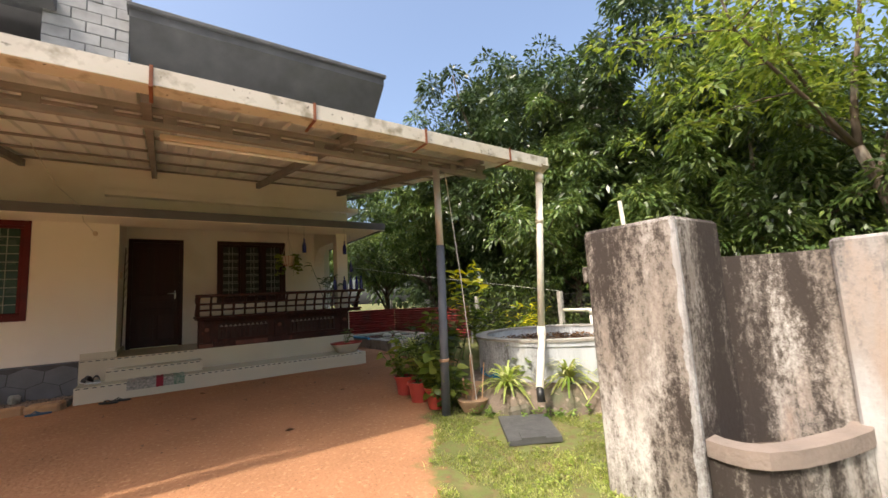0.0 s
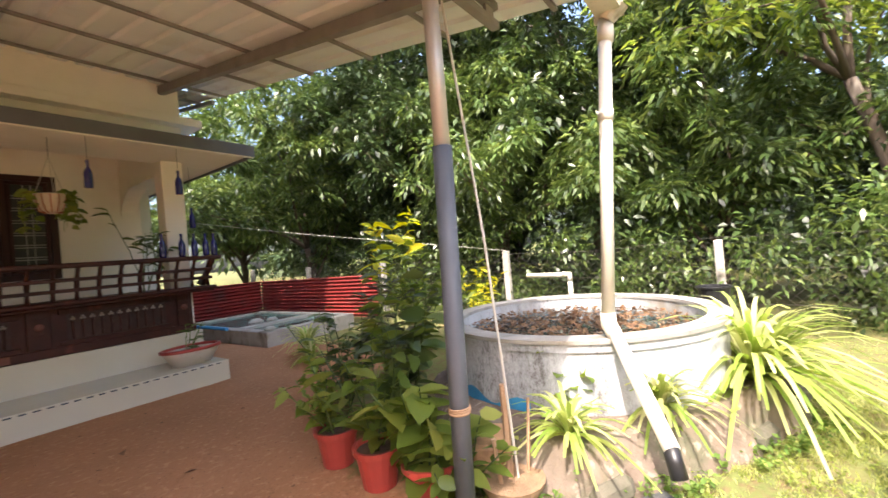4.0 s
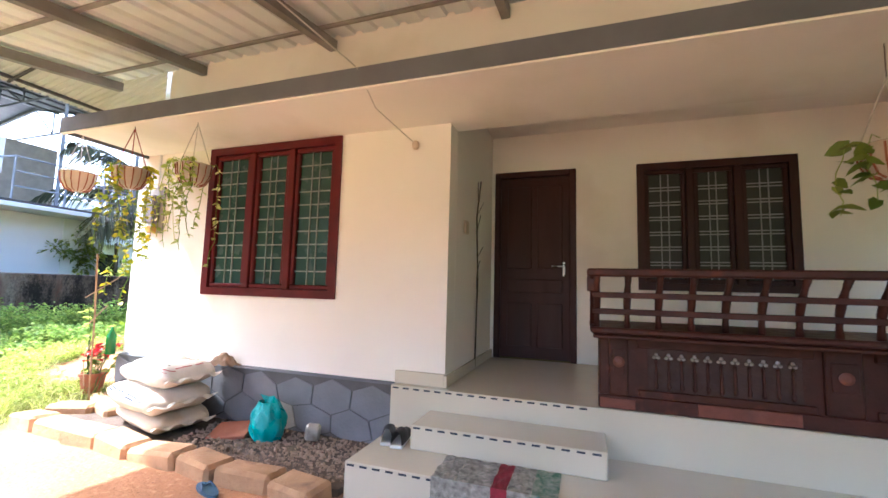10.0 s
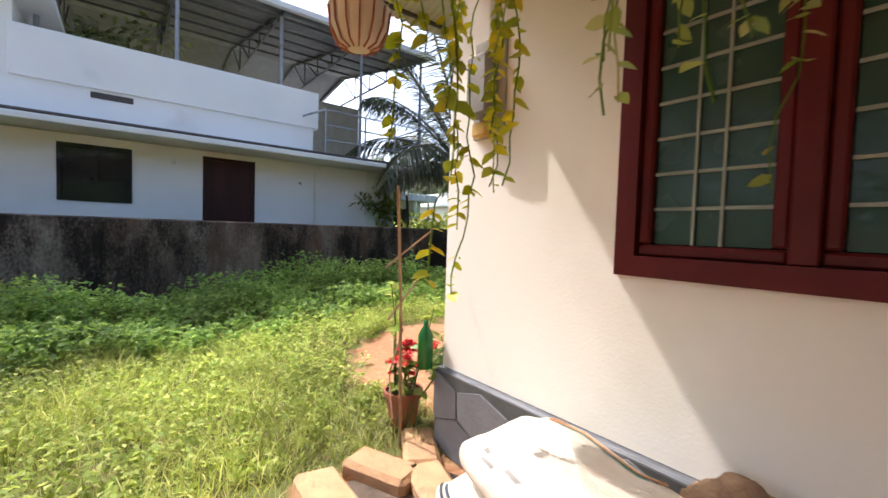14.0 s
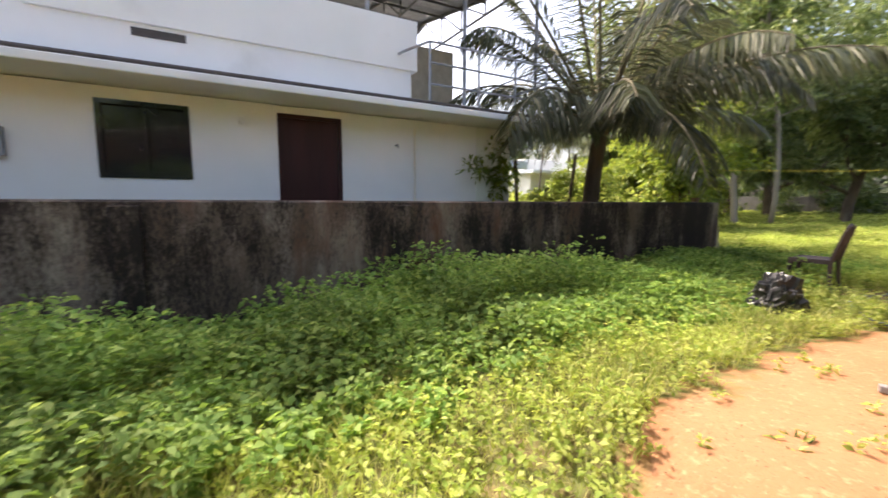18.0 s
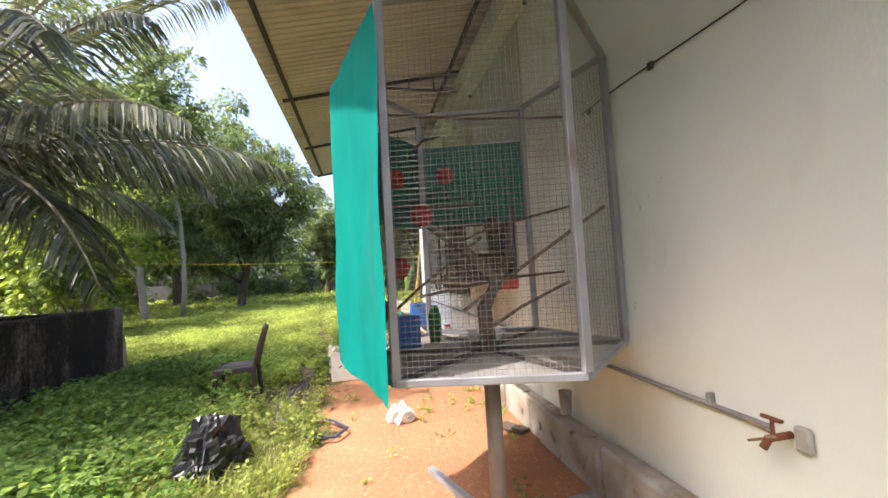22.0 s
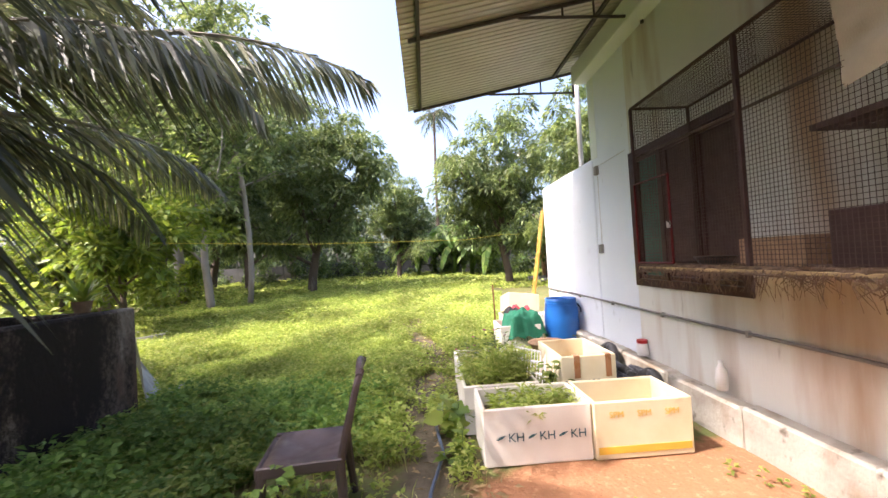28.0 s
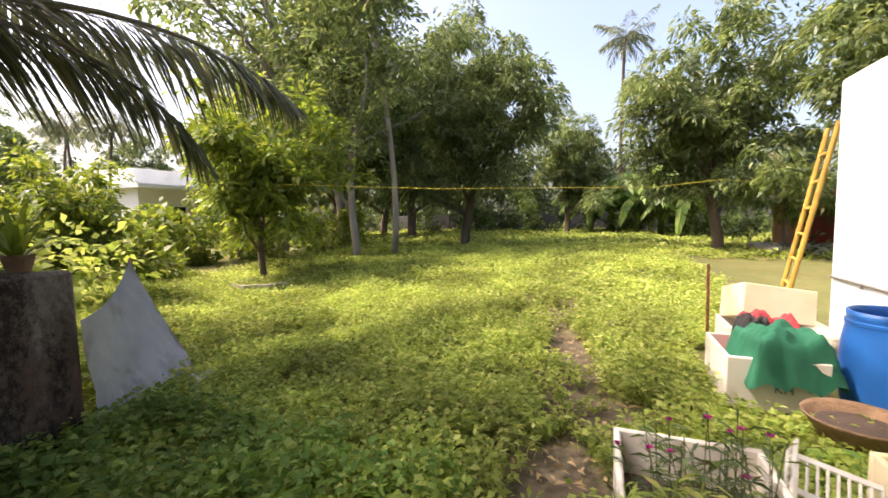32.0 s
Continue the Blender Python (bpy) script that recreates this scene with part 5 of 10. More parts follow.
slot = thing("slotted_wall", (8.6, 0.2, 0.0), "white roadside wall with horizontal slots", "wall")
g = Geo()
for z0, z1 in ((0, 0.95), (1.08, 1.16), (1.28, 1.36), (1.48, 1.62)):
    g.box(8.55, 8.72, -3.0, 0.02, z0, z1, 0.01)
part("slotted_panel", g, "wall_neigh", slot)
part("pier", Geo().box(8.5, 8.78, 0.02, 0.42, 0, 1.66, 0.02), "gate_plaster", slot)


# ---- trees and plants ----
def limb(g, p, d, length, r0, r1, gen, wig=0.18, seg=5, sides=7):
    pts, rad = [p], [r0]
    d = d.normalized()
    for i in range(seg):
        d = (d + Vector(gen.normal(size=3)) * wig * 0.5).normalized()
        p = p + d * (length / seg)
        pts.append(p)
        rad.append(r0 + (r1 - r0) * (i + 1) / seg)
    g.tube(pts, rad, sides)
    return pts, d


def crown_tree(name, seed, height, trunk_h, trunk_r, crown_r, n_leaf, leaf_len, leaf_wid, leaf, bark, label, droop=0.5, clumps=70, flat=0.8, lean=0.0, group="", category="tree"):
    """A tree at the origin: tapered trunk with limbs, and a crown of leaves in uneven clumps."""
    gen = np.random.default_rng(seed)
    ob = thing(name, (0, 0, 0), label, category, group)
    g = Geo()
    tips = []
    pts, d = limb(g, Vector((0, 0, -0.2)), Vector((lean, 0.05, 1)), trunk_h + 0.2, trunk_r, trunk_r * 0.7, gen, 0.10, 6, 10)
    base = pts[-1]
    nb = 7
    for i in range(nb):
        a = 2 * math.pi * (i + gen.random() * 0.7) / nb
        up = 0.5 + 1.1 * gen.random()
        way = Vector((math.cos(a), math.sin(a), up))
        start = pts[3 + i % 4] if i > 2 else base
        L = crown_r * (0.7 + 0.45 * gen.random())
        bp, bd = limb(g, start, way, L, trunk_r * 0.42, trunk_r * 0.14, gen, 0.3, 5, 6)
        tips += bp[2:]
        for _ in range(3):
            s = bp[2 + int(gen.random() * 3)]
            w2 = (bd + Vector(gen.normal(size=3)) * 0.8)
            sp, _x = limb(g, s, w2, L * 0.55, trunk_r * 0.14, trunk_r * 0.04, gen, 0.35, 4, 5)
            tips += sp[2:]
    bp, bd = limb(g, base, Vector((0, 0, 1)), (height - trunk_h) * 0.75, trunk_r * 0.6, trunk_r * 0.1, gen, 0.2, 6, 6)
    tips += bp[1:]
    part("trunk", g, bark, ob, smooth=True, tidy=False)
    mid = np.array([base.x, base.y, trunk_h + (height - trunk_h) * 0.48])
    cen = []
    hz = (height - trunk_h) * 0.5
    while len(cen) < clumps:
        q = gen.normal(size=3)
        q /= np.linalg.norm(q)
        rr = (0.45 + 0.6 * gen.random() ** 0.6) * (0.75 + 0.5 * noise.noise(Vector(q * 1.6) + Vector((seed, 0, 0))))
        c = mid + q * rr * np.array([crown_r, crown_r, hz])
        if c[2] > trunk_h * 0.55:
            cen.append(c)
    cen += [np.array(t) for t in tips]
    cen = np.array(cen)
    per = gen.integers(0, len(cen), n_leaf)
    sz = (0.28 + 0.36 * gen.random(len(cen)) ** 1.5) * crown_r * 0.36
    off = gen.normal(size=(n_leaf, 3))
    off = unit(off) * (gen.random((n_leaf, 1)) ** 0.4)
    off[:, 2] = np.abs(off[:, 2]) * flat - 0.55 * (off[:, 0] ** 2 + off[:, 1] ** 2)
    pos = cen[per] + off * sz[per][:, None]
    way = unit(off) * 1.2 + gen.normal(size=(n_leaf, 3)) * 0.35 + np.array([0, 0, -droop])
    ln = leaf_len * (0.6 + 0.8 * gen.random(n_leaf))
    me = leaf_mesh("crown", pos, way, ln, ln * leaf_wid, 0.08, 0.15, gen)
    part("crown", me, leaf, ob, tidy=False)
    return ob


def at(ob, x, y, z=None, turn=0.0, size=1.0, copy=True):
    z = ground_z(x, y) if z is None else z
    m = pose(x, y, z, 0, 0, turn) @ Matrix.Diagonal((size, size, size, 1))
    if copy:
        return copy_thing(ob, m)
    ob.matrix_basis = m
    return ob


forest_a = crown_tree("forest_tree", 11, 10.5, 2.6, 0.17, 3.6, 30000, 0.16, 0.42, "leaf_dark", "bark", "tall dark-leaved tree in the dense grove", 0.5, 110)
forest_b = crown_tree("forest_tree", 12, 8.5, 1.8, 0.13, 3.0, 27000, 0.18, 0.32, "leaf_mid", "bark", "broad mid-green tree with drooping leaves in the grove", 0.7, 90)
forest_c = crown_tree("mango_tree", 13, 7.2, 2.0, 0.16, 2.7, 30000, 0.16, 0.32, "leaf_mango", "bark", "dense round mango tree in the weedy garden", 0.8, 100)
sapling = crown_tree("young_tree", 14, 4.3, 1.3, 0.07, 1.95, 9000, 0.17, 0.42, "leaf_bright", "bark", "young tree with sunlit yellow-green leaves", 0.4, 40)
sparse = crown_tree("sparse_tree", 15, 6.8, 2.2, 0.09, 2.2, 6500, 0.13, 0.4, "leaf_mango", "bark_pale", "thin sparse tree with pale bark and open crown", 0.3, 45)
slim = crown_tree("slender_tree", 17, 11.2, 7.6, 0.10, 1.25, 5200, 0.15, 0.42, "leaf_mango", "bark_pale", "tall slender tree with a small oval crown of spaced leaves", 0.2, 60, 0.8)
pinnate = crown_tree("feathery_tree", 16, 8.5, 3.4, 0.11, 3.2, 9000, 0.14, 0.36, "leaf_bright", "bark", "open tree with long arching sunlit branches", 0.2, 60, 0.45)

for ob, spots in (
    (forest_a, ((9.5, 9.5, 20, 1.0), (11.5, 5.5, 110, 1.05), (12.5, 11.8, 200, 1.15), (17.0, 4.0, 60, 1.0), (14.5, 15.5, 140, 1.1), (-23.0, 0.0, 30, 1.2), (-19, -4.5, 190, 1.1), (-15.5, -8.0, 80, 1.0), (-26.0, -7.0, 310, 1.2))),
    (forest_b, ((8.4, 12.6, 60, 0.95), (9.2, 7.0, 150, 0.85), (9.8, 3.0, 240, 0.9), (8.0, 16.0, 330, 1.0), (13.0, 8.3, 10, 1.2), (-17.5, 1.0, 120, 0.95), (5.0, 20.5, 100, 1.0), (-44.0, 30.0, 20, 1.2), (-46.0, 40.0, 90, 1.3), (-42.0, 20.0, 150, 1.1), (-36.0, 46.0, 260, 1.2), (-50.0, 12.0, 40, 1.2))),
    (forest_c, ((-12.0, 31.2, 0, 1.4), (-17.1, 36.5, 130, 1.2), (-2.5, 32.0, 200, 0.92), (-21.5, 35.0, 60, 1.5), (0.8, 29.0, 300, 1.0), (-8.6, 41.0, 90, 0.85), (-21.0, 40.0, 20, 1.2), (-26, 33, 100, 1.0), (-17.5, 47.0, 200, 1.75))),
    (sapling, ((-13.5, 21.5, 0, 1.12), (-14.8, 18.6, 70, 0.6), (-17.5, 24.5, 250, 0.9), (-12.9, 12.0, 200, 0.6))),
    (sparse, ((-13.6, 25.4, 0, 1.5), (-16.6, 29.0, 120, 1.65), (-18.5, 27.5, 220, 1.6), (-14.2, 3.0, 40, 1.1), (-16.8, -1.5, 280, 1.2), (-12.6, -3.0, 100, 1.0))),
    (slim, ((-12.7, 26.1, 0, 1.0),)),
    (pinnate, ((9.0, 0.6, 0, 1.0), (8.6, -2.2, 140, 0.95), (10.5, -5.5, 250, 1.05))),
):
    for i, (x, y, turn, size) in enumerate(spots):
        at(ob, x, y, None, turn, size, copy=i > 0)


def scatter(n, x0, x1, y0, y1, gen, keep=None):
    out = np.empty((0, 2))
    p = np.stack([gen.uniform(x0, x1, n), gen.uniform(y0, y1, n)], 1)
    if keep is not None:
        p = p[[keep(a, b) for a, b in p]]
    return p


def z_at(p):
    return np.array([ground_z(q[0], q[1]) for q in p])


def weed_stuff(name, label, n_plants, box, keep, height, leaves, size, material, seed, wid=0.55):
    """Many small leafy weeds joined into one patch."""
    gen = np.random.default_rng(seed)
    p = scatter(n_plants, *box, gen, keep)
    n = len(p)
    h = height * (0.45 + 0.8 * gen.random(n))
    h *= np.array([0.7 + 0.75 * (0.5 + noise.noise(Vector((a * 0.9, b * 0.9, seed)))) for a, b in p])
    idx = np.repeat(np.arange(n), leaves)
    m = len(idx)
    f = gen.random(m) ** 0.8
    ang = gen.random(m) * 6.2832
    spread = h[idx] * 0.35
    base = np.stack([p[idx, 0] + np.cos(ang) * spread * f * 0.5, p[idx, 1] + np.sin(ang) * spread * f * 0.5, z_at(p)[idx] + h[idx] * f * 0.92], 1)
    way = np.stack([np.cos(ang), np.sin(ang), gen.normal(0.25, 0.35, m)], 1)
    ln = size * (0.55 + 0.9 * gen.random(m))
    me = leaf_mesh(name, base, way, ln, ln * wid, 0.10, 0.15, gen)
    return tagged(part(name, me, material, tidy=False), label, "weeds", kind="stuff")


def grass_stuff(name, label, n, box, keep, height, material, seed, width=0.006):
    gen = np.random.default_rng(seed)
    p = scatter(n, *box, gen, keep)
    k = len(p)
    ang = gen.random(k) * 6.2832
    lean = gen.uniform(0.15, 0.9, k)
    way = np.stack([np.cos(ang) * lean, np.sin(ang) * lean, np.ones(k)], 1)
    h = height * (0.35 + gen.random(k)) * np.array([0.6 + 0.9 * (0.5 + noise.noise(Vector((a, b, seed)))) for a, b in p])
    base = np.stack([p[:, 0], p[:, 1], z_at(p) - 0.03], 1)
    me = leaf_mesh(name, base, way, h, np.full(k, width) * gen.uniform(0.6, 1.6, k), 0.02, 0.3, gen)
    return tagged(part(name, me, material, tidy=False), label, "grass", kind="stuff")


def off_sand(x, y):
    if x > -6.45 and 14.6 < y < 16.8 or x > -5.65 and 17.9 < y < 19.4 or x > -4.5 and y > 8.3:
        return False
    if math.hypot(x + 7.42, y - 14.25) < 0.75 and random.random() < 0.9 or -6.95 < x < -5.9 and 12.3 < y < 14.6 and random.random() < 0.6:
        return False
    return bare(x, y) < 0.35 + 0.2 * random.random() and worn(x, y) < 0.25 + 0.5 * random.random()


def gate_green(x, y):
    """Open lawn by the gate, thin in places and off the well and the slab."""
    if math.hypot(x - 4.72, y - 3.93) < 1.2 or 2.5 < x < 3.36 and 2.5 < y < 3.35:
        return False
    return off_sand(x, y) and noise.noise(Vector((x * 2.6, y * 2.6, 7.0))) > -0.30 + 0.3 * random.random()


def wall_side_strip(x, y):
    return off_sand(x, y) and random.random() < smooth_step(-6.8, -8.2, x)


weed_stuff("tall_weeds", "knee-high leafy weeds along the blackened boundary wall", 7500, (-9.5, -6.9, 3.0, 16.5), wall_side_strip, 0.27, 26, 0.060, "leaf_weed", 21)
weed_stuff("tall_weeds", "taller sunlit weeds crowding the boundary wall", 900, (-9.5, -8.2, 3.0, 11.0), off_sand, 0.46, 50, 0.062, "leaf_weed", 20)
weed_stuff("garden_weeds", "low leafy weeds carpeting the garden", 14000, (-10.5, -4.6, 12.5, 21.0), off_sand, 0.17, 18, 0.048, "leaf_weed_sunlit", 22)
weed_stuff("garden_weeds", "sunlit low weeds further down the garden", 13000, (-15.5, -2.0, 20.5, 30.0), off_sand, 0.16, 11, 0.07, "leaf_weed_sunlit", 23)
weed_stuff("garden_weeds", "sunlit weeds beyond the end of the boundary wall", 8000, (-17.0, -10.2, 16.1, 21.5), None, 0.16, 12, 0.055, "leaf_weed_sunlit", 19)
weed_stuff("garden_weeds", "distant sunlit weeds under the trees", 8000, (-24.0, 4.0, 29.0, 48.0), None, 0.2, 8, 0.14, "leaf_weed_sunlit", 24)
weed_stuff("sunny_weeds", "sunlit low weeds and clover beside the path", 7500, (-9.3, -4.6, 3.0, 14.5), off_sand, 0.15, 13, 0.042, "leaf_weed_sunlit", 25)
grass_stuff("grass", "uneven yellow-green grass in the side yard", 125000, (-9.5, -4.0, 1.0, 15.0), off_sand, 0.24, "grass", 31)
grass_stuff("grass", "short grass beside the gate pillar", 170000, (1.2, 6.0, -0.2, 4.4), gate_green, 0.06, "grass", 32, 0.005)
grass_stuff("grass", "tufts of grass in the garden", 26000, (-10.5, -4.5, 14.0, 24.0), off_sand, 0.16, "grass", 33)
grass_stuff("grass", "rough grass at the roadside", 9000, (3.0, 9.0, -3.5, 3.0), None, 0.08, "grass", 34)


weed_stuff("lawn_weeds", "low clover and small weeds in the gate lawn", 1400, (1.4, 5.6, 0.2, 4.0), gate_green, 0.05, 10, 0.024, "leaf_weed_sunlit", 35)
weed_stuff("flower_weeds", "low weeds at the house corner beside the sandy path", 420, (-5.3, -4.46, 8.75, 10.3), lambda x, y: random.random() < smooth_step(-5.3, -4.8, x), 0.17, 22, 0.05, "leaf_mid", 26)
weed_stuff("sand_weeds", "sparse weed sprouts on the swept sand", 260, (-6.4, -4.5, 8.8, 14.6), lambda x, y: noise.noise(Vector((x * 2, y * 2, 5))) > 0.12, 0.07, 12, 0.035, "leaf_weed_sunlit", 27)


def litter(name, label, n, box, keep, size, material, seed):
    """Dry leaf bits lying flat on the ground."""
    gen = np.random.default_rng(seed)
    p = scatter(n, *box, gen, keep)
    k = len(p)
    a = gen.random(k) * 6.2832
    base = np.stack([p[:, 0], p[:, 1], z_at(p) + 0.008], 1)
    way = np.stack([np.cos(a), np.sin(a), gen.uniform(0.0, 0.25, k)], 1)
    ln = size * gen.uniform(0.4, 1.5, k)
    return tagged(part(name, leaf_mesh(name, base, way, ln, ln * 0.35, 0.1, 0.1, gen), material, tidy=False), label, "leaf litter", kind="stuff")


litter("leaf_litter", "dry leaf bits and straw on the sandy path", 420, (-6.5, -4.45, 8.6, 15.0), None, 0.02, "leaf_dry", 28)
litter("leaf_litter", "dead leaves and straw along the trodden track", 1800, (-7.5, -5.9, 13.5, 21.5), lambda x, y: worn(x, y) > 0.25, 0.06, "straw", 29)
litter("leaf_litter", "scattered dry leaf bits on the bare yard", 500, (-4.2, 3.0, -1.0, 7.4), None, 0.03, "leaf_dry", 30)


def thicket(name, label, n, box, height, size, material, seed, wid=0.4):
    """Undergrowth: clumps of leaves, thicker low down, with gaps."""
    gen = np.random.default_rng(seed)
    x0, x1, y0, y1 = box
    k = max(6, n // (260 if height < 6 else 90))
    c = np.stack([gen.uniform(x0, x1, k), gen.uniform(y0, y1, k), gen.random(k) ** 1.3 * height], 1)
    c[:, 2] += z_at(c)
    per = gen.integers(0, k, n)
    off = unit(gen.normal(size=(n, 3))) * gen.random((n, 1)) ** 0.5 * gen.uniform(0.35, 0.8, k)[per][:, None] * (1.0 if height < 6 else 3.0)
    base = c[per] + off
    base[:, 2] = np.maximum(base[:, 2], z_at(base))
    way = off + gen.normal(size=(n, 3)) * 0.4 + np.array([0, 0, -0.15])
    ln = size * gen.uniform(0.5, 1.4, n)
    return tagged(part(name, leaf_mesh(name, base, way, ln, ln * wid, 0.08, 0.15, gen), material, tidy=False), label, "undergrowth", kind="stuff")


thicket("undergrowth", "dark tangled undergrowth beyond the fence", 42000, (8.0, 11.5, -4.0, 15.0), 3.2, 0.15, "leaf_dark", 41)
thicket("undergrowth", "lighter bushes and creepers at the fence", 16000, (7.3, 9.0, -4.0, 14.0), 1.6, 0.11, "leaf_mid", 42)
thicket("undergrowth", "creeper-hung thicket by the roadside", 14000, (8.5, 11.0, -6.0, 1.0), 4.5, 0.13, "leaf_mid", 43)
thicket("undergrowth", "dark depth of the grove behind the fence", 26000, (11.5, 18.0, -8.0, 24.0), 4.2, 0.28, "leaf_dark", 50)
thicket("undergrowth", "hazy bushes far beyond the weeds", 10000, (-42.0, -25.0, 18.0, 41.0), 2.8, 0.36, "leaf_mid", 54)
thicket("undergrowth", "dense shady grove beyond the neighbour's house", 26000, (-30.0, -14.0, -16.0, 2.6), 3.0, 0.3, "leaf_dark", 55)
thicket("hedge", "bright green hedge beyond the boundary wall", 12000, (-18.0, -12.4, 12.5, 18.6), 1.25, 0.13, "leaf_weed_sunlit", 44, 0.6)
thicket("undergrowth", "dim undergrowth under the garden trees", 30000, (-30.0, 6.0, 40.0, 47.5), 3.2, 0.26, "leaf_mid", 45)
thicket("undergrowth", "dark shady growth beside the neighbour's house", 20000, (-18.0, -9.8, -7.0, 3.2), 2.6, 0.14, "leaf_dark", 46)
thicket("shrub", "dark shrub against the boundary wall", 9500, (-9.4, -8.3, 1.2, 4.3), 1.25, 0.13, "leaf_dark", 47)
thicket("bushes", "sunlit broad-leaved bushes left of the garden", 15000, (-24.0, -15.5, 17.5, 30.0), 1.5, 0.22, "leaf_bright", 48, 0.6)
thicket("undergrowth", "pale grove behind the house corner", 9000, (-1.0, 8.0, 30.0, 42.0), 2.6, 0.22, "leaf_mid", 49)


for label, box, seed, n, high in (
        ("far woodland closing the view beyond the grove", (20.0, 34.0, -26.0, 44.0), 61, 24000, 9.0),
        ("far woodland beyond the garden end", (-44.0, 22.0, 56.0, 70.0), 62, 24000, 8.0),
        ("far woodland beyond the hedges", (-74.0, -54.0, -30.0, 62.0), 63, 26000, 9.0),
        ("far woodland across the road", (-50.0, 24.0, -44.0, -30.0), 64, 16000, 8.0)):
    thicket("far_woods", label, n, box, high, 0.75, "leaf_wood", seed, 0.5)


def frond(gen, length, rise, curl, leaflet, n=44):
    """A palm frond from the origin along +x: rib points and leaflet quads."""
    pts = []
    for i in range(13):
        u = i / 12
        pts.append(Vector((length * (u - 0.18 * curl * u * u * u), 0, rise * length * u - curl * length * u * u * 0.9)))
    base, way, ln = [], [], []
    for i in range(n):
        u = 0.10 + 0.9 * i / n
        j = min(11, int(u * 12))
        p = pts[j].lerp(pts[j + 1], u * 12 - j)
        t = (pts[j + 1] - pts[j]).normalized()
        for s in (-1, 1):
            w = t * 0.62 + Vector((0, s, 0)) * 0.70 + Vector((0, 0, -0.12 - (0.25 + 0.6 * gen.random()) * (1 - abs(t.z))))
            base.append(p)
            way.append(w)
            ln.append(leaflet * (0.45 + 1.0 * math.sin(math.pi * min(1, 0.15 + u * 0.85))) * (0.85 + 0.3 * gen.random()))
    return pts, np.array(base), np.array(way), np.array(ln)


def palm(name, seed, trunk_h, trunk_r, n_frond, length, leaflet, leaf, label, lean=(0, 0), n=44, width=0.045, category="palm tree", rise=(1.25, 1.25), curl=(0.42, 0.45), reach=None, extra=()):
    gen = np.random.default_rng(seed)
    ob = thing(name, (0, 0, 0), label, category)
    g = Geo()
    pts = [Vector((lean[0] * u * u, lean[1] * u * u, -0.2 + (trunk_h + 0.2) * u)) for u in np.linspace(0, 1, 12)]
    g.tube(pts, [trunk_r * (1.35 if i == 0 else 1.08 - 0.02 * i) for i in range(12)], 10)
    part("trunk", g, "bark", ob, smooth=True, tidy=False)
    top = pts[-1]
    for i in range(n_frond + len(extra)):
        a = 2.399 * i + 0.3 * gen.random()
        u = i / n_frond
        fp, fb, fw, fl = frond(gen, length * (0.8 + 0.3 * gen.random()) * (reach(a) if reach else 1.0), rise[0] - rise[1] * u, curl[0] + curl[1] * u, leaflet, n)
        if i >= n_frond:
            a, far_, up_, down_ = extra[i - n_frond]
            fp, fb, fw, fl = frond(gen, far_, up_, down_, leaflet, int(n * 1.3))
        rot = Matrix.Rotation(a, 3, "Z")
        R = np.array(rot)
        g = Geo().tube([top + rot @ p for p in fp], [0.028 * (1 - 0.85 * k / 12) * (length / 3) + 0.003 for k in range(13)], 5)
        rib = part("frond", g, "palm_rib", ob, tidy=False)
        base = fb @ R.T + np.array(top)
        me = leaf_mesh("frond_blade", base, fw @ R.T, fl, np.full(len(fl), width), 0.03, 0.28, gen)
        part("frond_blade", me, leaf, rib, tidy=False)
    return ob


coco = palm("coconut_palm", 51, 2.75, 0.19, 27, 4.5, 0.66, "leaf_palm", "coconut palm with long arching grey-green fronds beyond the boundary wall", (0.15, 0.10), 96, 0.040, rise=(2.2, 1.75), curl=(0.85, 0.05),
            extra=((0.24, 5.2, 0.64, 0.56), (-0.25, 4.6, 0.75, 0.66), (0.62, 4.9, 0.85, 0.70), (-0.75, 4.3, 0.55, 0.62), (1.15, 4.6, 0.6, 0.62), (-1.3, 4.0, 0.4, 0.6)))
at(coco, -11.85, 14.9, 0.3, 0, 1.0, copy=False)
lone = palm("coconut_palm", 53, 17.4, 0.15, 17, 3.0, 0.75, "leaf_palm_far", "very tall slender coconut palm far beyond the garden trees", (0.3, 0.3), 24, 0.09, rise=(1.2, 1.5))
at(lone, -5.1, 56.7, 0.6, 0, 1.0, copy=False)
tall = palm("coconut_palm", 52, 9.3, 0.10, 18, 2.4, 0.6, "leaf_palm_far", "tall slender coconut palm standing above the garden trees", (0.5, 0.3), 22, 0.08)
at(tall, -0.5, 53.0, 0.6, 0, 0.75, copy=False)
for x, y, turn, s in ((-16.0, 56, 40, 0.85), (-9.0, 60, 100, 0.8), (-5.0, 58, 160, 0.72), (-2.0, 63, 220, 0.85), (-27.0, 30.0, 300, 0.75), (-24.0, 24.5, 10, 0.7), (-29.0, 26.0, 140, 0.82), (-34.0, 28.0, 60, 0.9), (-21.0, 29.5, 200, 0.8), (-30.0, 37.0, 30, 0.9), (-22.5, 27.0, 80, 0.62), (1.5, 55, 10, 0.7), (-12.0, 52, 50, 0.68), (17.0, -3.0, 30, 1.0)):
    at(tall, x, y, 0.5, turn, s)
for x, y, h in ((-12.84, 15.1, 2.6), (-13.16, 13.8, 2.4)):
    g = Geo()
    limb(g, Vector((x, y, 0.2)), Vector((0.05, 0.1, 1)), h, 0.06, 0.04, rng, 0.08)
    whole("bare_trunk", g, "bark", "thin bare palm stem behind the boundary wall", "tree trunk", smooth=True)


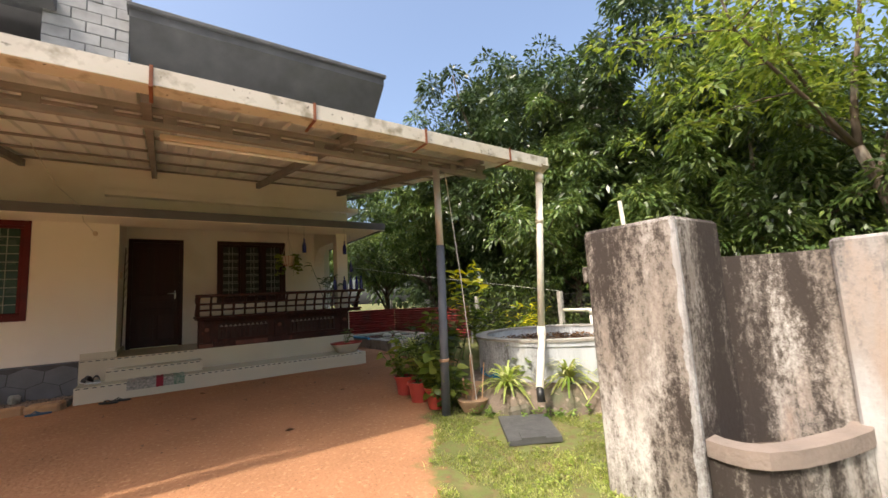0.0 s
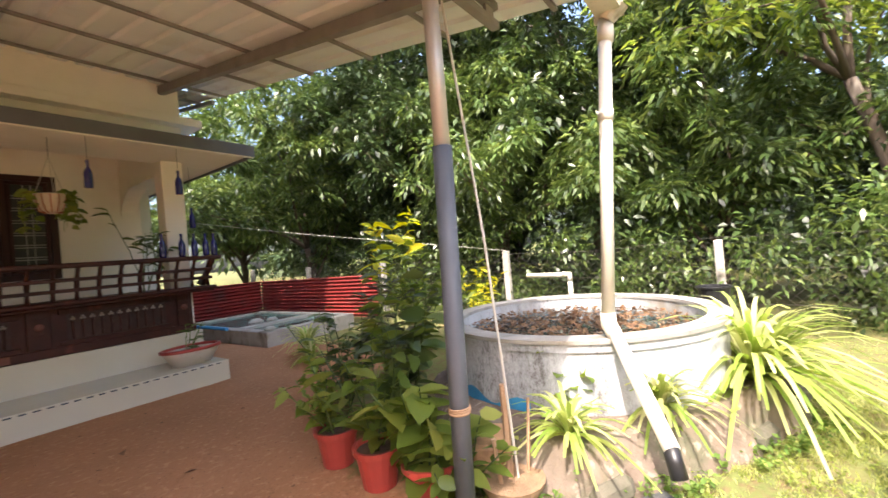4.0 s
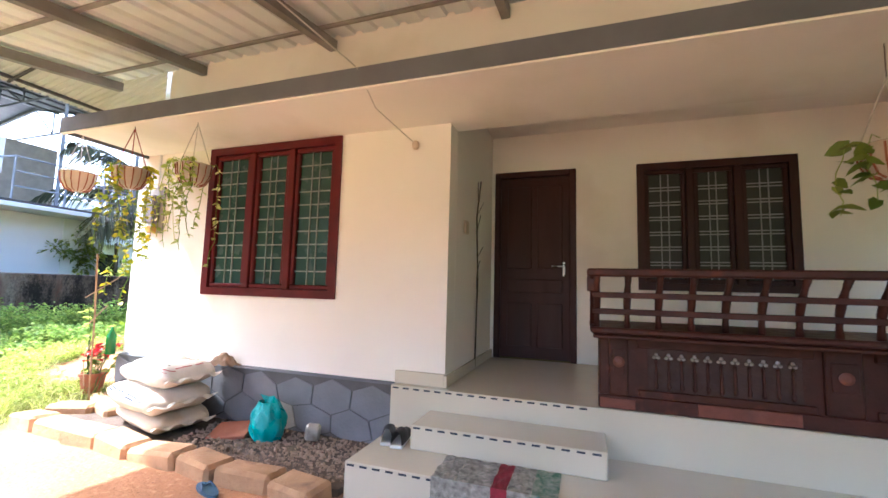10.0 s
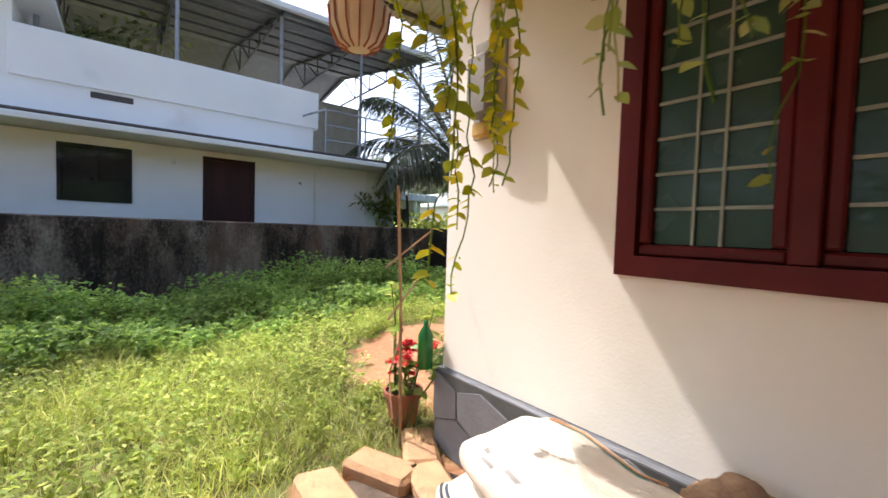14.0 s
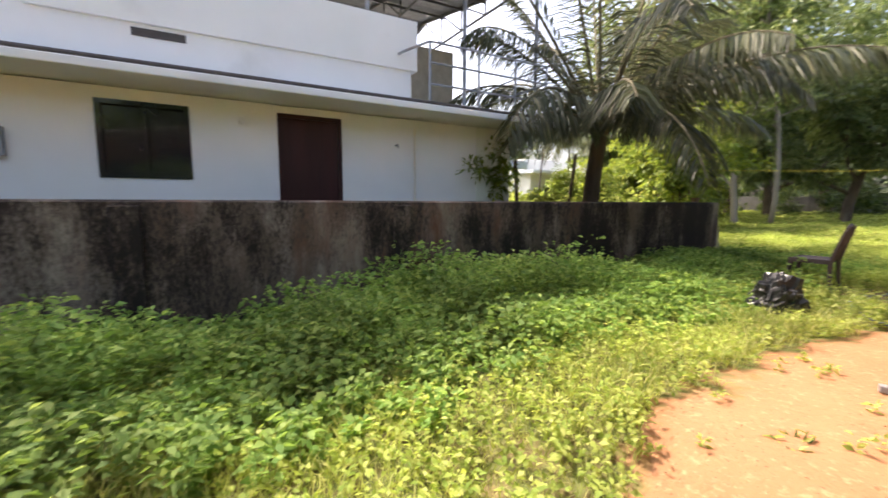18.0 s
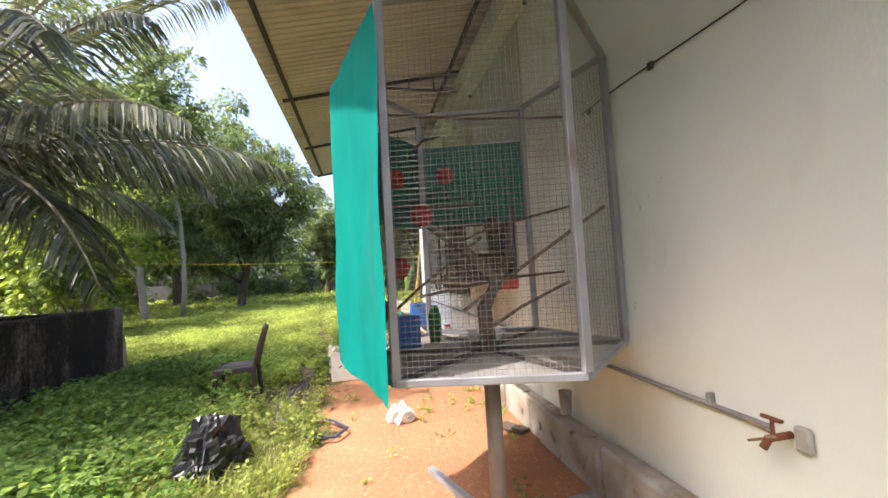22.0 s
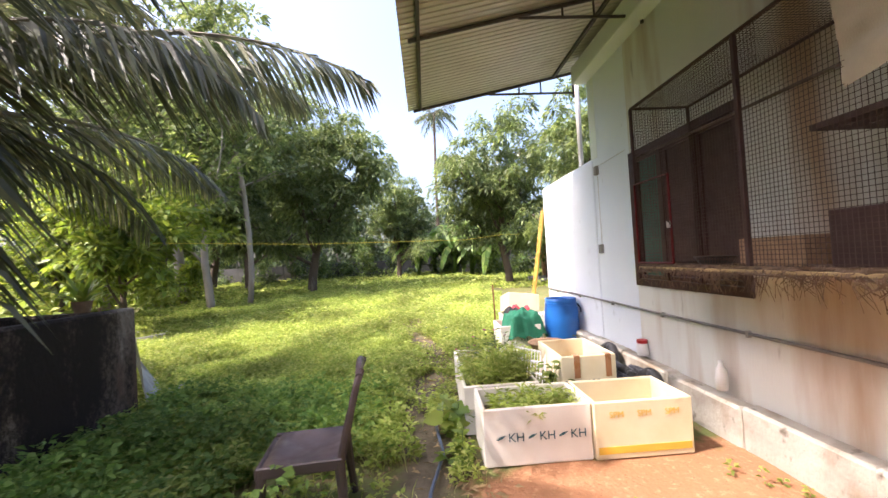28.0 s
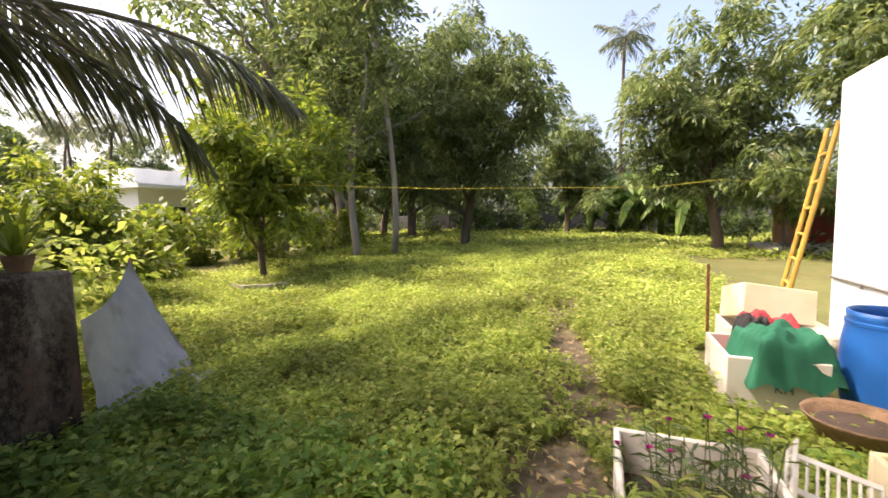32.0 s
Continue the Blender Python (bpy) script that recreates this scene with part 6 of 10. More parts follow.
def banana(seed):
    gen = np.random.default_rng(seed)
    ob = thing("banana_plant", (0, 0, 0), "banana plant with broad torn pale-green leaves", "banana plant", "banana plants at the garden end")
    part("stem", Geo().tube([(0, 0, -0.1), (0.02, 0, 1.0), (0.05, 0.02, 1.9)], [0.11, 0.09, 0.06], 10), "leaf_banana", ob, smooth=True)
    for i in range(9):
        a, el = 2.399 * i, 0.95 - 0.08 * i
        L, W = 1.9 + 0.4 * gen.random(), 0.5
        g = Geo()
        d = Vector((math.cos(a), math.sin(a), 0))
        s = Vector((-math.sin(a), math.cos(a), 0))
        for q in (-1, 1):
            for k in range(8):
                u0, u1 = k / 8, (k + 0.93) / 8
                pp = lambda u: Vector((0.05, 0.02, 1.85)) + d * (L * u * math.cos(el * (1 - u))) + Vector((0, 0, L * (u * 1.25 * el - 1.15 * u * u)))
                hw = lambda u: W * 0.5 * math.sin(math.pi * min(0.98, 0.1 + 0.88 * u)) ** 0.7
                t = -0.14 - 0.1 * gen.random()
                g.add([pp(u0), pp(u1), pp(u1) + s * q * hw(u1) + Vector((0, 0, t)), pp(u0) + s * q * hw(u0) + Vector((0, 0, t))], [(0, 1, 2, 3)])
        part("leaf", g, "leaf_banana", ob, tidy=False)
    return ob


ban = banana(61)
for i, (x, y, s) in enumerate(((-4.6, 41.5, 1.2), (-3.2, 42.5, 1.35), (-6.0, 43.0, 1.25), (-2.0, 41.0, 1.1), (-4.2, 44.5, 1.45), (-7.2, 42.0, 1.0), (-0.6, 43.5, 1.25))):
    at(ban, x, y, None, 77 * i, s, copy=i > 0)


# ---- porch bench ----
bench = thing("porch_bench", (1.9, 8.3, FLOOR), "dark carved wooden porch bench with a slanting baluster backrest", "bench")
bx0, bx1 = 0.50, 3.24
part("base", Geo().box(bx0, bx1, 8.30, 8.62, FLOOR, 1.235, 0.01), "wood_bench", bench)
part("seat", Geo().box(bx0 - 0.06, bx1 + 0.20, 8.03, 8.78, 1.235, 1.275, 0.012).box(bx0 - 0.04, bx1 + 0.17, 8.08, 8.74, 1.205, 1.236, 0.01), "wood_bench", bench, "moulded seat board")
part("plinth_board", Geo().box(bx0 - 0.01, bx1 + 0.02, 8.275, 8.30, FLOOR, FLOOR + 0.09, 0.01), "wood_bench", bench)
part("red_patch", Geo().box(1.08, 1.62, 8.268, 8.278, FLOOR + 0.01, FLOOR + 0.085, 0.006), "wood_red", bench, "worn reddish patch along the foot")
part("red_patch", Geo().box(bx0, 0.72, 8.268, 8.278, FLOOR + 0.005, FLOOR + 0.07, 0.006), "wood_red", bench, "worn reddish patches along the foot")
for x0, x1 in ((0.56, 0.68), (1.74, 1.92), (3.06, 3.2)):
    part("panel_stile", Geo().box(x0, x1, 8.272, 8.30, FLOOR + 0.09, 1.20, 0.012).box(x0 + 0.025, x1 - 0.025, 8.262, 8.273, 0.95, 1.12, 0.008), "wood_bench", bench)
for x0, x1 in ((0.74, 1.70), (1.98, 3.0)):
    g = Geo().box(x0, x1, 8.278, 8.30, 1.13, 1.19, 0.008).box(x0, x1, 8.278, 8.30, 0.81, 0.86, 0.008)
    part("panel_frame", g, "wood_bench", bench)
    n = 11
    part("panel_field", Geo().box(x0 + 0.06, x1 - 0.06, 8.292, 8.299, 0.86, 1.13, 0.002), "bench_field", bench, "dark carved panel field")
    for i in range(n):
        x = x0 + 0.11 + (x1 - x0 - 0.22) * i / (n - 1)
        prof = [(0.006, 0.87), (0.013, 0.885), (0.013, 0.90), (0.007, 0.92), (0.011, 0.97), (0.007, 1.03), (0.012, 1.045), (0.006, 1.06)]
        part("spindle", Geo().lathe(prof, (x, 8.285, 0), 8), "wood_bench", bench, smooth=True)
        g = Geo()
        for dx, dz in ((-0.013, 1.075), (0.013, 1.075), (0.0, 1.095)):
            g.lathe([(0.0, -0.012), (0.011, -0.006), (0.012, 0.004), (0.006, 0.011), (0.0, 0.012)], (x + dx, 8.287, dz), 8)
        part("trefoil", g, "bench_pale", bench, "pale worn trefoil carving", smooth=True)
for x in (0.62, 1.83, 3.13):
    part("rosette", Geo().lathe([(0.0, 0), (0.035, 0.002), (0.038, 0.012), (0.02, 0.02), (0.0, 0.022)], (0, 0, 0), 12), "wood_red", bench, "carved rosette").matrix_local = Matrix.Translation(Vector((x, 8.262, 1.035)) - bench.location) @ Matrix.Rotation(radians(90), 4, "X")
part("seat_bead", Geo().box(bx0 - 0.045, bx1 + 0.18, 8.052, 8.08, 1.205, 1.228, 0.008), "wood_bench", bench)


def lean(z):
    """Front line of the slanting backrest."""
    return 8.10 - (z - 1.275) * 0.36


for i in range(17):
    x = bx0 - 0.02 + (bx1 + 0.14 - bx0) * i / 16
    pts = [(x, lean(1.275) - 0.03 * math.sin(math.pi * u) , 1.275 + 0.33 * u) for u in np.linspace(0, 1, 6)]
    pts = [(px_, lean(pz) + 0.035 * math.sin(2.2 * math.pi * (pz - 1.275) / 0.66), pz) for px_, _, pz in pts]
    part("baluster", Geo().tube(pts, [0.022, 0.016, 0.022, 0.024, 0.017, 0.022], 7), "wood_bench", bench, smooth=True)
for z, h in ((1.375, 0.018), (1.48, 0.018)):
    part("mid_rail", Geo().box(bx0 - 0.05, bx1 + 0.16, lean(z) - 0.012, lean(z) + 0.03, z - h, z + h, 0.005), "wood_bench", bench)
part("top_rail", Geo().box(bx0 - 0.08, bx1 + 0.24, lean(1.62) - 0.035, lean(1.62) + 0.055, 1.595, 1.645, 0.012), "wood_bench", bench)
part("end_bracket", Geo().prism([(8.3, 1.275), (7.98, 1.6), (8.08, 1.6), (8.2, 1.45), (8.45, 1.30)], "x", bx1 + 0.13, bx1 + 0.18), "wood_bench", bench)
part("end_bracket", Geo().prism([(8.3, 1.275), (7.98, 1.6), (8.08, 1.6), (8.2, 1.45), (8.45, 1.30)], "x", bx0 - 0.06, bx0 - 0.02), "wood_bench", bench)
for x, z0, z1 in ((0.42, 1.275, 1.62),):
    part("end_post", Geo().box(x, x + 0.05, 8.0, 8.06, 1.5, 1.6, 0.006), "wood_bench", bench)

# bottles
def bottle(loc, hung, tilt=0):
    ob = thing("bottle", loc, "cobalt blue glass bottle hung on a wire" if hung else "cobalt blue glass bottle standing on the bench rail", "bottle", "blue bottles on the porch")
    prof = [(0.0, 0), (0.034, 0.002), (0.037, 0.02), (0.037, 0.14), (0.030, 0.175), (0.014, 0.205), (0.013, 0.255), (0.016, 0.26), (0.016, 0.275), (0.0, 0.276)]
    part("glass", Geo().lathe(prof, loc, 14), "bottle_blue", ob, smooth=True)
    if hung:
        part("wire", Geo().tube([(loc[0], loc[1], loc[2] + 0.27), (loc[0], loc[1], EAVE)], 0.0025, 5), "wire_dark", ob)
    return ob


for p in ((2.18, 7.74, 2.36), (2.98, 7.74, 2.34), (3.45, 8.6, 2.05)):
    bottle(p, True)
for x in (2.86, 3.06, 3.20, 3.33, 3.42):
    bottle((x, 8.0 + 0.01 * math.sin(40 * x), 1.645), False)


def vines(name, label, loc, n_strand, drop, leaf, seed, per=26, size=0.07, spread=0.16, category="hanging plant", basket="cream", strings=True, hook_z=EAVE):
    """A hanging basket with trailing leafy strands."""
    gen = np.random.default_rng(seed)
    ob = thing(name, loc, label, category)
    x, y, z = loc
    mat_ = "pot_cream" if basket == "cream" else "coir"
    g = Geo().lathe([(0.04, -0.17), (0.09, -0.15), (0.125, -0.08), (0.135, 0.0), (0.145, 0.005), (0.135, 0.012), (0.12, 0.0), (0.0, -0.02)], loc, 18)
    part("basket", g, mat_, ob, "cream ribbed hanging bowl" if basket == "cream" else "brown coir basket", smooth=True)
    if basket == "cream":
        for i in range(14):
            a = i * 6.2832 / 14
            part("rib", Geo().tube([(x + r * math.cos(a), y + r * math.sin(a), z + h) for r, h in ((0.05, -0.17), (0.095, -0.15), (0.13, -0.08), (0.139, 0.0))], 0.005, 4), "terracotta", ob)
    if strings:
        for a in (0.5, 2.6, 4.7):
            part("cord", Geo().tube([(x + 0.13 * math.cos(a), y + 0.13 * math.sin(a), z), (x, y, min(hook_z, z + 0.38))], 0.004, 5), "clay_red" if "yellow" in label else "white_cable", ob)
        part("hook", Geo().tube([(x, y, min(hook_z, z + 0.38)), (x, y, hook_z)], 0.003, 5), "wire_dark", ob)
    base, way, ln = [], [], []
    g = Geo()
    for s in range(n_strand):
        a = gen.random() * 6.2832
        L = drop * (0.35 + 0.75 * gen.random())
        p = Vector((x + 0.11 * math.cos(a), y + 0.11 * math.sin(a), z + 0.03))
        pts = [p.copy()]
        p += Vector((math.cos(a), math.sin(a), 0.1)) * spread * 0.35
        pts.append(p.copy())
        k = max(3, int(L / 0.07))
        for _ in range(k):
            p = p + Vector((gen.normal() * 0.014, gen.normal() * 0.014, -L / k))
            pts.append(p.copy())
        g.tube(pts, 0.0028, 4)
        for _ in range(per):
            j = gen.integers(0, len(pts) - 1)
            q = pts[j].lerp(pts[j + 1], gen.random())
            b = gen.random() * 6.2832
            base.append(q)
            way.append((math.cos(b), math.sin(b), -0.5 + 0.5 * gen.random()))
            ln.append(size * (0.6 + 0.7 * gen.random()))
    part("stem_tangle", g, "leaf_vine", ob, kind="stuff", tidy=False)
    ln = np.array(ln)
    part("leaves", round_leaf("leaves", np.array(base, dtype=float), np.array(way), ln, ln * 0.8, gen, 0.12), leaf, ob, tidy=False)
    return ob


vines("hanging_basket", "yellow-green trailing plant in a ribbed hanging bowl", (-3.42, 7.68, 2.47), 12, 1.15, "leaf_yellow", 71, 34, 0.045)
vines("hanging_basket", "variegated trailing plant in a ribbed hanging bowl", (-2.76, 7.76, 2.48), 11, 0.95, "leaf_spider", 72, 24, 0.043)
vines("hanging_basket", "empty ribbed cream hanging bowl at the slab corner", (-4.17, 7.70, 2.49), 1, 0.05, "leaf_vine", 73, 1)
vines("hanging_basket", "broad-leaved bright plant in a hanging white bowl", (1.94, 7.95, 2.30), 7, 0.48, "leaf_bright", 74, 11, 0.085, 0.2)


def leafy(name, label, loc, height, spread, n, size, leaf, seed, wid=0.45, pot=None, upright=0.6, stems=7, category="plant", low=0.15, petals=None, n_petal=0, pot_r=0.14, pot_h=0.24):
    """A bushy plant on stems, in a pot or in the ground."""
    gen = np.random.default_rng(seed)
    ob = thing(name, loc, label, category)
    x, y, z = loc
    if pot:
        prof = [(0.0, 0), (pot_r * 0.72, 0), (pot_r * 0.95, pot_h * 0.86), (pot_r * 1.08, pot_h * 0.87), (pot_r * 1.08, pot_h), (pot_r * 0.95, pot_h), (pot_r * 0.9, pot_h * 0.85), (0, pot_h * 0.84)]
        part("pot", Geo().lathe(prof, loc, 20), pot, ob, smooth=False)
        part("potting_soil", Geo().lathe([(0.0, pot_h * 0.87), (pot_r * 0.92, pot_h * 0.88), (0, pot_h * 0.90)], loc, 16), "soil", ob)
        z += pot_h * 0.85
    base, way, ln, tips = [], [], [], []
    g = Geo()
    for s in range(stems):
        a = gen.random() * 6.2832
        d = Vector((math.cos(a) * spread / height * (0.3 + gen.random()), math.sin(a) * spread / height * (0.3 + gen.random()), 1))
        L = height * (0.6 + 0.45 * gen.random())
        pts, dd = limb(g, Vector((x + 0.03 * math.cos(a), y + 0.03 * math.sin(a), z - 0.02)), d, L, 0.0065, 0.003, gen, 0.2, 6, 5)
        tips.append(pts[-1])
        for _ in range(max(1, n // stems)):
            u = (low + (1 - low) * gen.random()) * 5.99
            j = int(u)
            q = pts[j].lerp(pts[j + 1], u - j)
            b = gen.random() * 6.2832
            base.append(q)
            way.append((math.cos(b), math.sin(b), upright * (gen.random() * 1.4 - 0.3)))
            ln.append(size * (0.55 + 0.75 * gen.random()))
    part("stem_tangle", g, "leaf_mid", ob, kind="stuff", tidy=False)
    ln = np.array(ln)
    part("leaves", round_leaf("leaves", np.array([tuple(q) for q in base]), np.array(way), ln, ln * wid, gen, 0.1 if wid > 0.7 else 0.0), leaf, ob, tidy=False)
    if petals:
        pb, pw, pl = [], [], []
        for i in range(n_petal):
            t = tips[i % len(tips)] + Vector(gen.normal(size=3)) * 0.025
            for k in range(7):
                a = k * 0.9
                pb.append(tuple(t))
                pw.append((math.cos(a), math.sin(a), 0.4))
                pl.append(0.038)
        pl = np.array(pl)
        part("blossom", leaf_mesh("blossom", np.array(pb), np.array(pw), pl, pl * 0.9, 0.1, 0.1, gen), petals, ob, tidy=False)
    return ob


def strap_leaves(name, label, loc, n, length, seed, leaf="leaf_spider", width=0.019, category="plant", arch_=1.0):
    """A rosette of long arching leaves."""
    gen = np.random.default_rng(seed)
    ob = thing(name, loc, label, category)
    v = []
    for i in range(n):
        a = gen.random() * 6.2832
        L = length * (0.6 + 0.6 * gen.random())
        el = 0.5 + 0.9 * gen.random()
        d = np.array([math.cos(a), math.sin(a), 0.0])
        s = np.array([-math.sin(a), math.cos(a), 0.0])
        k = 7
        cl = [np.array(loc) + d * L * (u * math.cos(el) + 0.18 * u * u) + np.array([0, 0, L * (u * math.sin(el) * 1.35 - arch_ * 0.95 * u * u * (1.25 - 0.5 * math.sin(el)))]) for u in np.linspace(0, 1, k)]
        w = [width * (0.55 + 0.9 * math.sin(math.pi * min(0.97, 0.18 + 0.8 * u))) for u in np.linspace(0, 1, k)]
        for j in range(k - 1):
            v += [cl[j] - s * w[j] / 2, cl[j + 1] - s * w[j + 1] / 2, cl[j + 1] + s * w[j + 1] / 2, cl[j] + s * w[j] / 2]
    me = bpy.data.meshes.new("blade_tuft")
    faces, verts = [], []
    per = 4 * (7 - 1)
    me.from_pydata([tuple(q) for q in v], [], [(i, i + 1, i + 2, i + 3) for i in range(0, len(v), 4)])
    bm = bmesh.new()
    bm.from_mesh(me)
    bmesh.ops.remove_doubles(bm, verts=bm.verts, dist=0.0001)
    bm.to_mesh(me)
    bm.free()
    part("blade_tuft", me, leaf, ob, tidy=False)
    part("crown_base", Geo().lathe([(0.0, -0.04), (0.035, -0.03), (0.025, 0.05), (0.0, 0.06)], loc, 8), "leaf_mid", ob)
    return ob


# ---- potted row and bed by the carport post ----
leafy("potted_plant", "leafy pale-green plant in a red plastic pot", (2.67, 4.88, ground_z(2.6, 4.8)), 0.62, 0.32, 170, 0.12, "leaf_bright", 81, 0.38, "pot_red", 0.5, 8, "potted plant")
leafy("potted_plant", "dark broad-leaved plant in a red plastic pot", (2.64, 4.47, ground_z(2.6, 4.4)), 0.72, 0.24, 44, 0.20, "leaf_bright", 82, 0.42, "pot_red", 0.5, 7, "potted plant")
leafy("potted_plant", "lush bright heart-leaved plant in a red plastic pot", (2.66, 4.10, ground_z(2.6, 4.0)), 0.55, 0.26, 130, 0.17, "leaf_bright", 83, 0.75, "pot_red", 0.2, 10, "potted plant", 0.0)
leafy("foliage_plant", "tall slender foliage plant beside the pots", (3.18, 4.92, 0.1), 1.2, 0.24, 170, 0.15, "leaf_bright", 84, 0.34, None, 0.5, 7)
leafy("foliage_plant", "climbing plant with broad dark leaves behind the pots", (3.16, 4.72, 0.1), 1.25, 0.26, 120, 0.21, "leaf_mid", 184, 0.5, None, 0.3, 8, "shrub", 0.15)
leafy("foliage_plant", "bright leafy shrub at the carport post", (2.72, 3.98, 0.08), 0.5, 0.3, 100, 0.13, "leaf_bright", 85, 0.6, None, 0.4, 9)
leafy("foliage_plant", "dark shrub growing behind the pots", (3.35, 5.6, 0.15), 0.95, 0.40, 260, 0.12, "leaf_mid", 86, 0.35, None, 0.5, 12)
leafy("foliage_plant", "grey-green spiky shrub by the well", (3.75, 5.35, 0.15), 1.25, 0.3, 160, 0.16, "leaf_palm", 87, 0.2, None, 0.6, 9, low=0.5)
leafy("croton", "green croton shrub with narrow leaves behind the well", (5.25, 6.28, 0.15), 1.45, 0.6, 330, 0.19, "leaf_bright", 88, 0.24, None, 0.8, 18, "shrub", 0.35)
leafy("croton", "bright yellow croton shoot behind the well", (4.75, 6.36, 0.15), 1.95, 0.14, 64, 0.24, "leaf_yellow", 188, 0.34, None, 0.7, 4, "shrub", 0.78)
leafy("croton", "yellow-tipped croton shrub at the fence", (5.9, 5.75, 0.15), 1.15, 0.45, 180, 0.17, "leaf_yellow", 89, 0.22, None, 0.8, 14, "shrub", 0.35)
leafy("well_creeper", "heart-leaved creeper hanging on the well wall", (3.62, 3.60, 0.30), 0.62, 0.12, 24, 0.14, "leaf_bright", 90, 0.75, None, 0.2, 3)
strap_leaves("spider_plant", "cream-striped spider plant in the raised bed", (3.27, 3.52, 0.27), 95, 0.40, 91)
strap_leaves("spider_plant", "cream-striped spider plant beside the rain pipe", (3.88, 3.13, 0.27), 120, 0.46, 92)
strap_leaves("spider_plant", "large sunlit spider plant at the bed corner", (4.75, 2.62, 0.24), 260, 0.95, 93, width=0.026)
strap_leaves("spider_plant", "spider plant clump beside the pond", (4.35, 7.55, 0.28), 70, 0.5, 94)
strap_leaves("spider_plant", "small spider plant clump at the pond corner", (4.05, 7.05, 0.24), 40, 0.35, 95)
bed = [(3.02, 3.85), (3.06, 3.62), (3.36, 3.24), (3.85, 2.88), (4.55, 2.50), (5.7, 2.45), (6.3, 3.4), (5.9, 5.2), (4.2, 5.2), (3.2, 4.3)]
ring = []
for i in range(len(bed)):
    (xa, ya), (xb, yb) = bed[i], bed[(i + 1) % len(bed)]
    ring += [(xa + (xb - xa) * k / 8, ya + (yb - ya) * k / 8) for k in range(8)]
mound = Geo()
mcx, mcy = 4.7, 3.9
layers = ((1.09, -0.05), (1.05, 0.09), (1.0, 0.20), (0.95, 0.255), (0.80, 0.265))
for f, z in layers:
    for x, y in ring:
        b = 0.05 * noise.noise(Vector((x * 4, y * 4, z * 9))) + 0.03 * noise.noise(Vector((x * 11, y * 11, z * 20)))
        mound.v.append((mcx + (x - mcx) * (f + b * 0.8), mcy + (y - mcy) * (f + b * 0.8), z + b * 0.5))
nr = len(ring)
for q in range(len(layers) - 1):
    mound.f += [(q * nr + i, q * nr + (i + 1) % nr, (q + 1) * nr + (i + 1) % nr, (q + 1) * nr + i) for i in range(nr)]
mound.f.append(tuple((len(layers) - 1) * nr + i for i in range(nr)))
tagged(part("planting_bed", mound, "bank_soil", smooth=True), "raised bank of weathered soil round the well", "planting bed", kind="structure")
gen = np.random.default_rng(5)
for x, y, w, turn in ((3.22, 3.30, 0.13, -40), (4.25, 2.62, 0.16, -20), (4.75, 2.40, 0.12, 5), (5.3, 2.36, 0.15, 12)):
    whole("edge_stone", Geo().box(-w, w, -0.07, 0.07, -0.08, 0.06, 0.04, pose(x, y, 0.06, 8 * gen.normal(), 8 * gen.normal(), turn)), "edge_stone", "mossy stone half sunk at the foot of the bank", "stone", "bank foot stones")
weed_stuff("bank_weeds", "small weeds and creepers on the soil bank", 170, (3.0, 5.6, 2.3, 3.9), lambda x, y: inside(x, y, bed) and math.hypot(x - 4.72, y - 3.93) > 1.28, 0.34, 14, 0.045, "leaf_weed_sunlit", 35)
weed_stuff("bank_weeds", "low creeping weeds along the foot of the bank", 260, (2.75, 5.6, 2.1, 3.9), lambda x, y: not inside(x, y, bed) and edge_gap(x, y, bed) < 0.3, 0.10, 14, 0.04, "leaf_weed", 36)
whole("laterite_block", Geo().box(-0.17, 0.17, -0.10, 0.10, -0.02, 0.18, 0.02, pose(3.12, 3.95, 0.10, 0, 0, 20)), "laterite", "broken orange laterite block at the bed corner", "stone block")
husk = thing("husk_planter", (2.90, 3.72, 0.05), "round clay planter with dry sticks", "planter")
part("bowl", Geo().lathe([(0.0, 0), (0.12, 0.0), (0.17, 0.10), (0.18, 0.13), (0.15, 0.13), (0.0, 0.11)], (2.90, 3.72, 0.05), 18), "coir", husk)
for dx, dy, h, r in ((0.02, 0.02, 0.55, 0.02), (0.09, -0.05, 0.45, 0.009), (-0.06, 0.03, 0.3, 0.012)):
    part("stick", Geo().tube([(2.90 + dx, 3.72 + dy, 0.12), (2.90 + dx * 1.6, 3.72 + dy * 1.3, 0.12 + h)], r, 6), "stick", husk)
whole("leaning_cane", Geo().tube([(2.94, 3.70, 0.14), (2.86, 3.74, 1.5), (2.78, 3.83, 2.86)], 0.007, 6), "white_cable", "thin pale cane leaning up to the carport truss", "cane")
whole("stone_slab", Geo().prism([(2.50, 2.72), (2.93, 2.48), (3.36, 3.06), (2.95, 3.36)], "z", 0.0, 0.045), "slab_dark", "flat dark stone slab lying in the grass", "stone slab")
whole("stone_slab", Geo().prism([(2.60, 2.66), (2.80, 2.55), (2.93, 2.71), (2.72, 2.81)], "z", 0.045, 0.06), "slab_dark", "small broken dark slab lying on the larger one", "stone slab")
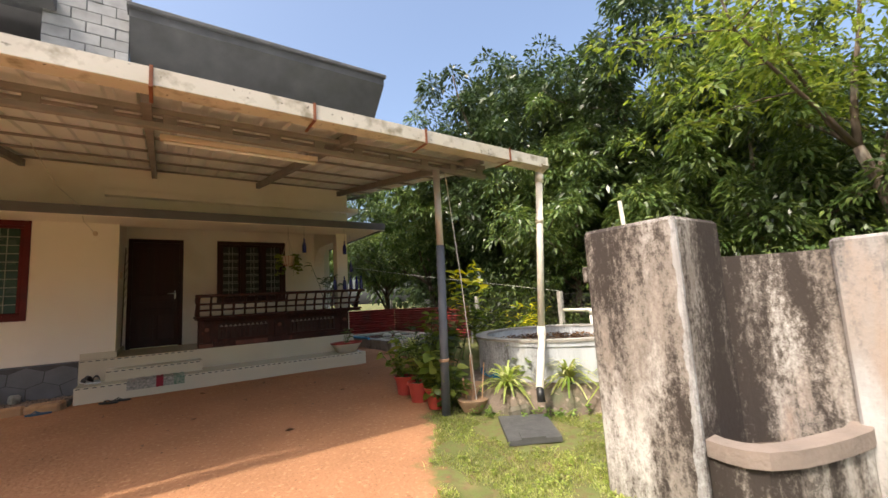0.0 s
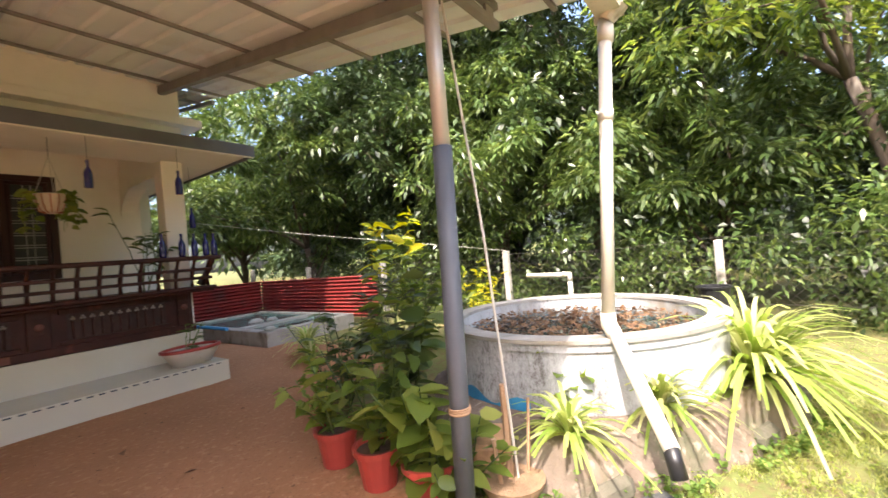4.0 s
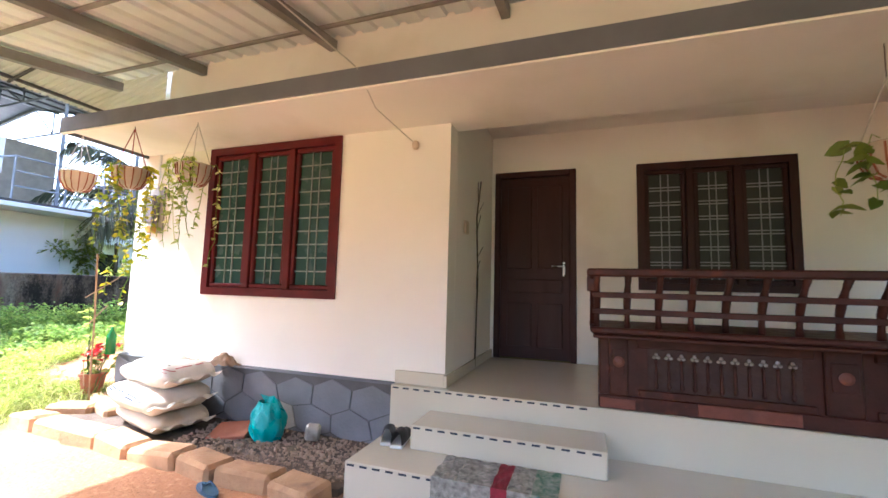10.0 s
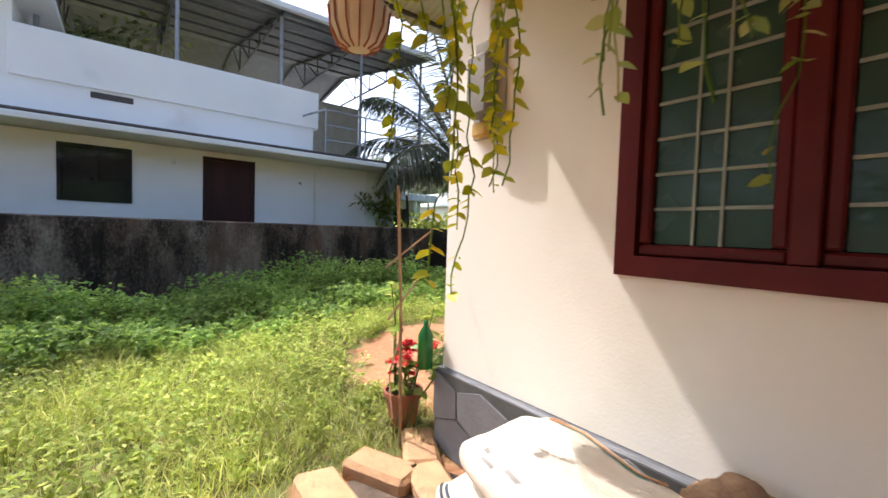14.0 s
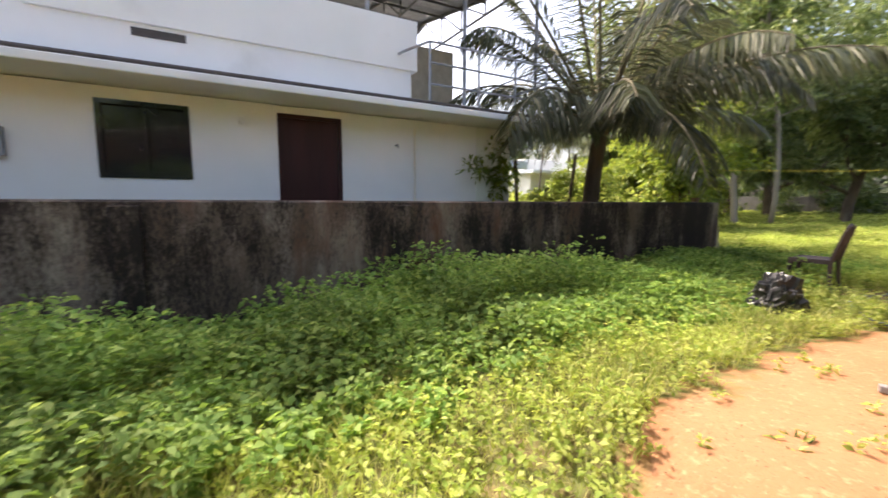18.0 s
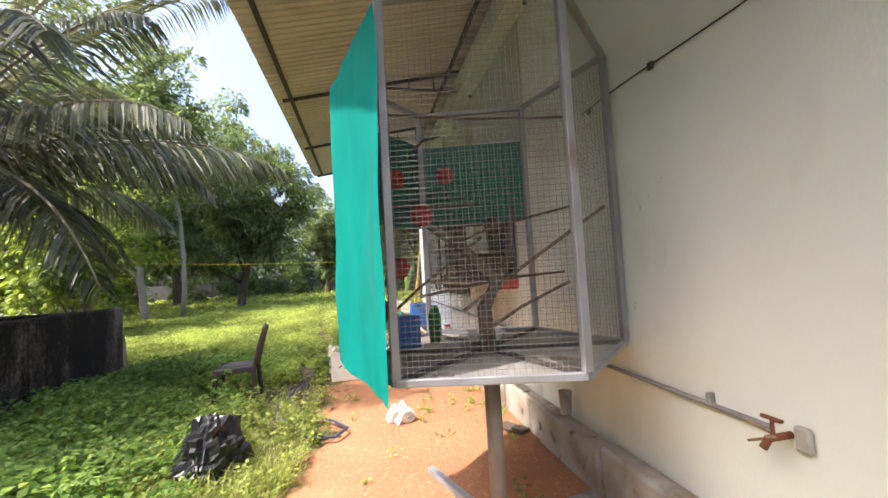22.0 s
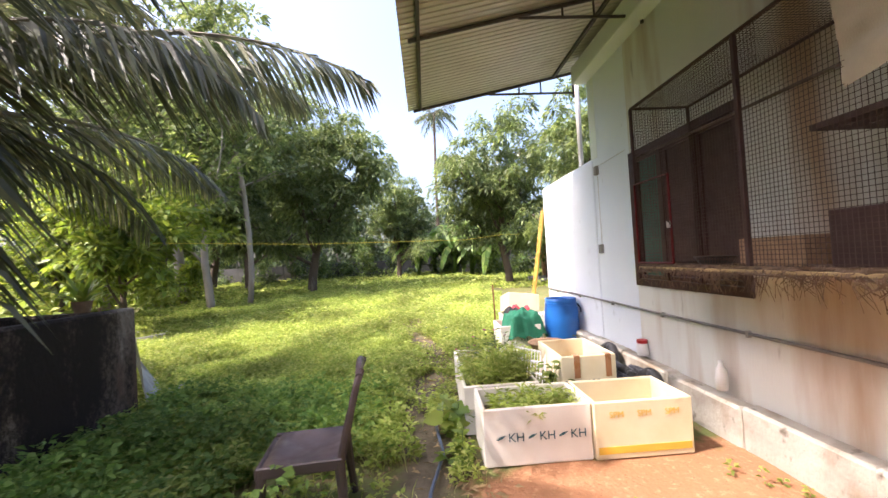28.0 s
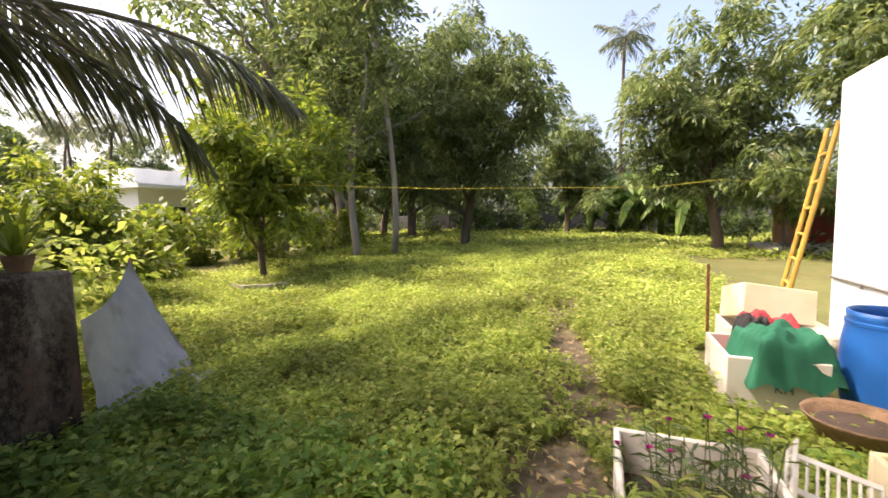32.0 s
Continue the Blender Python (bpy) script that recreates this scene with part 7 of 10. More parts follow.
# well
wc, wr_, wz = (4.72, 3.93), 1.18, 0.745
well = thing("well", (wc[0], wc[1], 0.1), "round whitewashed well ring with a worn cement rim", "well")
part("ring", Geo().lathe([(wr_ - 0.12, 0.0), (wr_, 0.0), (wr_, wz - 0.06), (wr_ + 0.015, wz - 0.055), (wr_ + 0.015, wz), (wr_ - 0.12, wz), (wr_ - 0.12, 0.0)], (wc[0], wc[1], 0), 64, cap=False), "well", well)
part("rim", Geo().lathe([(wr_ - 0.13, wz), (wr_ + 0.03, wz), (wr_ + 0.035, wz + 0.03), (wr_ - 0.13, wz + 0.03), (wr_ - 0.13, wz)], (wc[0], wc[1], 0), 64, cap=False), "rim", well, "worn cement rim")
part("water", Geo().lathe([(0.0, wz - 0.14), (wr_ - 0.121, wz - 0.14), (0.0, wz - 0.138)], (wc[0], wc[1], 0), 48), "water", well, "dark still water")
g = Geo()
g.grid(lambda u, v: (wc[0] + (wr_ + 0.005) * math.cos(2.62 + 0.56 * u), wc[1] + (wr_ + 0.005) * math.sin(2.62 + 0.56 * u), 0.03 + v * (0.29 + 0.04 * math.sin(9 * u))), 14, 4)
part("blue_patch", g, "blue_paint", well, "faded blue painted patch at the foot")
n = 2400
a, r = gen.random(n) * 6.2832, np.sqrt(gen.random(n)) * (wr_ - 0.14)
keep = (np.cos(a - 0.6) * r > -0.45) | (gen.random(n) < 0.2)
a, r = a[keep], r[keep]
base = np.stack([wc[0] + r * np.cos(a), wc[1] + r * np.sin(a), np.full(len(a), wz - 0.13) + gen.random(len(a)) * 0.05], 1)
part("leaf_litter", leaf_mesh("leaf_litter", base, np.stack([np.cos(a * 7), np.sin(a * 7), gen.normal(0.1, 0.25, len(a))], 1), np.full(len(a), 0.055), np.full(len(a), 0.028), 0.1, 0.0, gen), "leaf_dry", well, "brown fallen leaves on the water", tidy=False, kind="stuff")
wp = thing("well_pipe", (6.29, 4.5, 0.2), "white plastic water pipe bent over behind the well", "pipe")
part("riser", Geo().tube([(6.29, 4.50, 0.15), (6.29, 4.50, 0.98)], 0.03, 12), "pvc_white", wp, smooth=True)
part("spout", Geo().tube([(6.29, 4.50, 0.98), (6.28, 5.10, 0.99)], 0.03, 12), "pvc_white", wp, smooth=True)
part("elbow", Geo().tube([(6.29, 4.50, 0.90), (6.29, 4.50, 0.985), (6.289, 4.59, 0.985)], 0.038, 12), "pvc_white", wp, smooth=True)
bk = thing("bucket", (6.0, 2.9, 0.2), "dark plastic bucket on a stump beside the well", "bucket")
part("stump", Geo().lathe([(0.11, 0.0), (0.10, 0.4), (0.0, 0.41)], (6.0, 2.9, 0.15), 12), "bark", bk)
part("pail", Geo().lathe([(0.0, 0.41), (0.11, 0.41), (0.15, 0.66), (0.165, 0.665), (0.165, 0.68), (0.145, 0.68), (0.12, 0.45), (0.0, 0.44)], (6.0, 2.9, 0.15), 16), "black_plastic", bk)
# fence
fence = thing("wire_fence", (7.2, 5, 0.2), "sagging chain-link fence on rough concrete posts", "fence")
fposts = [(7.5, -2.6, 1.25), (7.45, 0.2, 1.25), (7.32, 2.88, 1.27), (7.08, 5.82, 1.35), (7.1, 8.7, 1.35), (7.2, 11.4, 1.35), (7.3, 14.2, 1.4)]
for x, y, z in fposts:
    part("fence_post", Geo().box(x - 0.05, x + 0.05, y - 0.05, y + 0.05, 0, z, 0.012), "rim", fence)
g = Geo()
for (xa, ya, _), (xb, yb, _) in zip(fposts, fposts[1:]):
    for z in (0.35, 0.8, 1.2):
        g.tube([(xa, ya, z + 0.1), ((xa + xb) / 2, (ya + yb) / 2, z + 0.04), (xb, yb, z + 0.1)], 0.003, 3)
    k = int(math.hypot(xb - xa, yb - ya) / 0.11)
    for i in range(-9, k):
        for s in (0, 1):
            u0, u1 = i / k, (i + 9) / k
            if s:
                u0, u1 = u1, u0
            z0, z1 = 0.25, 1.25
            pa, pb = [u0, z0], [u1, z1]
            cl = []
            for u, z, uo, zo in ((u0, z0, u1, z1), (u1, z1, u0, z0)):
                if u < 0 or u > 1:
                    e = 0 if u < 0 else 1
                    z = z + (zo - z) * (e - u) / (uo - u)
                    u = e
                cl.append((xa + (xb - xa) * u, ya + (yb - ya) * u, z))
            g.tube(cl, 0.0016, 3, False)
part("chain_link", g, "wire_dark", fence, "rusty diamond wire mesh", kind="stuff", tidy=False)
whole("clothes_line", Geo().tube([(3.6, 11.4, 2.55), (5.2, 8.7, 1.95), (7.08, 5.82, 1.36)], 0.0035, 5), "white_cable", "pale cable strung from the house to a fence post", "cable")
whole("line_post", Geo().tube([(4.0, 13.5, 0.2), (4.0, 13.5, 2.45), (4.9, 13.2, 2.4)], 0.022, 8), "metal_grey", "thin grey pipe post behind the house", "post")
# ponds and red sheet
pond = thing("fish_pond", (5.3, 9.8, 0.2), "low cement fish ponds with turquoise water", "pond")
g = Geo()
for x0, x1, y0, y1 in ((4.42, 6.2, 8.7, 8.86), (4.42, 4.58, 8.86, 11.9), (6.04, 6.2, 8.86, 11.9), (4.58, 6.04, 11.74, 11.9), (4.58, 6.04, 9.72, 9.88)):
    g.box(x0, x1, y0, y1, 0.1, 0.42, 0.012)
part("pond_wall", g, "rim", pond, "mossy cement kerb")
part("near_water", Geo().box(4.58, 6.04, 8.86, 9.72, 0.30, 0.37, 0.002), "green_water", pond)
part("far_water", Geo().box(4.58, 6.04, 9.88, 11.74, 0.30, 0.38, 0.002), "green_water", pond)
part("blue_edge", Geo().tube([(4.40, 9.9, 0.43), (4.38, 10.8, 0.435), (4.40, 11.85, 0.43)], 0.03, 8), "blue_paint", pond)
for x, y, s in ((4.9, 9.85, 0.10), (5.2, 9.82, 0.08), (4.55, 8.8, 0.07)):
    whole("white_stone", Geo().lathe([(0, 0), (s, 0.01), (s * 1.1, s * 0.5), (s * 0.6, s), (0, s * 1.05)], (x, y, 0.42), 9, 1.3, 0.9), "rim", "pale rounded stone on the pond kerb", "stone", "stones on the pond kerb")
fence_red = thing("red_sheet_fence", (6.4, 10, 0.2), "red corrugated sheet screen round the ponds", "fence")


def ripple(p0, p1, z0, z1, n, depth):
    d = Vector((p1[0] - p0[0], p1[1] - p0[1], 0)).normalized()
    s = Vector((d.y, -d.x, 0))
    g = Geo()
    rows = []
    for i in range(n + 1):
        o = s * (depth * math.sin(i * math.pi / 2))
        z = z0 + (z1 - z0) * i / n
        rows.append([Vector((p0[0], p0[1], z)) + o, Vector((p1[0], p1[1], z)) + o])
    return g.add([p for r in rows for p in r], [(2 * i, 2 * i + 1, 2 * i + 3, 2 * i + 2) for i in range(n)])


part("sheet", ripple((6.48, 8.3), (6.3, 12.05), 0.30, 1.11, 44, 0.03), "red_sheet", fence_red, tidy=False)
part("sheet", ripple((6.3, 12.05), (3.6, 12.2), 0.30, 1.12, 44, 0.03), "red_sheet", fence_red, tidy=False)
for x, y in ((6.50, 8.32), (6.32, 12.05), (3.62, 12.2)):
    part("sheet_post", Geo().tube([(x + 0.05, y, 0.1), (x + 0.05, y, 1.15)], 0.025, 8), "metal_grey", fence_red)
bp_ = thing("boat_planter", (3.0, 7.83, 0.405), "cream oval planter with a red rim on the porch step", "planter")
part("bowl", Geo().lathe([(0.0, 0), (0.20, 0.0), (0.27, 0.12), (0.30, 0.17), (0.29, 0.175), (0.25, 0.13), (0.0, 0.12)], (3.0, 7.83, 0.405), 28, 1.0, 0.68), "pot_cream", bp_, smooth=True)
part("rim", Geo().lathe([(0.285, 0.165), (0.315, 0.165), (0.32, 0.195), (0.29, 0.20), (0.28, 0.18), (0.285, 0.165)], (3.0, 7.83, 0.405), 28, 1.0, 0.68, False), "pot_red", bp_, "red rim", smooth=True)
part("potting_soil", Geo().lathe([(0.0, 0.14), (0.27, 0.145), (0.0, 0.15)], (3.0, 7.83, 0.405), 20, 1.0, 0.68), "soil", bp_)
leafy("foliage_plant", "thin young plant growing in the oval planter", (2.98, 7.84, 0.55), 0.42, 0.15, 22, 0.12, "leaf_mid", 96, 0.3, None, 0.5, 4)
leafy("foliage_plant", "slender orchid-like plant on the bench rail", (2.72, 8.2, 1.30), 0.95, 0.2, 46, 0.18, "leaf_mid", 97, 0.2, None, 0.5, 6, low=0.5)
# ---- front step clutter ----
shoes = [(-0.93, 7.98, 0.41, 20), (-0.82, 7.96, 0.41, 8)]
for x, y, z, turn in shoes:
    m = pose(x, y, z, 0, 0, turn)
    s = thing("shoe", (x, y, z), "black shoe with a pale sole on the porch step", "shoe", "shoes on the step")
    def shoe_pt(u, v):
        w = 0.043 * (0.75 + 0.35 * math.sin(math.pi * (0.15 + 0.7 * u)))
        h = 0.095 - 0.05 * smooth_step(0.35, 0.9, u)
        return tuple(m @ Vector((w * math.cos(math.pi * v), -0.13 + 0.26 * u, 0.02 + h * math.sin(math.pi * v))))
    part("upper", Geo().grid(shoe_pt, 10, 8), "rubber_black", s, smooth=True)
    part("sole", Geo().box(-0.045, 0.045, -0.135, 0.135, 0.0, 0.022, 0.01, m), "white_plastic", s)


def flipflop(x, y, turn, material, label):
    z = ground_z(x, y) + 0.005
    m = pose(x, y, z, 0, 0, turn)
    s = thing("flip_flop", (x, y, z), label, "sandal", "sandals by the steps")
    out = [(0.045 * math.sin(a) * (1 + 0.12 * math.cos(a)), 0.125 * math.cos(a)) for a in np.linspace(0, 6.2832, 17)[:-1]]
    g = Geo()
    g.add([m @ Vector((u, w, 0)) for u, w in out] + [m @ Vector((u, w, 0.018)) for u, w in out], [tuple(range(16))[::-1], tuple(range(16, 32))] + [(i, (i + 1) % 16, 16 + (i + 1) % 16, 16 + i) for i in range(16)])
    part("sole", g, material, s)
    part("strap", Geo().tube([m @ Vector(p) for p in ((-0.042, -0.02, 0.012), (-0.025, 0.03, 0.045), (0, 0.065, 0.02), (0.025, 0.03, 0.045), (0.042, -0.02, 0.012))], 0.006, 6), material, s)


flipflop(-1.84, 7.30, 70, "rubber_blue", "blue rubber flip-flop on the bare earth")
flipflop(-1.30, 7.22, 95, "rubber_blue", "blue rubber flip-flop near the laterite kerb")
flipflop(-0.62, 7.28, 60, "rubber_black", "black rubber flip-flop before the steps")
flipflop(-0.50, 7.36, 80, "rubber_black", "black rubber flip-flop before the steps")
for i, (x, y) in enumerate(((-1.52, 7.98), (-1.36, 7.92), (-1.28, 8.06), (-1.62, 8.12), (-1.95, 7.86), (-1.44, 8.16))):
    flipflop(x, y, 40 * i, "rubber_black" if i % 3 else "wood_red", "worn sandal among the rubble by the plinth")
mt = thing("door_mat", (-0.1, 7.72, 0.41), "grey, red and green woven mat draped over the step edge", "mat")
for i, (x0, x1, m_) in enumerate(((-0.44, -0.30, "mat_grey"), (-0.30, -0.09, "mat_grey"), (-0.09, 0.0, "mat_red"), (0.0, 0.13, "mat_grey"), (0.13, 0.27, "mat_green"))):
    part("stripe", Geo().grid(lambda u, v: (x0 + (x1 - x0) * u, 7.86 - 0.36 * v if v < 0.9 else 7.536, (0.415 + 0.006 * math.sin(9 * u + 14 * v)) if v < 0.9 else 0.415 - (v - 0.9) * 1.3), 4, 20), m_, mt)
# laterite kerb, rubble, sacks
kx = -4.42
gen = np.random.default_rng(8)
while kx < -1.15:
    w = 0.36 + 0.14 * gen.random()
    w = min(w, -1.08 - kx)
    m = pose(kx + w / 2, 7.60 - 0.045 * (kx + 4.4) , 0.16, 3 * gen.normal(), 3 * gen.normal(), -3 + 4 * gen.normal())
    whole("kerb_stone", Geo().box(-w / 2 + 0.006, w / 2 - 0.006, -0.11, 0.11, -0.12, 0.12 + 0.02 * gen.random(), 0.025, m), "laterite", "rough orange laterite kerb stone below the plinth", "stone block", "laterite kerb stones")
    kx += w
for x, y in ((-4.25, 7.92), (-3.95, 8.05), (-4.3, 8.2)):
    whole("kerb_stone", Geo().box(-0.2, 0.2, -0.1, 0.1, -0.12, 0.10, 0.025, pose(x, y, 0.2, 0, 0, 20 * gen.normal())), "laterite", "flat laterite paving stone beside the sacks", "stone block", "laterite kerb stones")
fill = [(-4.3, 7.68), (-1.06, 7.55), (-1.06, 8.32), (-4.3, 8.32)]
tagged(part("rubble_strip", Geo().prism(fill, "z", 0.0, 0.225), "soil"), "earth fill strip between kerb and plinth", "ground", kind="structure")
g = Geo()
for i in range(1500):
    x, y, s = gen.uniform(-2.75, -1.1), gen.uniform(7.62, 8.28), 0.005 + 0.011 * gen.random() ** 2
    g.box(-s, s, -s * 0.8, s * 0.8, -s * 0.6, s * 0.6, s * 0.3, pose(x, y, 0.228, *(gen.random(3) * 90)))
tagged(part("rubble", g, "gravel", tidy=False), "scattered gravel and broken chips by the plinth", "rubble", kind="stuff")
whole("tile_piece", Geo().box(-0.17, 0.17, -0.12, 0.12, 0, 0.03, 0.006, pose(-2.40, 8.03, 0.245, 14, -6, 15)), "terracotta", "broken patterned terracotta tile lying by the sacks", "tile")
whole("cement_lump", Geo().box(-0.06, 0.06, -0.05, 0.05, 0, 0.12, 0.02, pose(-1.72, 8.18, 0.23, 8, 5, 30)), "rim", "small broken cement lump", "stone")
tb = thing("teal_bag", (-2.07, 8.06, 0.23), "knotted teal plastic bag standing by the plinth", "bag")


def bag_pt(u, v):
    a = 6.2832 * u
    z = 0.30 * v
    r = 0.115 * (0.55 + 0.75 * math.sin(math.pi * min(0.93, 0.18 + 0.75 * v))) * (1 + 0.07 * math.sin(5 * a + 9 * v) + 0.05 * math.sin(9 * a - 4 * v))
    return (-2.07 + r * math.cos(a), 8.06 + 0.85 * r * math.sin(a), 0.228 + z)


part("bag", Geo().grid(bag_pt, 40, 18), "teal_bag", tb, smooth=True)
part("knot_ear", Geo().add([(-2.10, 8.06, 0.50), (-2.15, 8.04, 0.58), (-2.08, 8.07, 0.56), (-2.06, 8.05, 0.51), (-2.02, 8.06, 0.575), (-1.99, 8.07, 0.52)], [(0, 1, 2, 3), (3, 2, 4, 5)]), "teal_bag", tb)


def sack(loc, lx, ly, h, turn, material, label, seed, tilt=0):
    m = pose(*loc, tilt, 0, turn)
    ob = thing("sack", loc, label, "sack", "stacked sacks")

    def pt(u, v):
        a, b = 6.2832 * u, math.pi * (v - 0.5)
        ca, sa, cb, sb = math.cos(a), math.sin(a), math.cos(b), math.sin(b)
        e = 0.45
        px_ = lx / 2 * math.copysign(abs(ca) ** e, ca) * abs(cb) ** 0.45
        py_ = ly / 2 * math.copysign(abs(sa) ** e, sa) * abs(cb) ** 0.45
        edge = max(abs(px_) / (lx / 2), abs(py_) / (ly / 2))
        pz = h / 2 * math.copysign(abs(sb) ** 0.8, sb) * (1 - 0.55 * edge ** 4)
        f = noise.noise(Vector((px_ * 5, py_ * 5, pz * 5 + seed))) * 0.035 + noise.noise(Vector((px_ * 14, py_ * 14, pz * 9 + seed))) * 0.012
        return tuple(m @ Vector((px_ * (1 + f), py_ * (1 + f), h / 2 + pz + f * 0.9)))

    part("body", Geo().grid(pt, 56, 28), material, ob, smooth=True)
    e = []
    g = Geo()
    for i in range(13):
        u = -0.5 + i / 12
        e.append((m @ Vector((lx / 2 - 0.01, ly * u * 0.93, h / 2 + 0.01 * math.sin(i * 2))), m @ Vector((lx / 2 + 0.018, ly * u * 0.97, h / 2 + 0.02 * math.sin(i * 1.7) - 0.01))))
    g.add([p for q in e for p in q], [(2 * i, 2 * i + 1, 2 * i + 3, 2 * i + 2) for i in range(12)])
    part("stitched_hem", g, material, ob, "stitched open hem")
    return ob, pt


sack((-3.16, 7.98, 0.225), 0.86, 0.52, 0.20, -16, "sack_tan", "full tan woven sack at the bottom of the stack", 3)
s2, p2 = sack((-3.18, 7.95, 0.39), 0.92, 0.56, 0.24, -14, "sack", "full white woven sack with dark print in the stack", 5, 3)
s3, p3 = sack((-3.14, 7.98, 0.585), 0.88, 0.50, 0.22, -12, "sack", "full white woven sack with coloured print on top", 9, 2)


def patch_on(pt, u0, u1, v0, v1):
    """A patch of print or of painted leaf shadow that follows the cloth of a sack."""
    def q(a, b):
        p = Vector(pt(u0 + (u1 - u0) * a, v0 + (v1 - v0) * b))
        return (p.x, p.y - 0.0015, p.z + 0.0025)
    return Geo().grid(q, 10, 6)


for u0, u1, v0, v1 in ((0.60, 0.72, 0.62, 0.66), (0.74, 0.86, 0.60, 0.65), (0.62, 0.80, 0.69, 0.72)):
    part("print_bar", patch_on(p2, u0, u1, v0, v1), "ink", s2, tidy=False)
part("print_patch", patch_on(p3, 0.22, 0.36, 0.80, 0.88), "teal_bag", s3, "turquoise printed patch", tidy=False)
for u0, u1, v0, v1 in ((0.86, 0.96, 0.74, 0.755), (0.96, 1.05, 0.78, 0.795), (0.80, 0.90, 0.68, 0.69)):
    part("print_line", patch_on(p3, u0, u1, v0, v1), "cloth_red", s3, "red printed line", tidy=False)
# grey blots painted as shadows of leaves falling on the top sack
for u0, v0 in ((0.70, 0.74), (0.74, 0.79), (0.79, 0.75), (0.82, 0.82), (0.66, 0.80), (0.90, 0.84)):
    part("print_patch", patch_on(p3, u0, u0 + 0.03, v0, v0 + 0.03), "metal_grey", s3, "grey blot painted as a leaf shadow", tidy=False)
part("tie_loop", Geo().tube([tuple(Vector(p3(0.30 + 0.1 * math.cos(a), 0.84 + 0.03 * math.sin(a))) + Vector((0, 0, 0.008))) for a in np.linspace(0, 6.2832, 15)], 0.004, 5), "tape", s3, "brown tie string")
whole("brown_cloth", Geo().grid(lambda u, v: (-2.92 + 0.30 * u, 8.16 + 0.14 * v, 0.74 + 0.10 * math.sin(math.pi * v) * math.sin(math.pi * u) + 0.03 * noise.noise(Vector((u * 6, v * 6, 2)))), 16, 12), "coir", "crumpled brown cloth stuffed behind the sacks", "cloth", smooth=True)
# meter box, geranium pot, stake
mb = thing("meter_box", (-3.98, 8.33, 1.99), "grey electric meter box on the front wall", "meter box")
part("board", Geo().box(-4.08, -3.86, 8.325, 8.35, 2.0, 2.50, 0.005), "rim", mb)
part("case", Geo().box(-4.05, -3.90, 8.24, 8.325, 2.10, 2.40, 0.012), "metal_grey", mb)
part("fuse", Geo().box(-4.03, -3.93, 8.27, 8.325, 2.0, 2.07, 0.008), "bamboo", mb)
part("conduit", Geo().tube([(-3.97, 8.33, 2.5), (-3.97, 8.33, 2.86)], 0.012, 8), "white_plastic", mb)
leafy("potted_geranium", "red-flowered geranium in a terracotta pot", (-4.62, 8.28, 0.27), 0.36, 0.16, 60, 0.07, "leaf_bright", 98, 0.8, "terracotta", 0.4, 8, "potted plant", 0.1, "petal_red", 44, 0.12, 0.22)
st = thing("vine_stake", (-4.42, 8.15, 0.3), "tall bamboo stake wound with dry vine", "stake")
part("stake", Geo().tube([(-4.42, 8.14, 0.2), (-4.36, 8.08, 1.1), (-4.32, 8.02, 1.75)], 0.009, 7), "stick", st)
for i in range(4):
    part("twig", Geo().tube([(-4.45 + 0.01 * i, 8.1 - 0.03 * i, 0.4 + 0.3 * i), (-4.58 + 0.08 * i, 8.15 + 0.04 * i, 0.62 + 0.3 * i)], 0.006, 5), "stick", st)
leafy("stake_creeper", "leafy creeper with red and green leaves at the house corner", (-4.5, 8.2, 0.3), 1.1, 0.25, 46, 0.10, "leaf_vine", 99, 0.5, None, 0.3, 4)
whole("green_bottle", Geo().lathe([(0, 0), (0.045, 0.005), (0.045, 0.2), (0.015, 0.26), (0.015, 0.29), (0, 0.29)], (-4.36, 8.26, 0.70), 12), "bottle_green", "green plastic bottle on the plinth corner", "bottle", smooth=True)
whole("wall_cable", Geo().tube([(-1.05, 7.52, 2.97), (-1.02, 7.75, 2.78), (-0.96, 8.34, 2.72)], 0.005, 5), "white_cable", "thin cable hanging from the slab to the wall", "cable")
whole("wall_bulb_holder", Geo().lathe([(0.02, 0), (0.03, 0.02), (0.03, 0.05), (0.015, 0.07)], (-0.94, 8.31, 2.66), 10), "tube", "small lamp holder on the front wall", "lamp holder")
whole("hanging_wire", Geo().tube([(-1.25, 5.8, 3.25), (-1.15, 6.6, 3.0), (-1.05, 7.5, 2.97)], 0.005, 5), "white_cable", "loose cable from the carport roof to the slab", "cable")
# stem and twigs in relief stand in for a painted tree decal
whole("dry_branch_vine", Geo().tube([(-0.62, 9.2, 0.73), (-0.61, 9.22, 1.6), (-0.60, 9.1, 2.2), (-0.60, 9.25, 2.6)], 0.008, 5), "wire_dark", "dark stem standing in for the painted tree decal on the porch wall", "vine")
for i in range(7):
    whole("dry_twig", Geo().tube([(-0.61, 9.18, 1.5 + 0.15 * i), (-0.56, 9.1 + 0.12 * (i % 3 - 1), 1.62 + 0.15 * i)], 0.004, 4), "wire_dark", "dark twig standing in for the painted tree decal on the porch wall", "vine", "vine twigs")
whole("switch_box", Geo().box(-0.64, -0.615, 8.78, 8.88, 2.0, 2.12, 0.004), "tube", "small switch box on the porch side wall", "switch")
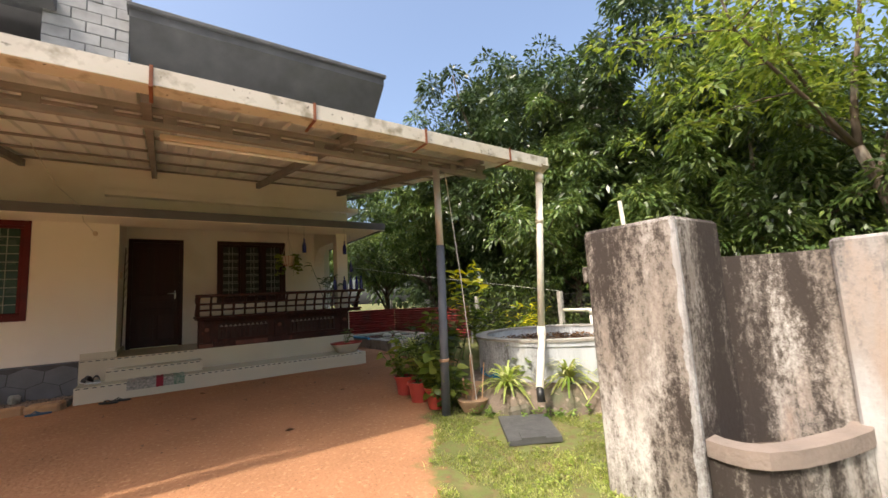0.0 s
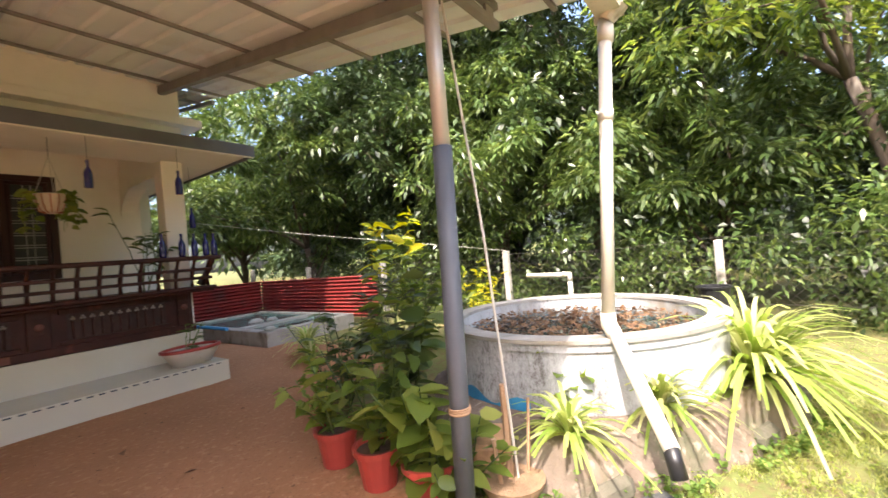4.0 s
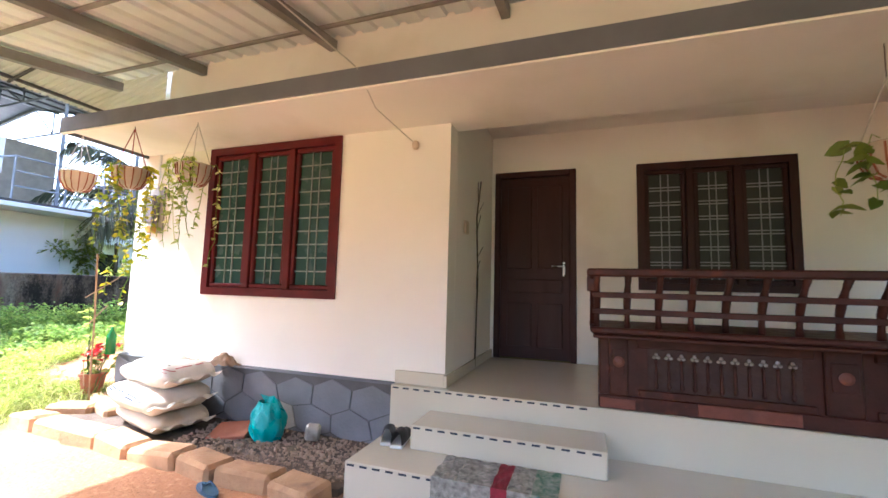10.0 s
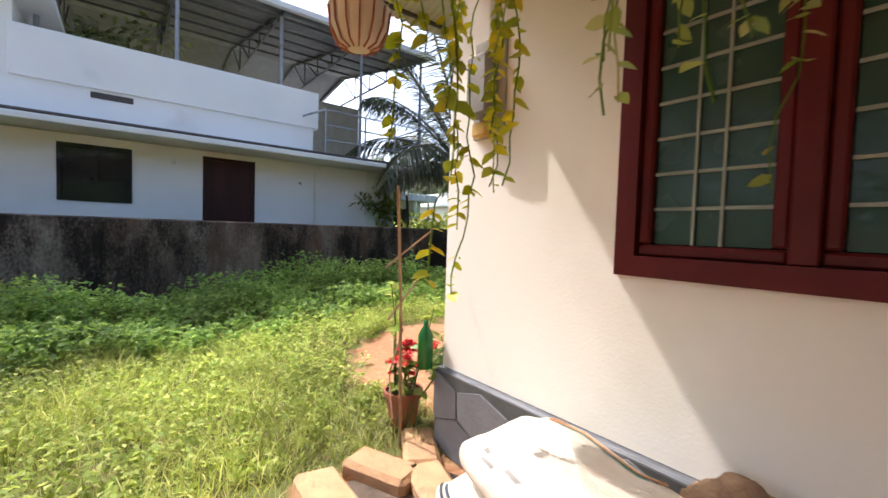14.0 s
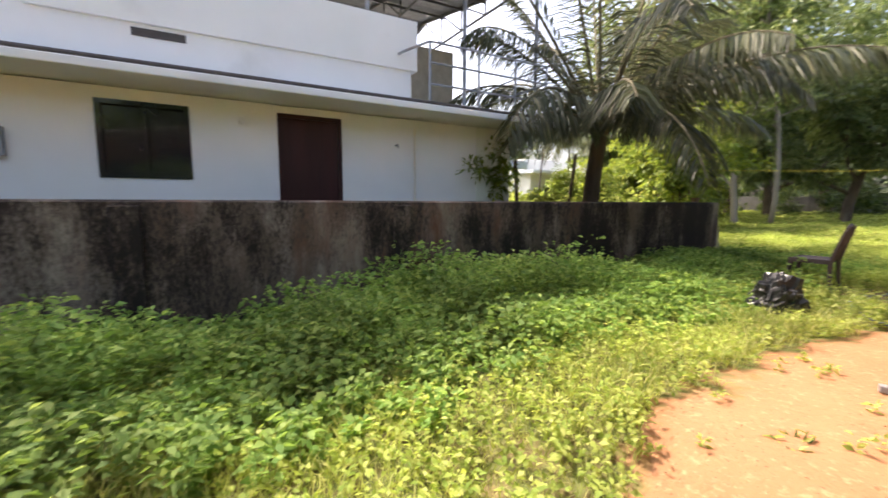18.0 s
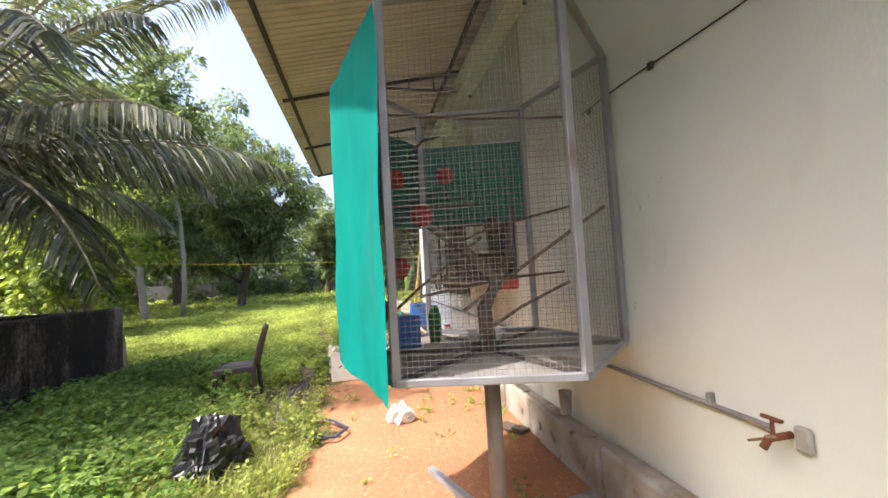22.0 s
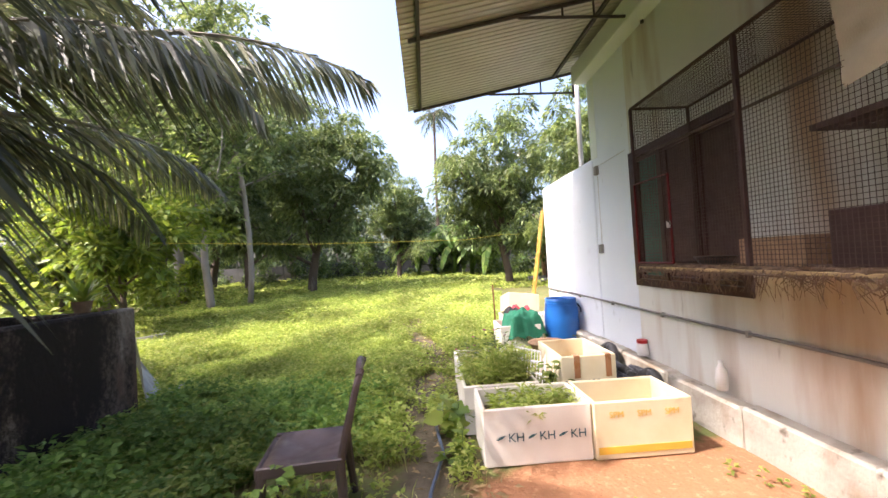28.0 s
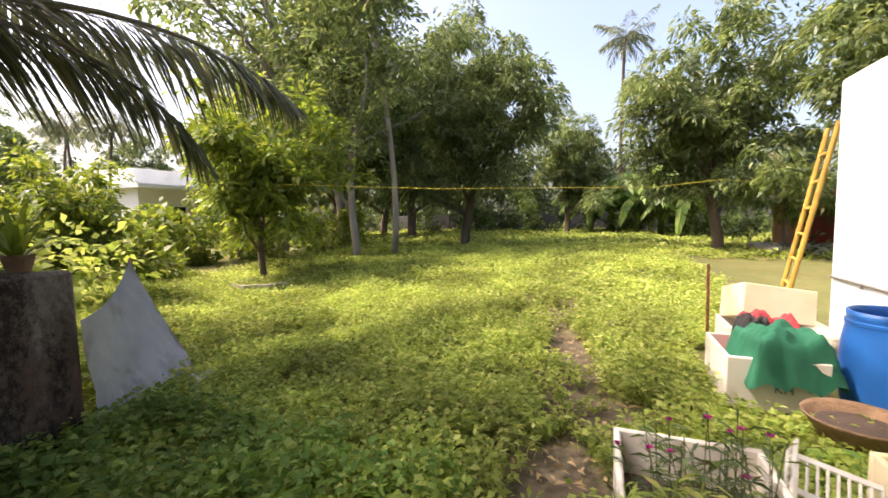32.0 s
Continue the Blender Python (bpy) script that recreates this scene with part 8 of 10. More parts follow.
for x, y, s in ((-0.6, 6.4, 1), (0.9, 5.9, 1.2), (1.5, 5.2, 0.9), (0.3, 5.5, 1.1), (1.9, 6.3, 1), (2.1, 5.6, 0.8), (0.5, 6.8, 1), (1.3, 6.9, 0.9), (-0.2, 4.9, 0.9), (1.0, 4.4, 1)):
    a = 50 * x + 30 * y
    me = leaf_mesh("dead_leaf", np.array([[x, y, ground_z(x, y) + 0.014]]), np.array([[math.cos(a), math.sin(a), 0.05]]), np.array([0.10 * s]), np.array([0.05 * s]), 0.15, 0.0)
    tagged(part("dead_leaf", me, "leaf_dry", tidy=False), "dry brown leaf fallen on the bare yard", "leaf", "fallen leaves in the yard")


# ---- bird cage on its stand ----
CC, CR, CB, CT = (-5.13, 11.2), 0.83, 1.36, 3.10
ang = [radians(d) for d in (-75, -135, 165, 105, 45, -15)]
hexa = [(CC[0] + CR * math.cos(a), CC[1] + CR * math.sin(a)) for a in ang]
cage = thing("bird_cage", (-5.15, 11.0, 0.4), "tall six-sided wire aviary cage on a steel cross stand", "bird cage")
for (x, y) in hexa:
    part("corner_post", Geo().box(x - 0.02, x + 0.02, y - 0.02, y + 0.02, CB, CT, 0.004), "cage_steel", cage)
for i in range(6):
    (xa, ya), (xb, yb) = hexa[i], hexa[(i + 1) % 6]
    L, a = math.hypot(xb - xa, yb - ya), math.degrees(math.atan2(yb - ya, xb - xa))
    m = pose(xa, ya, 0, 0, 0, a)
    part("bottom_rail", Geo().box(0, L, -0.018, 0.018, CB - 0.035, CB, 0.004, m), "cage_steel", cage)
    part("top_rail", Geo().box(0, L, -0.018, 0.018, CT - 0.02, CT + 0.015, 0.004, m), "cage_steel", cage)
    g = Geo()
    k = int(L / 0.0254)
    r = 0.0011
    for j in range(1, k):
        x = L * j / k
        g.tube([m @ Vector((x, 0, CB)), m @ Vector((x, 0, CT - 0.02))], r, 3, False)
    k = int((CT - CB) / 0.0254)
    for j in range(1, k):
        z = CB + (CT - CB) * j / k
        g.tube([m @ Vector((0, 0.002, z)), m @ Vector((L, 0.002, z))], r, 3, False)
    part("wire_panel", g, "wire", cage, "square wire mesh", kind="stuff", tidy=False)
part("floor_tray", Geo().prism([(CC[0] + (x - CC[0]) * 0.98, CC[1] + (y - CC[1]) * 0.98) for x, y in hexa], "z", CB - 0.03, CB - 0.022), "rim", cage, "droppings-stained floor tray")
for i in range(3):
    (xa, ya), (xb, yb) = hexa[i], hexa[i + 3]
    part("floor_bar", Geo().tube([(xa, ya, CB - 0.018), (xb, yb, CB - 0.018)], 0.018, 6), "wire_dark", cage)
part("stand_pole", Geo().tube([(-5.17, 10.98, 0.40), (-5.17, 10.98, CB - 0.03)], 0.045, 14), "metal_grey", cage, smooth=True)
for x, y in ((-5.88, 10.72), (-4.50, 11.12), (-4.92, 10.15), (-5.43, 11.75)):
    a = math.degrees(math.atan2(y - 10.98, x + 5.17))
    part("stand_foot", Geo().box(0.03, math.hypot(x + 5.17, y - 10.98), -0.025, 0.025, 0.405, 0.45, 0.005, pose(-5.17, 10.98, 0, 0, 0, a)), "cage_steel", cage)


def cloth(pa, pb, z0, z1, out, sag, nu=24, nv=36, seed=0, ragged=0.0, slope=0.0):
    d = Vector((pb[0] - pa[0], pb[1] - pa[1], 0))
    s = Vector((d.y, -d.x, 0)).normalized()
    if s.dot(Vector((pa[0] - CC[0], pa[1] - CC[1], 0))) > 0:
        s = -s
    def pt(u, v):
        zb = z0 + slope * u + ragged * (0.5 * math.sin(3.1 * u) + 0.3 * noise.noise(Vector((u * 4, seed, 1))))
        z = z1 + (zb - z1) * v
        o = out + sag * (0.5 * math.sin(7 * u + 2 * v) * v + 0.7 * noise.noise(Vector((u * 3, v * 3, seed))) + 0.25 * noise.noise(Vector((u * 9, v * 6, seed))))
        p = Vector((pa[0], pa[1], 0)) + d * u + s * -o
        return (p.x, p.y, z)
    return Geo().grid(pt, nu, nv)


# hexa[1] -> hexa[2] is the side towards the garden
(xa, ya), (xb, yb) = hexa[1], hexa[2]
part("shade_cloth", cloth((xa + 0.03, ya - 0.04), (xb - 0.01, yb + 0.05), 1.25, 3.06, 0.06, 0.03, seed=2, ragged=-0.03, slope=0.06), "net_green", cage, "bright green shade cloth tied over one side", smooth=True, tidy=False)
(xc, yc) = hexa[3]
part("inner_cloth", cloth((xb, yb), (xc, yc), 2.18, 2.86, 0.025, 0.02, seed=4), "net_dark", cage, "dark green shade cloth over the back", smooth=True, tidy=False)
(xd, yd) = hexa[4]
part("inner_cloth", cloth((xc, yc), (xd, yd), 2.20, 2.84, 0.03, 0.02, seed=6), "net_dark", cage, smooth=True, tidy=False)
gen = np.random.default_rng(17)
for p, q, r in (((-5.75, 11.1, 2.75), (-4.55, 11.0, 2.72), 0.008), ((-5.6, 10.75, 2.4), (-5.2, 11.9, 2.9), 0.009), ((-5.3, 11.0, 1.6), (-4.45, 10.9, 2.15), 0.011), ((-5.55, 10.9, 1.7), (-4.5, 11.35, 1.78), 0.009), ((-5.4, 11.2, 1.95), (-4.5, 11.1, 2.2), 0.009), ((-5.8, 11.2, 1.5), (-5.2, 10.9, 2.0), 0.010), ((-5.4, 10.8, 1.42), (-4.6, 11.1, 1.72), 0.010), ((-5.7, 11.3, 2.25), (-5.0, 11.6, 2.3), 0.009)):
    mid = Vector(p).lerp(Vector(q), 0.5) + Vector(gen.normal(size=3)) * 0.03
    part("perch", Geo().tube([p, mid, q], r, 6), "bark", cage)
part("branch", Geo().tube([(-5.15, 11.05, 1.36), (-5.17, 11.03, 1.6), (-5.1, 11.0, 1.75), (-5.25, 11.1, 1.95), (-5.45, 11.15, 2.1)], [0.05, 0.042, 0.04, 0.03, 0.02], 9), "bark", cage, "thick forked branch", smooth=True)
part("branch", Geo().tube([(-5.1, 11.0, 1.72), (-4.98, 11.1, 1.9), (-4.92, 11.15, 2.2)], [0.03, 0.022, 0.014], 8), "bark", cage, smooth=True)
for x, y, z in ((-5.62, 11.3, 2.42), (-5.5, 11.05, 2.15), (-5.25, 11.55, 2.5), (-5.65, 11.0, 1.86), (-5.75, 11.2, 1.62), (-5.4, 11.6, 2.22)):
    part("nest_pot", Geo().lathe([(0.02, -0.06), (0.05, -0.045), (0.065, 0.0), (0.05, 0.045), (0.03, 0.055), (0.025, 0.045)], (x, y, z), 14), "clay_red", cage, "red clay nest pot", smooth=True)
part("coconut_nest", Geo().lathe([(0.01, -0.07), (0.05, -0.05), (0.062, 0.0), (0.045, 0.05), (0.015, 0.065)], (-4.95, 11.45, 2.12), 14), "bark", cage, "coconut shell nest", smooth=True)
part("feed_cup", Geo().box(-5.05, -4.93, 11.08, 11.16, 1.70, 1.76, 0.008), "red_plastic", cage, "red feeding cup")
part("feed_bottle", Geo().lathe([(0.0, 0), (0.04, 0.0), (0.042, 0.18), (0.02, 0.24), (0.0, 0.24)], (-5.4, 11.4, 1.37), 12), "bottle_green", cage, "green drinking bottle", smooth=True)
part("feed_box", Geo().box(-5.65, -5.50, 11.35, 11.45, 1.36, 1.56, 0.01), "barrel", cage, "blue plastic feed box")
part("feed_tray", Geo().lathe([(0.0, 0.01), (0.10, 0.0), (0.13, 0.05), (0.12, 0.05), (0.09, 0.015), (0, 0.02)], (-5.05, 11.45, 1.36), 18), "white_plastic", cage, "white feeding tray")

# ---- nest cage on the side wall ----
nc = thing("wall_cage", (-4.6, 14.0, 1.6), "wire mesh pigeon cage hung on the side wall before the window", "bird cage")
nx0, nx1, ny0, ny1, nz0, nz1 = -4.84, WX - 0.03, 12.7, 15.28, 1.715, 3.06
for x, y in ((nx0, ny0), (nx0, 14.1), (nx0, ny1), (nx1, ny0), (nx1, ny1)):
    part("frame_post", Geo().box(x - 0.012, x + 0.012, y - 0.012, y + 0.012, nz0, nz1, 0.003), "maroon_mesh", nc)
for z in (nz0, nz1):
    for (xa, ya), (xb, yb) in (((nx0, ny0), (nx0, ny1)), ((nx0, ny0), (nx1, ny0)), ((nx0, ny1), (nx1, ny1)), ((nx1, ny0), (nx1, ny1))):
        part("frame_rail", Geo().tube([(xa, ya, z), (xb, yb, z)], 0.011, 6), "maroon_mesh", nc)


def mesh_wall(o, eu, ev, lu, lv, step, r):
    g = Geo()
    for i in range(int(lu / step) + 1):
        p = Vector(o) + Vector(eu) * (i * step)
        g.tube([p, p + Vector(ev) * lv], r, 3, False)
    for j in range(int(lv / step) + 1):
        p = Vector(o) + Vector(ev) * (j * step)
        g.tube([p, p + Vector(eu) * lu], r, 3, False)
    return g


for o, eu, ev, lu, lv in (((nx0, 13.95, nz0), (0, 1, 0), (0, 0, 1), ny1 - 13.95, nz1 - nz0), ((nx0, ny0, nz0), (0, 1, 0), (0, 0, 1), 13.95 - ny0, nz1 - 0.22 - nz0), ((nx0, ny1, nz0), (1, 0, 0), (0, 0, 1), nx1 - nx0, nz1 - nz0), ((nx0, ny0, nz0), (1, 0, 0), (0, 0, 1), nx1 - nx0, nz1 - nz0), ((nx0, ny0, nz1), (0, 1, 0), (1, 0, 0), ny1 - ny0, nx1 - nx0)):
    part("wire_panel", mesh_wall(o, eu, ev, lu, lv, 0.025, 0.0019), "cage_rust", nc, "dark rusty square mesh", kind="stuff", tidy=False)
dy0, dy1, dz0, dz1 = 14.78, 15.26, 1.74, 2.40
cd = part("cage_door", Geo().tube([(nx0 - 0.02, dy0, dz0), (nx0 - 0.02, dy1, dz0), (nx0 - 0.02, dy1, dz1), (nx0 - 0.02, dy0, dz1), (nx0 - 0.02, dy0, dz0)], 0.010, 6), "wood_frame", nc, "small maroon framed mesh door")
part("padlock", Geo().box(nx0 - 0.05, nx0 - 0.025, dy0 - 0.015, dy0 + 0.015, 2.0, 2.05, 0.004), "steel", cd)
part("floor_board", Geo().box(nx0 - 0.02, nx1, ny0, ny1, nz0 - 0.03, nz0 - 0.008, 0.004), "straw", nc, "straw-littered cage floor")
g = Geo()
for i in range(1500):
    y = gen.uniform(ny0, ny1)
    x = nx0 + 0.03 + gen.random() * 0.2 - (0.05 if i % 3 == 0 else 0)
    p = Vector((x, y, nz0 - 0.01 + 0.02 * gen.random()))
    d = Vector((gen.normal() * 0.04, gen.normal() * 0.06, -0.05 * gen.random() * (1 if i % 3 == 0 else 0)))
    g.tube([p, p + d], 0.0018, 3, False)
for i in range(160):
    y = gen.uniform(ny0, ny1)
    p = Vector((nx0 - 0.02, y, nz0 - 0.02))
    g.tube([p, p + Vector((-0.01, gen.normal() * 0.02, -0.05)), p + Vector((gen.normal() * 0.01, gen.normal() * 0.04, -0.08 - 0.08 * gen.random()))], 0.0015, 3, False)
for i in range(420):
    y = ny0 + (ny1 - ny0) * gen.random() ** 0.9
    clump = max(0.0, noise.noise(Vector((y * 3.1, 2, 5))) + 0.15)
    p = Vector((nx0 - 0.02 + 0.02 * gen.random(), y, nz0 - 0.01))
    drop = 0.03 + 0.16 * clump * gen.random()
    part_pts = [p, p + Vector((-0.012, gen.normal() * 0.02, -drop * 0.5)), p + Vector((gen.normal() * 0.012, gen.normal() * 0.05, -drop))]
    g.tube(part_pts, 0.0026, 3, False)
part("straw", g, "straw_old", nc, "dark matted straw hanging out", kind="stuff", tidy=False)


def fringe_pt(u, v):
    y = ny0 + (ny1 - ny0) * u
    low = nz0 - 0.03 - 0.05 * max(0.0, noise.noise(Vector((y * 6, 1, 2)))) - 0.04 * abs(noise.noise(Vector((y * 31, 4, 2))))
    return (nx0 - 0.014 - 0.015 * noise.noise(Vector((y * 14, v * 3, 7))), y, nz0 + 0.012 + (low - nz0 - 0.012) * v)


part("straw_fringe", Geo().grid(fringe_pt, 260, 5), "straw_old", nc, "matted dark straw over the cage edge", tidy=False)
hang = Geo()
for i in range(-4, 5):
    hang.tube([(nx0 - 0.03, 14.02 + 0.02 * i, nz0 - 0.03), (nx0 - 0.035, 14.02 + 0.02 * i + 0.03, nz0 - 0.16 + 0.012 * abs(i))], 0.0018, 3, False)
    hang.tube([(nx0 - 0.03, 13.94 + 0.015 * (i + 4), nz0 - 0.035 - 0.012 * (i + 4)), (nx0 - 0.035, 14.10 - 0.004 * i, nz0 - 0.04 - 0.014 * (i + 4))], 0.0018, 3, False)
part("torn_mesh", hang, "cage_rust", nc, "torn flap of mesh hanging under the floor", kind="stuff", tidy=False)
part("nest_box", Geo().box(-4.70, -4.42, 13.9, 14.35, nz0, nz0 + 0.17, 0.006), "stick", nc, "wooden nest box")
part("nest_box", Geo().box(-4.72, -4.40, 12.8, 13.75, nz0, nz0 + 0.28, 0.006), "maroon_mesh", nc, "maroon nest crate")
part("nest_bowl", Geo().lathe([(0.0, 0), (0.10, 0.0), (0.14, 0.06), (0.13, 0.06), (0.0, 0.02)], (-4.6, 14.7, nz0), 16), "black_plastic", nc, "black bowl")
part("shelf", Geo().box(-4.78, -4.36, 12.75, 13.75, 2.38, 2.41, 0.004), "maroon_mesh", nc)
part("perch", Geo().tube([(-4.8, 13.3, 2.62), (-4.75, 15.2, 2.66)], 0.01, 6), "bark", nc)
part("back_board", Geo().box(WX - 0.028, WX - 0.012, 12.72, 13.6, 1.65, 3.0, 0.004), "maroon_mesh", nc, "dark board at the back of the cage")
sk = cloth((-4.89, 13.52), (-4.89, 12.5), 2.50, 2.90, 0.03, 0.06, 18, 18, 8, 0.16, -0.12)
part("sacking", sk, "cloth_tan", nc, "tan sacking draped over the cage", smooth=True, tidy=False)
part("sacking_top", Geo().grid(lambda u, v: (-4.92 + 0.6 * v, 12.5 + 1.02 * u, 2.90 + 0.10 * v + 0.015 * math.sin(7 * u)), 12, 8), "cloth_tan", nc, smooth=True, tidy=False)

# ---- wall fittings on the side wall ----
g = Geo().tube([(WX - 0.02, 10.12, 1.15), (WX - 0.02, 13.5, 1.18), (WX - 0.02, 17.3, 1.19), (WX - 0.032, 19.7, 1.2)], 0.013, 8)
wpipe = whole("wall_water_pipe", g, "metal_grey", "grey water pipe clipped along the side wall", "pipe", smooth=True)
for y in np.arange(10.4, 19.6, 1.1):
    part("pipe_clip", Geo().box(WX - 0.036, WX - 0.001, y - 0.012, y + 0.012, 1.155, 1.205, 0.003), "rim", wpipe)
tap = thing("wall_tap", (WX - 0.06, 10.06, 1.14), "small brass tap with twigs tied to it", "tap")
part("spigot", Geo().tube([(WX, 10.06, 1.14), (WX - 0.10, 10.06, 1.14), (WX - 0.13, 10.06, 1.11)], 0.014, 8), "rust", tap)
part("handle", Geo().tube([(WX - 0.08, 10.06, 1.14), (WX - 0.08, 10.06, 1.20), (WX - 0.08, 10.02, 1.21), (WX - 0.08, 10.10, 1.21)], 0.008, 6), "rust", tap)
for dx, dy, dz in ((-0.14, 0.05, 0.06), (-0.16, -0.04, 0.03), (-0.12, 0.07, -0.03)):
    part("twig", Geo().tube([(WX - 0.06, 10.06, 1.14), (WX + dx, 10.06 + dy, 1.14 + dz)], 0.005, 4), "stick", tap)
part("flange", Geo().box(WX - 0.03, WX - 0.001, 9.97, 10.03, 1.10, 1.19, 0.01), "rim", tap)
g = Geo().tube([(WX - 0.008, y, 2.84 + 0.02 * math.sin(y * 3)) for y in np.arange(8.6, 11.6, 0.3)], 0.004, 5)
wc_ = whole("wall_wire", g, "wire_dark", "thin dark wire nailed along the side wall", "cable")
for y in (9.3, 9.95, 10.6, 11.2):
    part("clip", Geo().box(WX - 0.02, WX - 0.001, y - 0.018, y + 0.018, 2.82, 2.86, 0.004), "wire_dark", wc_)
for z in (2.93, 1.88):
    whole("wall_switch_box", Geo().box(WX - 0.04, WX - 0.001, 17.18, 17.27, z - 0.06, z + 0.06, 0.006), "metal_grey", "small grey junction box on the side wall", "junction box")
whole("wall_wire", Geo().tube([(WX - 0.008, 16.45, 3.0), (WX - 0.008, 17.22, 2.98), (WX - 0.008, 17.22, 1.9)], 0.004, 5), "white_cable", "thin cable between junction boxes", "cable")
whole("vent_pipe", Geo().tube([(-4.0, 18.5, 2.9), (-4.0, 18.5, 5.6)], 0.04, 10), "post_silver", "tall thin grey vent pipe behind the low wall", "pipe", smooth=True)
for y, zh, r, m_, lab in ((11.7, 0.17, 0.05, "rim", "pale plastic cup standing on the cement ledge"),):
    whole("cup", Geo().lathe([(0.0, 0), (r * 0.8, 0), (r, zh), (r * 0.9, zh), (r * 0.7, 0.02), (0, 0.02)], (WX - 0.085, y, 0.705), 14), m_, lab, "cup")
jar = thing("jar", (WX - 0.08, 16.22, 0.70), "clear white plastic jar with a red lid on the ledge", "jar")
part("body", Geo().lathe([(0.0, 0), (0.055, 0), (0.06, 0.02), (0.06, 0.12), (0.05, 0.13), (0, 0.13)], (WX - 0.08, 16.22, 0.705), 16), "white_plastic", jar, smooth=True)
part("lid", Geo().lathe([(0.0, 0.13), (0.056, 0.13), (0.056, 0.165), (0, 0.168)], (WX - 0.08, 16.22, 0.705), 16), "red_plastic", jar, "red screw lid")
whole("plastic_bottle", Geo().lathe([(0.0, 0), (0.042, 0.005), (0.045, 0.1), (0.04, 0.16), (0.018, 0.2), (0.018, 0.23), (0, 0.23)], (WX - 0.09, 15.02, 0.705), 14), "white_plastic", "dented clear plastic bottle on the ledge", "bottle", smooth=True)
whole("brick_bit", Geo().box(-0.06, 0.06, -0.14, 0.14, 0, 0.035, 0.01, pose(WX - 0.30, 12.3, ground_z(-5, 12), 0, 0, 30)), "bark", "flat dark wood scrap on the ground by the ledge", "wood scrap")

# ---- plants at the house corner ----
leafy("white_flower_plant", "low leafy plant with white five-petalled flowers", (-4.60, 9.30, 0.40), 0.34, 0.22, 150, 0.065, "leaf_mid", 111, 0.5, None, 0.4, 14, "plant", 0.1, "petal_white", 30)
rose = thing("rose_bush", (-4.46, 8.62, 0.42), "tall thin rose bush with dull green leaves arching along the wall", "shrub")
gen = np.random.default_rng(112)
base, way, ln = [], [], []
canes = (((8.62, 0.42), (8.68, 0.90), (8.85, 1.20), (9.08, 1.31), (9.30, 1.44), (9.46, 1.53)), ((8.64, 0.42), (8.72, 1.00), (8.82, 1.42), (8.90, 1.62), (8.95, 1.73), (8.97, 1.81)), ((8.60, 0.42), (8.70, 0.95), (8.85, 1.28), (8.98, 1.36), (9.08, 1.42), (9.16, 1.44)))
for k, line in enumerate(canes):
    pts = []
    for q in range(9):
        u = q / 8 * 4.999
        (ya, za), (yb, zb) = line[int(u)], line[int(u) + 1]
        pts.append(Vector((-4.46 + 0.02 * math.sin(q + k), ya + (yb - ya) * (u % 1), za + (zb - za) * (u % 1))))
    part("cane", Geo().tube(pts, [0.006 - 0.0004 * q for q in range(9)], 6), "leaf_mid", rose, "thin green rose cane", smooth=True)
    for q in range(7):
        u = 0.42 + 0.58 * q / 6
        c = pts[min(7, int(u * 8))].lerp(pts[min(8, int(u * 8) + 1)], u * 8 - min(7, int(u * 8)))
        t = 2.4 * q + k + 0.6 * gen.random()
        stalk = Vector((math.cos(t) * 0.8, math.sin(t), 0.45)) * (0.07 + 0.05 * gen.random())
        tip = c + stalk
        part("leaf_stalk", Geo().tube([c, tip], 0.0022, 4), "leaf_mid", rose)
        for d in (-2, -1, 0, 1, 2):
            at_ = tip if d == 0 else c.lerp(tip, 0.62 if abs(d) == 2 else 0.92)
            w = (math.cos(t + 0.62 * d), math.sin(t + 0.62 * d), 0.05 + 0.3 * gen.random())
            base.append(tuple(at_))
            way.append(w)
            ln.append(0.07 * (0.75 + 0.5 * gen.random()))
ln = np.array(ln)
part("leaves", round_leaf("leaves", np.array(base), np.array(way), ln, ln * 0.66, gen), "leaf_rose", rose, tidy=False)
for x, y, z, m_ in ((-4.55, 9.42, 1.0, "petal_white"), (-4.5, 9.2, 1.02, "petal_pink"), (-4.52, 9.32, 1.03, "leaf_yellow")):
    part("flower_stalk", Geo().tube([(x + 0.03, y - 0.05, 0.45), (x, y, z)], 0.004, 5), "leaf_mid", rose)
    a = np.arange(9) * 0.7
    part("flower", leaf_mesh("flower", np.tile([[x, y, z]], (9, 1)), np.stack([np.cos(a), np.sin(a), np.full(9, 0.7)], 1), np.full(9, 0.04), np.full(9, 0.034), 0.1, 0.1, gen), m_, rose, "small open flower", tidy=False)
leafy("yellow_leaf_plant", "small plant with yellow-green leaves by the ledge", (-4.55, 9.85, 0.42), 0.22, 0.14, 50, 0.06, "leaf_yellow", 113, 0.6, None, 0.4, 6)
leafy("fern_plant", "dark mossy fern growing on the ledge corner", (-4.42, 10.15, 0.45), 0.28, 0.14, 90, 0.06, "leaf_dark", 114, 0.5, None, 0.3, 8)
for x, y, h in ((-4.45, 9.38, 0.70), (-4.45, 9.21, 0.74)):
    whole("wooden_stake", Geo().box(-0.02, 0.02, -0.015, 0.015, 0, h, 0.004, pose(x, y, 0.38, 3, -4, 20)), "stick", "short split wooden stake by the flowers", "stake", "stakes by the flowers")
whole("blue_tray", Geo().box(-0.16, 0.16, -0.08, 0.08, 0, 0.07, 0.02, pose(-4.52, 10.05, 0.42, 6, 0, 8)), "tray_blue", "broken light-blue plastic tray among the flowers", "tray")
